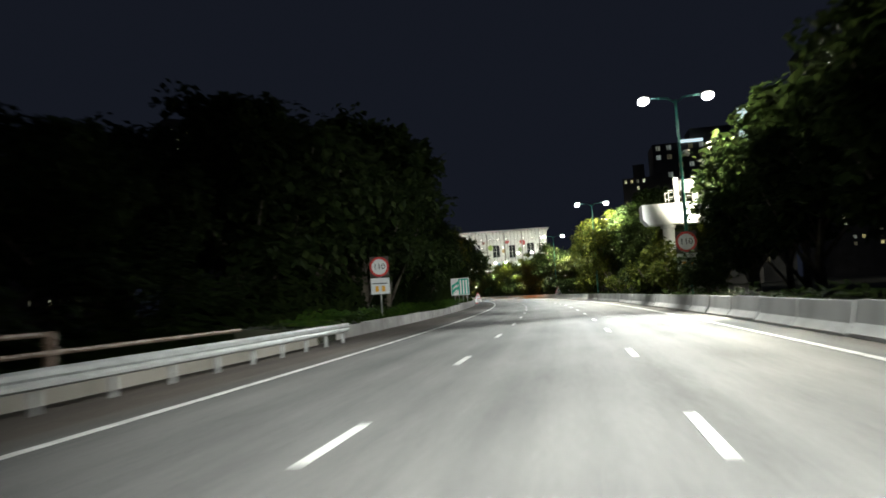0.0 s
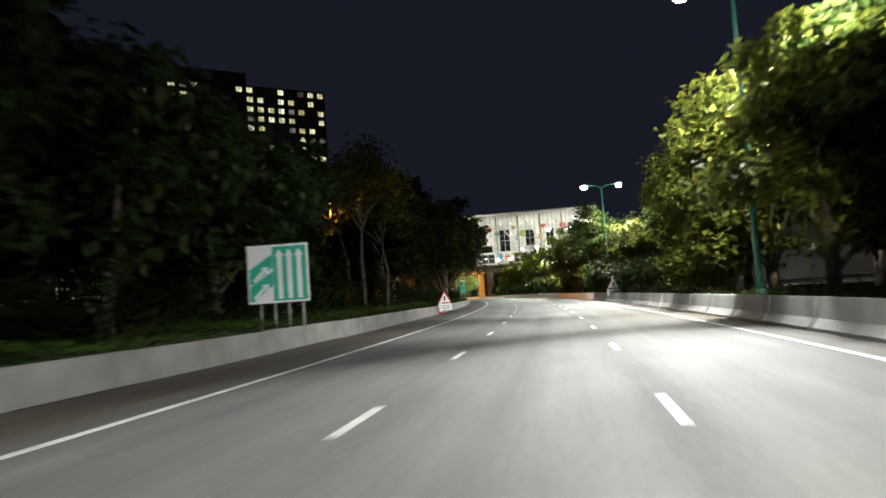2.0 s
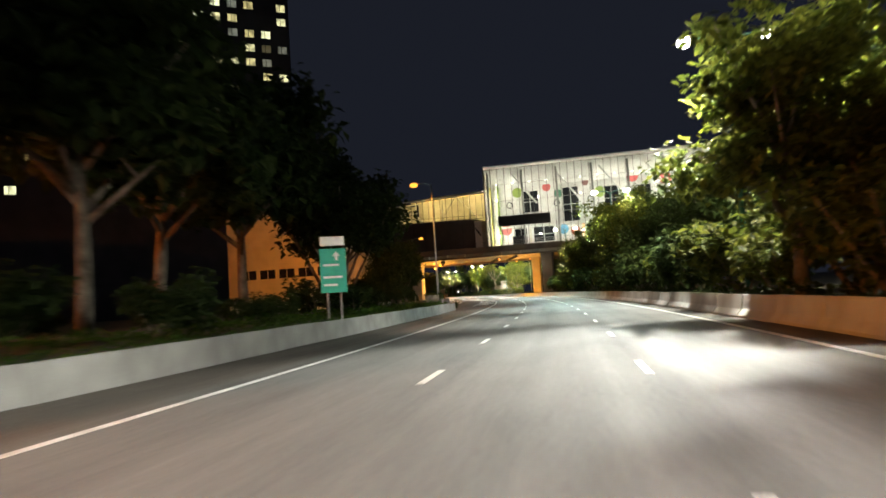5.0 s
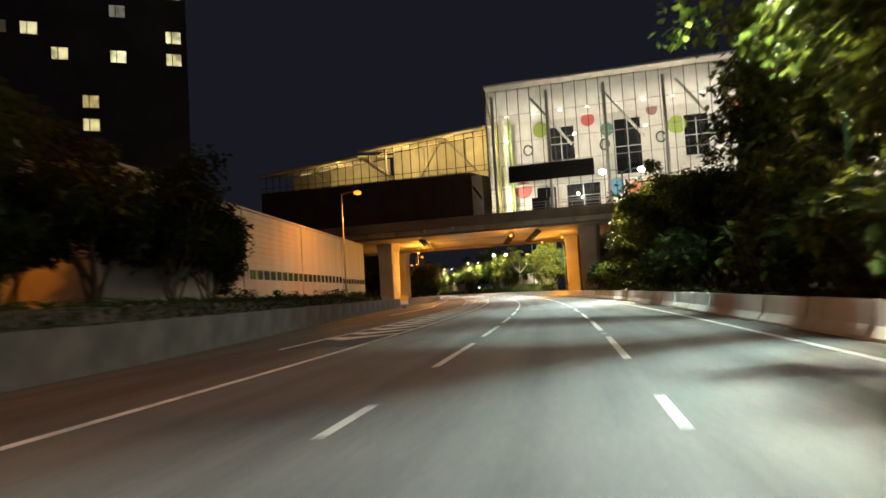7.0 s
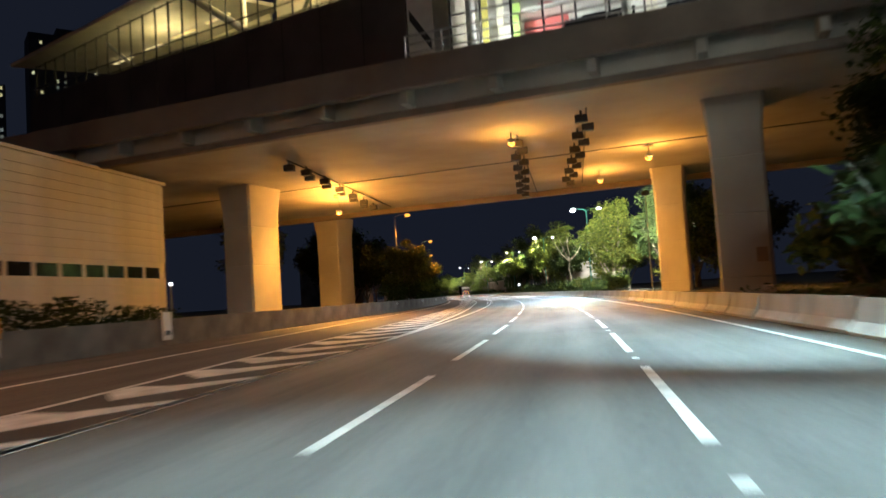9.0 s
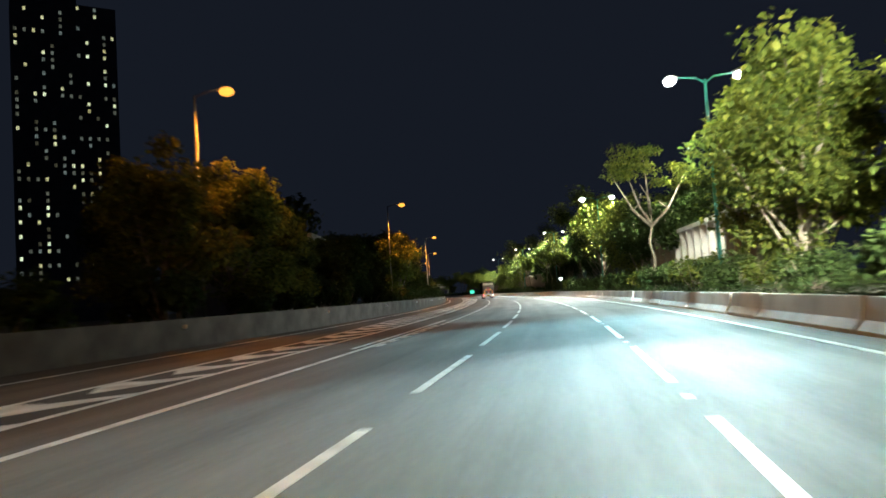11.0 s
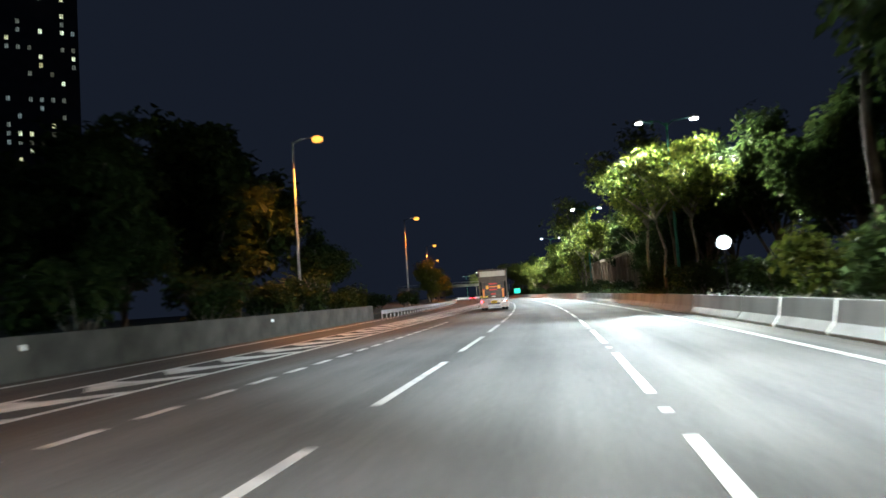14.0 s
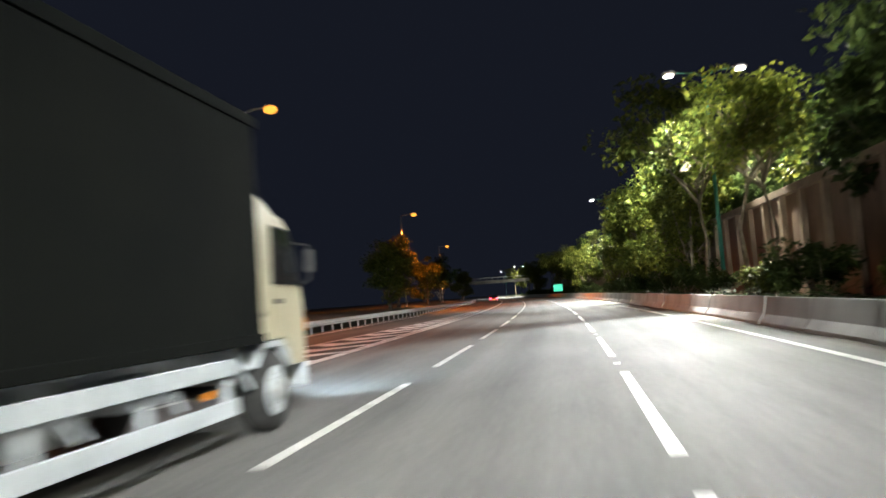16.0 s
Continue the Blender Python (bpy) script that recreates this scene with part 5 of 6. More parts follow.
for k in range(5):
    x = -28.3 - 2.5 * k
    bm = bmesh.new()
    box(bm, x, x + 2.0, 0.01, 0.05, 5.05, 6.2)
    w = part("window_pane", bm, M_DARKGLASS, hall)
    for u in (x - 0.06, x + 0.97, x + 2.0):
        bm = bmesh.new()
        box(bm, u, u + 0.07, -0.02, 0.07, 5.0, 6.25)
        part("window_post", bm, M_CLAD, w)
annex = thing("shed_annex", place(277.5, -22.1, 0, 0), "low cream metal-clad annex in the shade of trees", "shed")
bm = bmesh.new()
box(bm, -8, -0.06, 0, 12.3, 0, 9.0)
part("body", bm, M_CLAD, annex)
bm = bmesh.new()
box(bm, -0.055, 0.0, 0, 12.3, -0.24, 0.235)
board = part("cladding_board", bm, M_CLAD, annex, at=Matrix.Translation((0, 0, 0.9)))
for k in range(1, 17):
    again(board, annex, Matrix.Translation((0, 0, 0.9 + 0.5 * k)))
bm = bmesh.new()
box(bm, -8.2, 0.1, -0.1, 12.4, 9.01, 9.2, 0.03)
part("roof_edge", bm, M_CLAD, annex)

# ---- covered walkway and low walls lit by amber light ----
walkway = thing("covered_walkway", place(176, -30, 0, 0), "covered walkway with thin columns above an amber-lit ramp wall", "walkway")
bm = bmesh.new()
prism(bm, [(-3, 9.2), (2, 9.5), (2, 9.8), (-3, 9.5)], "y", -30, 14)
part("canopy", bm, M_DARKCLAD, walkway)
bm = bmesh.new()
box(bm, -3, 2, -30, 14, 4.6, 5.0, 0.03)
part("walkway_deck", bm, M_CONC2, walkway)
bm = bmesh.new()
tube(bm, [(1.6, 0, 0.5), (1.6, 0, 9.5)], [0.2, 0.2], 10)
c0 = part("column", bm, M_CONC2, walkway, at=Matrix.Translation((0, -28, 0)), smooth=True)
for k in range(1, 9):
    again(c0, walkway, Matrix.Translation((0, -28 + 5 * k, 0)))
bm = bmesh.new()
box(bm, 3.2, 3.5, -30, 30, 0.4, 1.9, 0.03)
part("ramp_wall", bm, M_CONC2, walkway)
for y0, y1 in ((-12, 6), (12, 22)):
    bm = bmesh.new()
    prism(bm, [(y0, 0.4), (y1, 0.4), (y1, 3.2), (y0 + 2, 4.3), (y0, 3.8)], "x", 1.9, 2.2)
    part("end_wall", bm, M_CONC2, walkway)
# invented lamps; the true source of the wall's amber light is unseen
for s in (169, 184, 200):
    light("POINT", spot(s, -24.4, 3.0), 1500, (1.0, 0.25, 0.04), size=0.2)
    t = thing("post_lamp", place(s, -24.4, 0.3), "short amber post lamp added to light the ramp wall", "lamp")
    bm = bmesh.new()
    tube(bm, [(0, 0, 0), (0, 0, 2.45)], [0.07, 0.05], 8)
    part("pole", bm, M_GREYPOLE, t)
    bm = bmesh.new()
    disc(bm, (0, 0, 2.95), 0.2, 0.05, "z", 16, 0.01)
    part("cap", bm, M_DARK, t)
    bm = bmesh.new()
    bmesh.ops.create_uvsphere(bm, u_segments=12, v_segments=8, radius=0.1, matrix=Matrix.Translation((0, 0, 2.5)))
    part("globe", bm, M_LAMPA, t, smooth=True)

# ---- tower blocks with lit windows ----


def tower(m, width, deep, height, cols, rows, lit, seed, label, first=0.12, win=0.55, dim_share=0.22, rooms=None):
    """The windowed front faces -y; x runs along it."""
    t = thing("tower_block", m, label, "tower block")
    r = random.Random(seed)
    b = bmesh.new()
    box(b, 0, width, 0.25, deep, 0, height)
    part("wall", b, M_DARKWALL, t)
    b = bmesh.new()
    box(b, width * 0.3, width * 0.62, 2, deep - 2, height, height + 5)
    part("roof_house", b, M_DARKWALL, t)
    px, pz = width / cols, height * (1 - first) / rows
    b = bmesh.new()
    box(b, -px * win / 2, px * win / 2, 0.1, 0.18, -pz * 0.27, pz * 0.27)
    pane = mesh_of("window", b, M_LITROOM)
    b = bmesh.new()
    box(b, -px * win / 2, px * win / 2, 0.1, 0.18, -pz * 0.27, pz * 0.27)
    dim = mesh_of("window", b, M_DIMROOM)
    b = bmesh.new()
    for x in (-px * win / 2, -px * win * 0.1, px * win / 2):
        box(b, x - 0.06, x + 0.06, 0.02, 0.26, -pz * 0.29, pz * 0.29)
    for z in (-pz * 0.28, pz * 0.28):
        box(b, -px * win / 2, px * win / 2, 0.03, 0.25, z - 0.06, z + 0.06)
    frame_mesh = mesh_of("window_frame", b, M_DARK)
    for i in range(cols):
        for k in range(rows):
            v = r.random()
            on = (i, k) in rooms if rooms and k < 9 and i > 11 else v < lit
            if not on and (v < lit or v > lit + dim_share):
                continue
            o = new("window", pane if on else dim)
            o.parent = t
            o.matrix_basis = Matrix.Translation((px * (i + 0.5), 0, height * first + pz * (k + 0.5)))
            f = new("window_frame", frame_mesh)
            f.parent = o
    return t


def facing(s0, d0, s1, d1):
    p, q = spot(s0, d0), spot(s1, d1)
    return Matrix.Translation(p) @ Matrix.Rotation(math.atan2((q - p).y, (q - p).x), 4, "Z"), (q - p).length


# lit rooms on the lower floors near the road: column, floor
ROOMS = {(12, 5), (14, 4), (14, 7), (15, 3), (15, 7), (16, 0), (16, 1), (16, 6), (17, 3), (17, 6), (18, 8), (19, 3), (19, 4), (19, 6), (19, 8)}
m, wide = facing(313, -117, 351, -49)
tower(m, wide, 18, 81, 20, 16, 0.46, 5, "broad dark residential block with many yellow lit windows", first=0.33, win=0.58, dim_share=0.1, rooms=ROOMS)
m, wide = facing(300, -190, 330, -140)
tower(m, wide, 20, 62, 16, 16, 0.04, 6, "distant dark block with scattered small lights", win=0.35)
m, wide = facing(790, -215, 812, -168)
tower(m, wide, 20, 172, 12, 40, 0.09, 7, "very tall slim residential tower with scattered lights", win=0.35)
m, wide = facing(700, -235, 715, -205)
tower(m, wide, 20, 120, 8, 30, 0.12, 9, "tall slim tower with a few lit windows", win=0.35)
m, wide = facing(262, 54, 258, 66)
tower(m, wide, 14, 40, 6, 14, 0.2, 10, "small dark block with cool lit windows", win=0.4)
m, wide = facing(262, 66, 252, 110)
office = tower(m, wide, 16, 52, 12, 14, 0.06, 14, "dark office block with a lit stair tower", win=0.45)
bm = bmesh.new()
box(bm, 9.2, 17.5, -0.6, -0.3, 51.6, 52.7, 0.05)
part("roof_lights", bm, M_COOLROOM, office, "row of lit rooftop windows")
m, wide = facing(238, 85.8, 236.6, 88.6)
stair = thing("stair_tower", m, "slim stair tower with a glowing cool white glazed strip", "tower")
bm = bmesh.new()
box(bm, -0.6, wide + 0.6, 0.3, 5, 0, 58.6)
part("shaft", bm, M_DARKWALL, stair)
bm = bmesh.new()
box(bm, 0, wide, 0.1, 0.28, -0.55, 0.55)
p0 = part("strip_pane", bm, M_COOLROOM, stair, at=Matrix.Translation((0, 0, 30)))
for k in range(1, 22):
    again(p0, stair, Matrix.Translation((0, 0, 30 + 1.3 * k)))
m, wide = facing(345, 190, 330, 235)
tower(m, wide, 20, 118, 12, 30, 0.06, 16, "distant tall tower with scattered lit windows", win=0.4)

# ---- signs ----


def posts(t, xs, top):
    for x in xs:
        b = bmesh.new()
        tube(b, [(x, 0.06, -0.6), (x, 0.06, top)], [0.05, 0.05], 8)
        part("post", b, M_GREYPOLE, t, smooth=True)


def speed_sign(m, z):
    t = thing("speed_limit_sign", m, "round red-rimmed speed limit sign over a white plate", "road sign", "speed signs")
    posts(t, (0,), z + 0.5)
    b = bmesh.new()
    box(b, -0.58, 0.58, -0.02, 0.0, z - 0.62, z + 0.62, 0.006)
    part("backing", b, M_LIFT, t)
    b = bmesh.new()
    disc(b, (0, -0.03, z), 0.6, 0.02, "y", 32)
    part("red_ring", b, M_RED, t)
    b = bmesh.new()
    disc(b, (0, -0.045, z), 0.47, 0.02, "y", 32)
    face = part("white_face", b, M_SIGNWHITE, t)
    words("110", 0.5, M_INK, t, Matrix.Translation((0, -0.06, z)) @ UPRIGHT)
    b = bmesh.new()
    box(b, -0.58, 0.58, -0.03, -0.005, z - 1.65, z - 0.68, 0.01)
    part("plate", b, M_SIGNWHITE, t, "white supplementary plate")
    b = bmesh.new()
    box(b, -0.45, 0.45, -0.038, -0.031, z - 1.04, z - 0.98)
    part("plate_bar", b, M_INK, t)
    for x in (-0.2, 0.2):
        b = bmesh.new()
        box(b, x - 0.1, x + 0.1, -0.038, -0.031, z - 1.5, z - 1.15, 0.002)
        part("plate_symbol", b, M_AMBERPAINT, t)
    return t


speed_sign(place(46.0, -10.9, 0.4), 3.13)
speed_sign(place(47.0, 7.3, 0.4), 3.42)

lane_sign = thing("lane_direction_sign", place(100.2, -10.6, 0.4, 4), "green and white lane diagram sign on four legs", "road sign")
posts(lane_sign, (-0.75, -0.2, 0.35, 0.9), 1.6)
bm = bmesh.new()
box(bm, -1.2, 1.2, -0.04, 0.0, 1.25, 3.5, 0.02)
part("panel", bm, M_SIGNWHITE, lane_sign)
bm = bmesh.new()
box(bm, -0.2, 1.12, -0.05, -0.041, 1.33, 3.42, 0.004)
part("green_field", bm, M_GREEN, lane_sign)
for x in (0.08, 0.46, 0.84):
    bm = bmesh.new()
    prism(bm, [(x - 0.09, 1.4), (x + 0.09, 1.4), (x + 0.09, 3.05), (x + 0.17, 3.05), (x, 3.3), (x - 0.17, 3.05), (x - 0.09, 3.05)], "y", -0.06, -0.051)
    part("arrow", bm, M_SIGNWHITE, lane_sign)
for z, y in ((1.5, -0.05), (2.16, -0.046)):
    bm = bmesh.new()
    prism(bm, [(-1.13, z - 0.17), (-1.0, z - 0.17), (-0.21, z + 0.45), (-0.21, z + 0.98), (-1.13, z + 0.4)], "y", y, -0.041)
    part("slip_field", bm, M_GREEN, lane_sign)
    bm = bmesh.new()
    prism(bm, [(-1.0, z), (-0.9, z - 0.09), (-0.5, z + 0.3), (-0.42, z + 0.2), (-0.36, z + 0.5), (-0.66, z + 0.46), (-0.58, z + 0.39)], "y", -0.06, -0.051)
    part("slip_arrow", bm, M_SIGNWHITE, lane_sign)
exit_sign = thing("direction_sign", place(209, -10.3, 0.4, 25), "narrow green direction sign by the wall", "road sign")
posts(exit_sign, (-0.3, 0.3), 3.2)
bm = bmesh.new()
box(bm, -0.6, 0.6, -0.04, 0.0, 1.5, 3.5, 0.02)
part("panel", bm, M_GREEN, exit_sign)
for z, w in ((1.85, 0.3), (2.2, 0.42), (2.75, 0.36)):
    bm = bmesh.new()
    box(bm, -0.45, -0.45 + 2 * w, -0.05, -0.041, z - 0.05, z + 0.05)
    part("text_bar", bm, M_SIGNWHITE, exit_sign)
bm = bmesh.new()
prism(bm, [(0.1, 2.95), (0.22, 2.95), (0.22, 3.15), (0.34, 3.15), (0.16, 3.36), (-0.02, 3.15), (0.1, 3.15)], "y", -0.05, -0.041)
part("arrow", bm, M_SIGNWHITE, exit_sign)
bm = bmesh.new()
box(bm, -0.55, 0.55, -0.05, 0.0, 3.62, 4.05, 0.02)
part("number_panel", bm, M_SIGNWHITE, exit_sign, "white plate above the green panel")


def triangle_sign(m, low=0.42):
    t = thing("warning_sign", m, "red-bordered triangular warning sign over a white plate", "road sign", "warning signs")
    posts(t, (0,), low + 1.3)
    for name, k, mat_, y in (("red_border", 1.0, M_RED, -0.02), ("white_field", 0.78, M_SIGNWHITE, -0.03)):
        b = bmesh.new()
        c = low + 0.5 + 0.36
        prism(b, [(-0.62 * k, c - 0.36 * k), (0.62 * k, c - 0.36 * k), (0, c + 0.72 * k)], "y", y, y + 0.008)
        part(name, b, mat_, t)
    b = bmesh.new()
    box(b, -0.07, 0.07, -0.04, -0.032, low + 0.72, low + 1.12, 0.002)
    part("symbol", b, M_INK, t)
    b = bmesh.new()
    box(b, -0.6, 0.6, -0.03, -0.01, low - 0.1, low + 0.46, 0.008)
    part("plate", b, M_SIGNWHITE, t)
    b = bmesh.new()
    for z in (low + 0.06, low + 0.26):
        box(b, -0.42, 0.42, -0.036, -0.031, z - 0.03, z + 0.03)
    part("text_bars", b, M_INK, t)
    return t


tri = triangle_sign(place(137.5, -8.75, 0.0))
copy_thing(tri, place(141.5, 6.35, 0.25))
marker = thing("marker_post", place(136.6, -9.05, 0), "short red and white marker post with an amber lamp", "marker")
bm = bmesh.new()
box(bm, -0.12, 0.12, -0.04, 0.04, 0, 1.0, 0.01)
part("body", bm, M_SIGNWHITE, marker)
bm = bmesh.new()
box(bm, -0.13, 0.13, -0.05, 0.05, 0.0, 0.22, 0.005)
part("red_band", bm, M_RED, marker)
km = thing("distance_marker", place(344.5, left_edge(344.5) + 0.1, 0.55), "small white distance marker on the slip road wall", "marker")
bm = bmesh.new()
box(bm, -0.02, 0.04, -0.35, 0.35, -0.3, 0.9, 0.01)
part("plate", bm, M_SIGNWHITE, km)
bm = bmesh.new()
box(bm, 0.041, 0.046, -0.22, 0.22, -0.1, 0.1)
part("text_bar", bm, M_INK, km)
far_sign = thing("lit_green_sign", place(700, 5.2, 0.4), "small lit green sign beside the road far ahead", "road sign")
posts(far_sign, (0,), 1.6)
bm = bmesh.new()
box(bm, -0.9, 0.9, -0.05, 0, 0.9, 2.3, 0.03)
part("panel", bm, glow("green_sign_glow", (0.1, 0.9, 0.55), 0.9), far_sign)

# ---- white gantry stub in the median ----
gantry = thing("sign_gantry", place(58.6, 0, 0.4), "white boxed sign gantry arm on a thick column", "gantry")
bm = bmesh.new()
tube(bm, [(8.5, 0.6, -0.2), (8.5, 0.6, 5.6)], [0.42, 0.42], 16)
part("column", bm, M_WHITE, gantry, smooth=True)
bm = bmesh.new()
prism(bm, [(7.0, 5.45), (16, 5.45), (16, 7.0), (6.6, 7.0), (6.6, 5.9)], "y", 0.0, 1.6)
part("box_beam", bm, M_WHITE, gantry)
bm = bmesh.new()
for y in (0.1, 1.5):
    for z in (7.45, 7.95):
        tube(bm, [(8.6, y, z), (15.8, y, z)], [0.035, 0.035], 6)
    for k in range(7):
        tube(bm, [(8.6 + 1.2 * k, y, 6.98), (8.6 + 1.2 * k, y, 7.95)], [0.03, 0.03], 6)
part("railing", bm, M_GREYPOLE, gantry)
bm = bmesh.new()
box(bm, 9.55, 10.5, 0.35, 1.05, 7.75, 8.75, 0.06)
part("equipment_cabinet", bm, M_GREYPOLE, gantry, "grey equipment cabinet")
for x in (9.28, 10.62):
    bm = bmesh.new()
    box(bm, x - 0.16, x + 0.16, 0.5, 0.9, 6.98, 8.95, 0.03)
    part("upright", bm, M_WHITE, gantry)
bm = bmesh.new()
box(bm, 9.2, 9.26, -0.02, 1.62, 5.44, 7.02)
part("beam_joint", bm, M_GREYPOLE, gantry)
bm = bmesh.new()
disc(bm, (8.5, 0.6, 5.32), 0.56, 0.26, "z", 20, 0.04)
part("column_head", bm, M_WHITE, gantry)
cctv = thing("traffic_camera", place(49, 8.05, 9.4), "small pale traffic camera clamped to the lamp pole", "camera")
bm = bmesh.new()
box(bm, -0.1, 0.25, -0.35, 0.35, -0.16, 0.16, 0.05)
part("housing", bm, M_WHITE, cctv)
bm = bmesh.new()
tube(bm, [(-0.3, 0, -0.25), (0.05, 0, -0.1)], [0.05, 0.05], 8)
part("bracket", bm, M_GREYPOLE, cctv)

# ---- globe lamp in the median ----
globe = thing("globe_lamp", place(515, 7.3, 0.4), "white globe lamp on a thin post", "lamp")
bm = bmesh.new()
tube(bm, [(0, 0, -0.1), (0, 0, 2.3)], [0.05, 0.04], 8)
part("post", bm, M_DARK, globe)
bm = bmesh.new()
bmesh.ops.create_uvsphere(bm, u_segments=20, v_segments=12, radius=0.3, matrix=Matrix.Translation((0, 0, 2.55)))
part("globe", bm, M_GLOBE, globe, smooth=True)

# ---- noise walls ----


def noise_wall(name, s0, s1, d, z1, material, label, pitch, proud, post_material=None):
    post_material = post_material or M_BROWNPOST
    t = thing(name, Matrix.Identity(4), label, "noise wall", kind="structure")
    n = int((s1 - s0) / pitch)
    b = bmesh.new()
    box(b, 0.02, 0.14, 0.05, pitch + 0.1, 0.2, z1)
    panel = mesh_of("panel", b, material)
    b = bmesh.new()
    box(b, -proud, 0.16, -0.2, 0.2, 0.2, z1 + 0.05, 0.02)
    postm = mesh_of("post", b, post_material)
    b = bmesh.new()
    box(b, -proud - 0.06, 0.3, -0.1, pitch + 0.12, z1, z1 + 0.32, 0.02)
    capm = mesh_of("coping", b, post_material)
    for k in range(n):
        for nm, me in (("panel", panel), ("post", postm), ("coping", capm)):
            o = new(nm, me)
            o.parent = t
            o.matrix_basis = place(s0 + pitch * k, d, 0.3)
    return t


noise_wall("noise_wall", 552, 612, 10.2, 4.5, M_BROWNPANEL, "brown ribbed noise wall with concrete posts and coping", 2.6, 0.22)
noise_wall("pillared_wall", 426, 460, 11.0, 4.9, M_CONC2, "pale pillared retaining wall with a heavy coping", 2.2, 0.4, M_CONC)
noise_wall("noise_wall", 640, 700, 11.2, 4.0, M_BROWNPANEL, "brown noise wall behind trees", 2.6, 0.22)

# ---- amber-lit ramp on the left past the bridge ----
ramp = thing("ramp_building", place(466, -22, 0), "amber-lit concrete ramp with a low flat-roofed hall", "ramp")
bm = bmesh.new()
prism(bm, [(-14, 6.2), (12, 6.6), (12, 7.6), (-14, 8.2)], "x", -0.4, 0.0)
part("ramp_parapet", bm, M_CLAD, ramp)
bm = bmesh.new()
box(bm, -5, -0.4, -14, 14, 5.6, 6.3, 0.04)
part("ramp_deck", bm, M_CONC2, ramp)
bm = bmesh.new()
box(bm, -3.4, -2, -0.7, 0.7, 0.3, 5.6, 0.05)
c0 = part("column", bm, M_CONC2, ramp, at=Matrix.Translation((0, -9, 0)))
again(c0, ramp, Matrix.Translation((0, 6, 0)))
bm = bmesh.new()
box(bm, -22, -9, 4, 26, 0.3, 9.6, 0.05)
part("hall", bm, M_CONC2, ramp)
bm = bmesh.new()
box(bm, -8.95, -8.9, 10, 12, 7.8, 8.6)
part("hall_window", bm, M_LITROOM, ramp)

# ---- footbridge far ahead ----
far_bridge = thing("footbridge", place(806, 0, 0), "pale footbridge across the road far ahead", "bridge")
bm = bmesh.new()
box(bm, -34, 10, -1.8, 1.8, 5.6, 6.6, 0.04)
part("deck", bm, M_CONC, far_bridge)
for x in (-30, -16.5, 8.5):
    bm = bmesh.new()
    box(bm, x - 0.5, x + 0.5, -0.6, 0.6, -0.2, 5.6, 0.05)
    part("pier", bm, M_CONC, far_bridge)
bm = bmesh.new()
for y in (-1.7, 1.7):
    box(bm, -34, 10, y - 0.04, y + 0.04, 7.5, 7.6)
    for k in range(23):
        box(bm, -34 + 2 * k - 0.03, -34 + 2 * k + 0.03, y - 0.03, y + 0.03, 6.58, 7.5)
part("railing", bm, M_GREYPOLE, far_bridge)

# ---- box truck ----
TRUCK = 548.6


def wheel(parent, x, y, r, w, m_side):
    b = bmesh.new()
    disc(b, (0, 0, 0), r, w, "x", 28, 0.05)
    ty = part("wheel", b, M_BLACK, parent, "black tyre", at=Matrix.Translation((x, y, r)), smooth=True)
    b = bmesh.new()
    disc(b, (0.5 * w * m_side + 0.005 * m_side, 0, 0), r * 0.6, 0.03, "x", 24, 0.01)
    rim = part("rim", b, M_CHASSIS, ty, "pale steel rim")
    b = bmesh.new()
    disc(b, (0.5 * w * m_side + 0.05 * m_side, 0, 0), r * 0.24, 0.1, "x", 16, 0.02)
    for k in range(8):
        a = k * math.pi / 4
        disc(b, (0.5 * w * m_side + 0.025 * m_side, math.cos(a) * r * 0.42, math.sin(a) * r * 0.42), 0.022, 0.04, "x", 6)
    part("hub", b, M_STEEL, ty)
    return ty


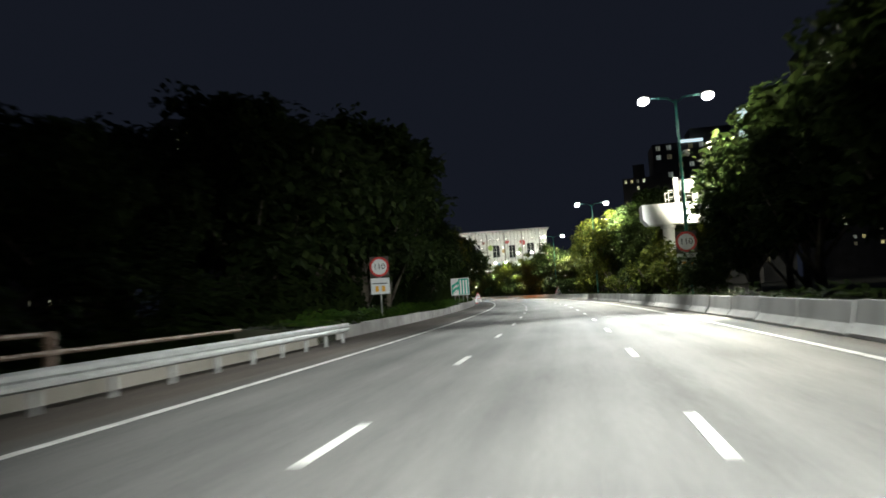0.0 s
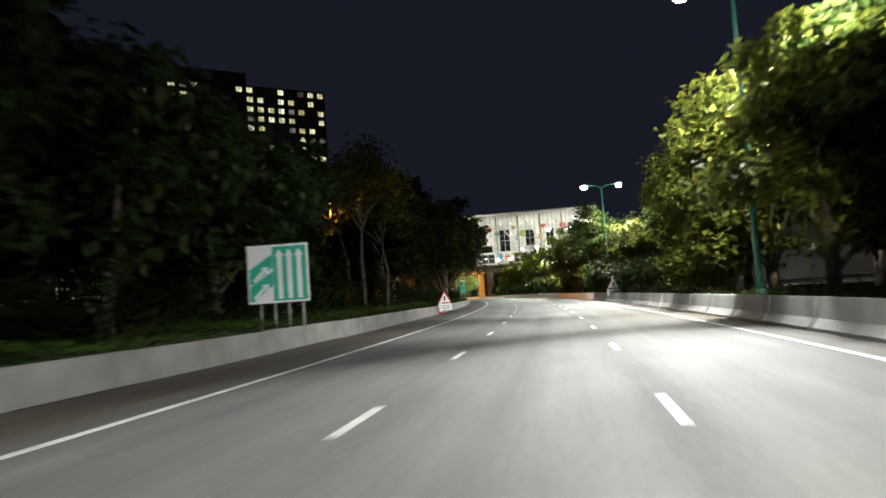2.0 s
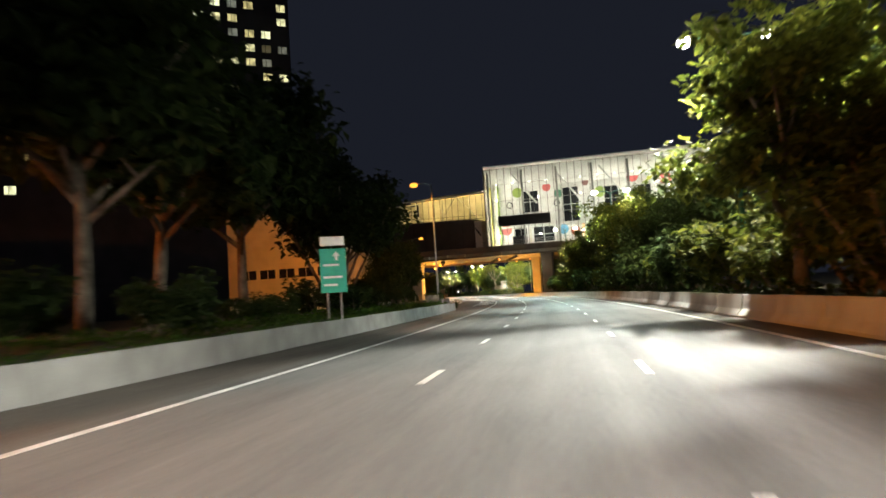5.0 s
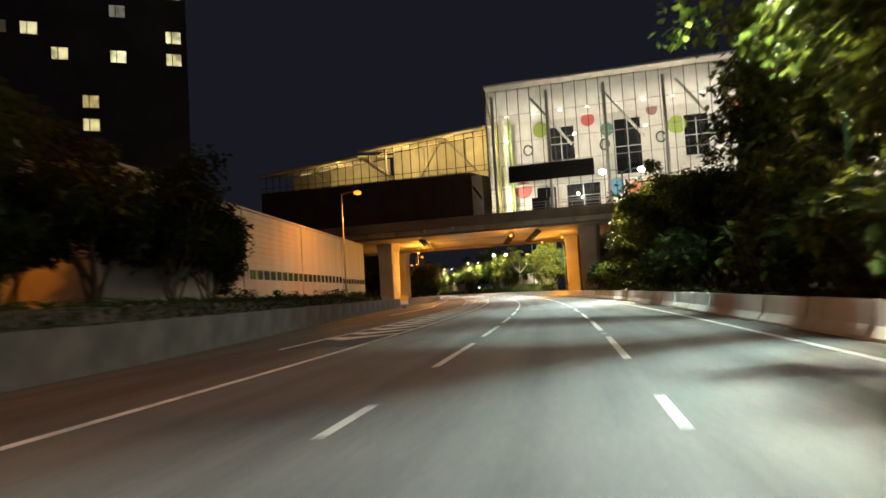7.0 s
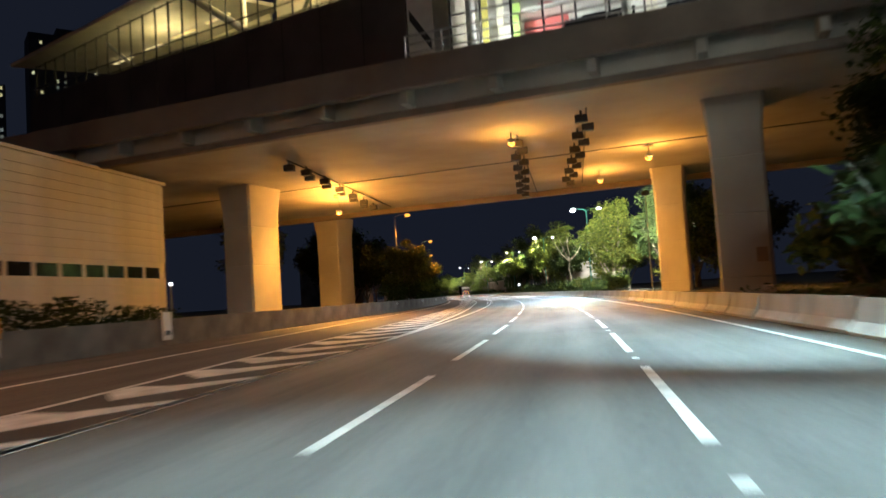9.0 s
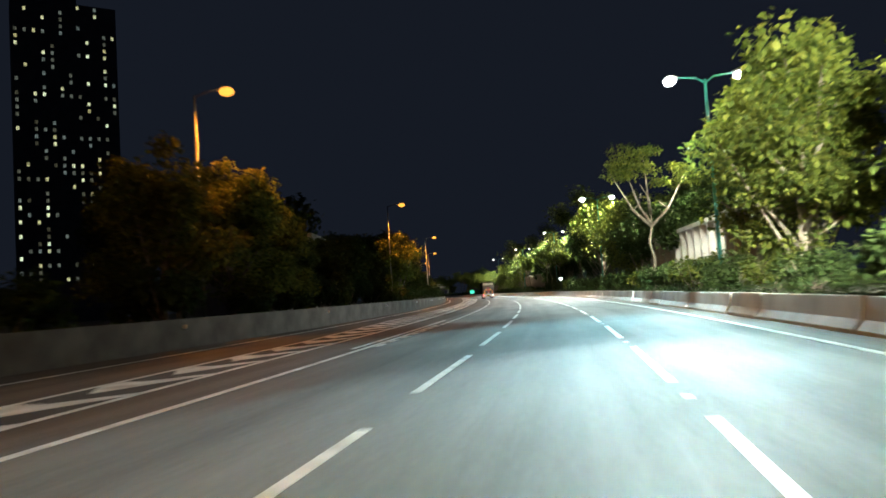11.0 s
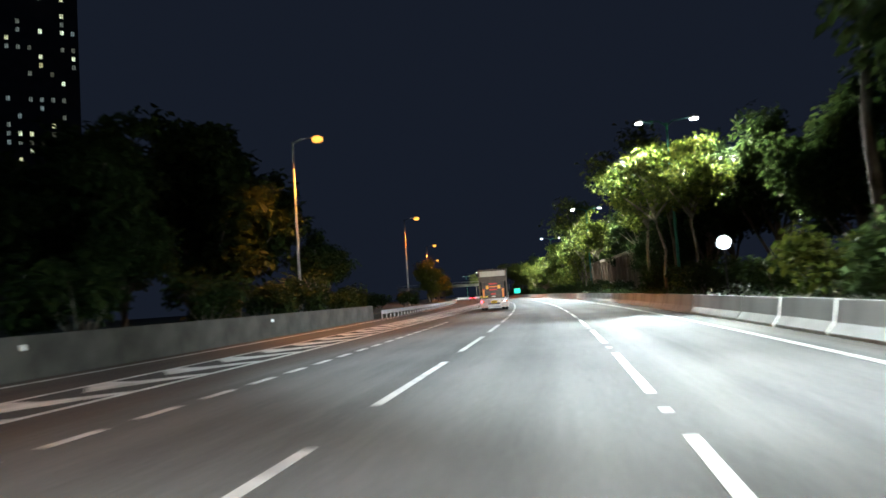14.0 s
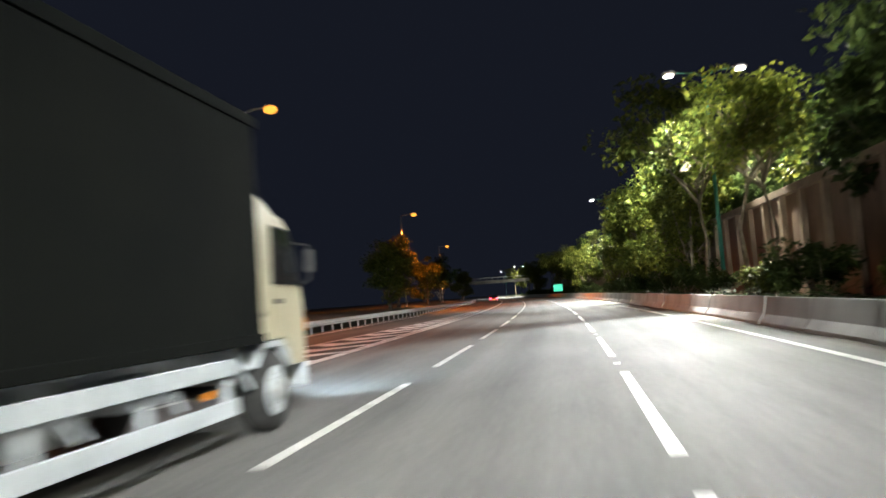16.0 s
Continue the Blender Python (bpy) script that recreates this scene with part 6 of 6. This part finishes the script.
def box_truck(m):
    t = thing("box_truck", m, "grey-green box truck, its box painted dark for shade, with a folded tail lift", "truck")
    b = bmesh.new()
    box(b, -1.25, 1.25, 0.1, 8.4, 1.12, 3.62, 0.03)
    body = part("box_body", b, M_BOX, t, "grey-green cargo box, painted near black for shade")
    for x in (-1.24, 1.24):
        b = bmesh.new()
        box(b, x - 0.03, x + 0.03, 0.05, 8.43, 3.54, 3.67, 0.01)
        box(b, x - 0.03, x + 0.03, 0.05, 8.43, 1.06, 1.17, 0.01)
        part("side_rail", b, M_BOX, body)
    b = bmesh.new()
    for x in (-1.2, 1.2):
        box(b, x - 0.06, x + 0.06, 0.02, 0.1, 1.05, 3.66, 0.01)
    box(b, -1.14, 1.14, 0.02, 0.1, 3.56, 3.66, 0.01)
    part("rear_frame", b, M_LIFT, t)
    b = bmesh.new()
    box(b, -1.14, 1.14, 0.04, 0.095, 3.02, 3.5, 0.01)
    part("upper_rear_panel", b, M_BOXREAR, t, "pale upper rear panel")
    b = bmesh.new()
    box(b, -1.14, 1.14, 0.0, 0.095, 2.55, 3.0, 0.01)
    part("rear_door_panel", b, M_LIFT, t)
    b = bmesh.new()
    box(b, -1.0, 1.0, -0.09, 0.0, 1.05, 2.54, 0.015)
    lift = part("tail_lift", b, M_LIFT, t, "dark folded tail lift platform")
    b = bmesh.new()
    for x in (-0.72, 0.72):
        box(b, x - 0.03, x + 0.03, -0.12, -0.09, 1.1, 2.5)
    for z in (1.45, 1.85, 2.35):
        box(b, -0.95, 0.95, -0.11, -0.09, z - 0.02, z + 0.02)
    part("stiffener", b, M_DARK, lift)
    for z, w in ((2.36, 0.36), (2.1, 0.36), (1.84, 0.34), (1.46, 0.2)):
        b = bmesh.new()
        box(b, -w, w, -0.145, -0.122, z - 0.06, z + 0.06, 0.004)
        part("reflector_bar", b, M_RED, lift, "red reflective strip")
    b = bmesh.new()
    box(b, -0.34, 0.34, -0.149, -0.146, 2.08, 2.13)
    part("reflector_edge", b, M_AMBERPAINT, lift)
    for x in (-0.52, 0.52):
        b = bmesh.new()
        box(b, x - 0.12, x + 0.12, -0.145, -0.122, 1.9, 2.22, 0.004)
        part("foot_plate", b, M_AMBERPAINT, lift, "orange foot plate")
    for x in (-0.86, 0.86):
        b = bmesh.new()
        box(b, x - 0.09, x + 0.09, -0.13, -0.118, 1.16, 1.9)
        strip = part("chevron_strip", b, M_AMBERPAINT, lift, "red and yellow chevron board")
        sg = 1 if x > 0 else -1
        for k in range(4):
            z = 1.2 + 0.19 * k
            b = bmesh.new()
            prism(b, [(x - 0.088, z + (0.09 if sg > 0 else 0)), (x + 0.088, z + (0 if sg > 0 else 0.09)), (x + 0.088, z + (0 if sg > 0 else 0.09) + 0.085), (x - 0.088, z + (0.09 if sg > 0 else 0) + 0.085)], "y", -0.138, -0.131)
            part("stripe", b, M_RED, strip)
    b = bmesh.new()
    box(b, -0.18, 0.18, -0.13, -0.122, 1.2, 1.27)
    part("text_bar", b, M_SIGNWHITE, lift)
    for x in (-0.62, -1.08):
        b = bmesh.new()
        box(b, x - 0.09, x + 0.09, -0.14, -0.122, 1.2, 1.3)
        part("small_plate", b, M_YELLOW, lift)
    b = bmesh.new()
    for x in (-0.42, 0.42):
        box(b, x - 0.05, x + 0.05, 0.1, 13.0 - 3.6, 0.72, 1.02)
    part("chassis_rail", b, M_CHASSIS, t, "pale chassis rails")
    b = bmesh.new()
    box(b, -0.95, 0.95, -0.12, 0.02, 0.9, 1.03, 0.015)
    part("lift_beam", b, M_CHASSIS, t)
    b = bmesh.new()
    box(b, -1.05, 1.05, -0.24, -0.12, 0.42, 0.54, 0.02)
    bump_ = part("rear_bumper", b, M_CHASSIS, t, "pale steel underrun bumper")
    b = bmesh.new()
    for x in (-0.6, 0.6):
        prism(b, [(-0.18, 0.46), (0.02, 0.95), (0.14, 0.95), (-0.05, 0.46)], "x", x - 0.05, x + 0.05)
    part("bumper_arm", b, M_CHASSIS, bump_)
    for x in (-1.02, 1.02):
        b = bmesh.new()
        box(b, x - 0.2, x + 0.2, -0.16, 0.05, 0.6, 0.95, 0.03)
        house = part("lamp_box", b, M_CHASSIS, t)
        b = bmesh.new()
        disc(b, (x - 0.06, -0.17, 0.79), 0.085, 0.03, "y", 18, 0.008)
        part("tail_lamp", b, M_TAIL if x < 0 else M_TAILW, house, "glowing tail lamp")
        b = bmesh.new()
        box(b, x + 0.05, x + 0.18, -0.18, -0.155, 0.7, 0.87, 0.01)
        part("indicator", b, M_INDICATOR, house, "amber indicator lens")
    b = bmesh.new()
    box(b, -0.24, 0.24, -0.14, -0.125, 0.64, 0.84, 0.004)
    part("number_plate", b, M_YELLOW, t, "yellow rear number plate")
    b = bmesh.new()
    box(b, -0.18, 0.18, -0.148, -0.142, 0.7, 0.78)
    part("plate_bar", b, M_INK, t)
    b = bmesh.new()
    disc(b, (0.42, -0.1, 0.8), 0.06, 0.04, "y", 14, 0.01)
    part("work_lamp", b, M_SIGNWHITE, t)
    for x in (-0.95, 0.95):
        s_ = 1 if x > 0 else -1
        b = bmesh.new()
        box(b, x - 0.3, x + 0.3, 1.75, 1.78, 0.22, 0.72, 0.006)
        part("mud_flap", b, M_FLAP, t, "pale mud flap")
        wheel(t, x + 0.14 * s_, 2.45, 0.49, 0.26, s_)
        wheel(t, x - 0.16 * s_, 2.45, 0.49, 0.26, s_)
        b = bmesh.new()
        prism(b, [(1.78, 0.72), (1.9, 1.08), (3.05, 1.08), (3.15, 0.75), (3.0, 0.95), (1.98, 0.95)], "x", x - 0.3, x + 0.3)
        part("mudguard", b, M_CHASSIS, t)
        for z in (0.44, 0.86):
            b = bmesh.new()
            box(b, x + 0.2 * s_ - 0.02, x + 0.2 * s_ + 0.02, 3.3, 7.85, z - 0.085, z + 0.085, 0.008)
            part("guard_rail", b, M_CHASSIS, t, "pale side guard rail")
        for y in (3.4, 4.8, 6.2, 7.7):
            b = bmesh.new()
            box(b, x + 0.16 * s_ - 0.03, x + 0.16 * s_ + 0.03, y - 0.04, y + 0.04, 0.48, 1.1)
            prism(b, [(y, 1.08), (y + 0.55, 0.55), (y + 0.63, 0.55), (y + 0.08, 1.08)], "x", x + 0.16 * s_ - 0.02, x + 0.16 * s_ + 0.02)
            part("guard_bracket", b, M_CHASSIS, t)
        wheel(t, x + 0.08 * s_, 8.85, 0.48, 0.28, s_)
    b = bmesh.new()
    disc(b, (0.62, 5.2, 0.72), 0.26, 1.1, "y", 18, 0.03)
    disc(b, (-0.66, 4.6, 0.72), 0.24, 0.9, "y", 18, 0.03)
    part("fuel_tank", b, M_STEEL, t, smooth=True)
    b = bmesh.new()
    box(b, 0.5, 1.0, 1.0, 1.5, 0.55, 1.0, 0.03)
    bat = part("battery_box", b, M_WHITE, t, "white battery box")
    b = bmesh.new()
    box(b, 0.49, 1.012, 0.99, 1.51, 0.79, 0.83, 0.004)
    part("strap", b, M_BLACK, bat, "black strap")
    for k in range(10):
        b = bmesh.new()
        box(b, -1.2, 1.2, 0.35 + 0.8 * k, 0.43 + 0.8 * k, 1.03, 1.115)
        part("floor_bearer", b, M_CHASSIS, t)
    for y, rad in ((6.25, 0.15), (6.75, 0.15), (3.75, 0.17)):
        b = bmesh.new()
        disc(b, (0.74, y, 0.78), rad, 0.46, "x", 16, 0.03)
        part("air_tank", b, M_CHASSIS, t, smooth=True)
    for y in (3.36, 7.1):
        b = bmesh.new()
        box(b, 1.175, 1.2, y, y + 0.12, 0.6, 0.68, 0.006)
        part("side_reflector", b, M_INDICATOR, t, "amber side reflector")
    for x in (-0.42, 0.42):
        b = bmesh.new()
        for y in (2.0, 2.45, 2.9):
            box(b, x - 0.06, x + 0.06, y - 0.25, y + 0.25, 0.58 + 0.02 * abs(y - 2.45), 0.64, 0.01)
        part("leaf_spring", b, M_DARK, t)
    for y, w in ((2.45, 0.1), (8.85, 0.08)):
        b = bmesh.new()
        tube(b, [(-1.0, y, 0.485), (1.0, y, 0.485)], [w, w], 10)
        part("axle", b, M_DARK, t)
    b = bmesh.new()
    disc(b, (0, 5.6, 0.7), 0.14, 5.2, "y", 12)
    part("drive_shaft", b, M_DARK, t)
    # cab
    b = bmesh.new()
    prism(b, [(8.5, 1.08), (8.5, 2.55), (8.6, 2.62), (9.3, 2.58), (9.5, 2.46), (9.62, 2.3), (9.86, 1.72), (9.92, 1.5), (9.94, 0.72), (9.42, 0.72), (9.34, 0.95), (9.12, 1.08)], "x", -1.16, 1.16)
    cab = part("cab", b, M_CAB, t, "beige truck cab")
    for x in (-1.17, 1.17):
        s_ = 1 if x > 0 else -1
        b = bmesh.new()
        prism(b, [(8.92, 1.74), (8.95, 2.44), (9.42, 2.42), (9.56, 2.3), (9.78, 1.74)], "x", x - 0.01, x + 0.012)
        win = part("side_window", b, M_DARKGLASS, cab, "dark side window")
        b = bmesh.new()
        for y0, z0, y1, z1 in ((8.92, 1.72, 8.95, 2.46), (8.95, 2.45, 9.44, 2.43), (9.43, 2.43, 9.58, 2.3), (9.57, 2.3, 9.8, 1.73)):
            tube(b, [(x + 0.008 * s_, y0, z0), (x + 0.008 * s_, y1, z1)], [0.014, 0.014], 6)
        part("window_seal", b, M_BLACK, win)
        b = bmesh.new()
        prism(b, [(8.88, 1.1), (8.88, 1.71), (9.8, 1.71), (9.88, 1.45), (9.88, 0.8), (9.46, 0.8), (9.36, 1.0), (9.16, 1.1)], "x", x - 0.004, x + 0.01)
        dr = part("door", b, M_CAB, cab)
        b = bmesh.new()
        box(b, x + 0.01 * s_ - 0.015, x + 0.01 * s_ + 0.02, 8.95, 9.15, 1.5, 1.56, 0.006)
        part("door_handle", b, M_DARK, dr)
        b = bmesh.new()
        box(b, x - 0.003, x + 0.006, 8.62, 8.66, 1.35, 1.42, 0.002)
        part("fuel_flap", b, M_DARK, cab)
        b = bmesh.new()
        box(b, x - 0.02 if s_ > 0 else x - 0.01, x + 0.01 if s_ > 0 else x + 0.02, 9.86, 9.96, 1.12, 1.3, 0.01)
        part("corner_indicator", b, M_INDICATOR, cab, "amber corner indicator")
        b = bmesh.new()
        tube(b, [(x, 9.62, 2.28), (x + 0.14 * s_, 9.82, 2.26), (x + 0.14 * s_, 9.84, 1.8), (x, 9.8, 1.72)], [0.018] * 4, 6)
        box(b, x + 0.14 * s_ - 0.07, x + 0.14 * s_ + 0.07, 9.83, 9.87, 1.9, 2.2, 0.02)
        part("mirror", b, M_DARK, cab)
        b = bmesh.new()
        prism(b, [(8.34, 0.78), (8.4, 0.98), (8.6, 1.06), (9.12, 1.06), (9.34, 0.9), (9.4, 0.72), (9.33, 0.72), (9.1, 0.99), (8.6, 0.99)], "x", x - 0.22 if s_ > 0 else x, x if s_ > 0 else x + 0.22)
        part("wheel_arch", b, M_CHASSIS, cab)
        b = bmesh.new()
        box(b, x - 0.35 if s_ > 0 else x + 0.05, x - 0.05 if s_ > 0 else x + 0.35, 9.94, 9.98, 0.85, 1.05, 0.01)
        part("headlamp", b, glow("headlamp_glow", (1.0, 0.97, 0.9), 18), cab)
    b = bmesh.new()
    prism(b, [(9.64, 2.28), (9.87, 1.74), (9.885, 1.75), (9.655, 2.29)], "x", -1.05, 1.05)
    part("windscreen", b, M_DARKGLASS, cab)
    b = bmesh.new()
    prism(b, [(8.52, 2.6), (8.56, 2.84), (8.7, 2.84), (9.0, 2.74), (9.4, 2.585), (9.3, 2.57)], "x", -1.08, 1.08)
    part("roof_deflector", b, M_CAB, cab)
    b = bmesh.new()
    box(b, -1.16, 1.16, 9.88, 10.02, 0.4, 0.72, 0.03)
    part("front_bumper", b, M_CHASSIS, cab)
    return t


box_truck(place(TRUCK, -4.33, 0, 0.5))
for x in (-0.85, 0.85):
    light("SPOT", spot(TRUCK + 10.3, -4.33 + x, 0.95), 2500, COOL, spot(TRUCK + 40, -4.33 + x, -0.5), size=0.08, cone=60, blend=0.6)




def saloon(m):
    t = thing("red_car", m, "dark red saloon car with lit tail lamps", "car")
    b = bmesh.new()
    prism(b, [(-2.2, 0.32), (-2.25, 0.6), (-2.2, 0.92), (-1.75, 0.98), (-1.05, 1.4), (0.35, 1.42), (1.2, 0.98), (2.1, 0.85), (2.2, 0.6), (2.15, 0.3)], "x", -0.86, 0.86)
    bmesh.ops.bevel(b, geom=b.edges[:], offset=0.05, segments=2, profile=0.5, affect="EDGES")
    body = part("body", b, M_CARRED, t, smooth=True)
    b = bmesh.new()
    prism(b, [(-1.72, 1.02), (-1.08, 1.38), (-1.1, 1.4), (-1.76, 1.03)], "x", -0.7, 0.7)
    part("rear_window", b, M_DARKGLASS, body)
    for x in (-0.62, 0.62):
        b = bmesh.new()
        box(b, x - 0.2, x + 0.2, -2.28, -2.2, 0.68, 0.84, 0.015)
        part("tail_lamp", b, M_TAIL, body, "glowing red tail lamp")
        for y in (-1.35, 1.35):
            b = bmesh.new()
            disc(b, (0, 0, 0), 0.32, 0.2, "x", 22, 0.03)
            w_ = part("wheel", b, M_BLACK, t, at=Matrix.Translation((0.8 * (1 if x > 0 else -1), y, 0.32)))
            b = bmesh.new()
            disc(b, (0.1 * (1 if x > 0 else -1), 0, 0), 0.2, 0.03, "x", 16)
            part("rim", b, M_STEEL, w_)
    b = bmesh.new()
    box(b, -0.26, 0.26, -2.27, -2.24, 0.5, 0.62)
    part("number_plate", b, M_YELLOW, t)
    b = bmesh.new()
    box(b, -0.84, 0.84, -2.3, -2.2, 0.33, 0.5, 0.03)
    part("bumper", b, M_CARRED, t)
    return t


saloon(place(705, -8, 0, 0.5))

# ---- small things along the walls ----
def verge_board(m):
    t = thing("marker_board", m, "orange and white marker board standing against the wall", "marker board")
    b = bmesh.new()
    box(b, -0.45, 0.45, -0.03, 0.03, 0.98, 1.55, 0.01)
    part("upper_plate", b, M_AMBERPAINT, t, "orange plate")
    b = bmesh.new()
    box(b, -0.42, 0.42, -0.03, 0.03, 0.45, 0.94, 0.01)
    part("lower_plate", b, M_SIGNWHITE, t, "white plate")
    for x in (-0.3, 0.3):
        b = bmesh.new()
        box(b, x - 0.03, x + 0.03, 0.035, 0.075, 0, 1.5)
        part("leg", b, M_GREYPOLE, t)
    b = bmesh.new()
    box(b, -0.3, 0.3, -0.05, 0.03, 0.0, 0.14, 0.02)
    part("sandbag", b, M_BLACK, t)


verge_board(place(333, -16.2, 0, 4))


def stud(m):
    t = thing("wall_reflector", m, "small square white reflector fixed to the wall", "reflector", "wall reflectors")
    b = bmesh.new()
    box(b, -0.06, 0.0, -0.09, 0.09, -0.09, 0.09, 0.01)
    part("body", b, M_DARK, t)
    b = bmesh.new()
    box(b, -0.075, 0.075, -0.012, 0.0, -0.075, 0.075)
    part("lens", b, M_SIGNWHITE, t, at=Matrix.Translation((0.0, -0.092, 0)))
    return t


one = stud(place(392, left_edge(392) + 0.03, 0.85))
for k in range(1, 8):
    copy_thing(one, place(392 + 18 * k, left_edge(392 + 18 * k) + 0.03, 0.85))


def post_light(m):
    t = thing("bollard_light", m, "slim pale bollard with a lit white head", "bollard", "bollards under the bridge")
    b = bmesh.new()
    tube(b, [(0, 0, 0), (0, 0, 3.0)], [0.07, 0.06], 10)
    part("post", b, M_GREYPOLE, t, smooth=True)
    b = bmesh.new()
    bmesh.ops.create_uvsphere(b, u_segments=12, v_segments=8, radius=0.13, matrix=Matrix.Translation((0, 0, 3.12)))
    part("head", b, M_GLOBE, t, smooth=True)
    return t


one = post_light(place(357.5, -27, 0.3))
for s, d in ((360.5, -27.5), (364, -27)):
    copy_thing(one, place(s, d, 0.3))

# invented fixture that carries the fill light on the trees
fill_flood = thing("floodlight", place(385.3, 9.5, 9.7), "added fill floodlight on a slim grey pole beside the bridge", "floodlight")
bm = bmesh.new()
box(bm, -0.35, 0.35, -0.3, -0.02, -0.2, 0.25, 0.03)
part("housing", bm, M_DARK, fill_flood)
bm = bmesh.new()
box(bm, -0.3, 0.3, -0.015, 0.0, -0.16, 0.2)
part("lens", bm, M_LAMPW, fill_flood)
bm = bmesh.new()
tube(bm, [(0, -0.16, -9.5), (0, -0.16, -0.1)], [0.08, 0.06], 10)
part("pole", bm, M_GREYPOLE, fill_flood)
m = place(251.4, -9.9, 0.0, 40, 0.36)
o = copy_thing(bush_kinds[2], m)
o.matrix_basis = m
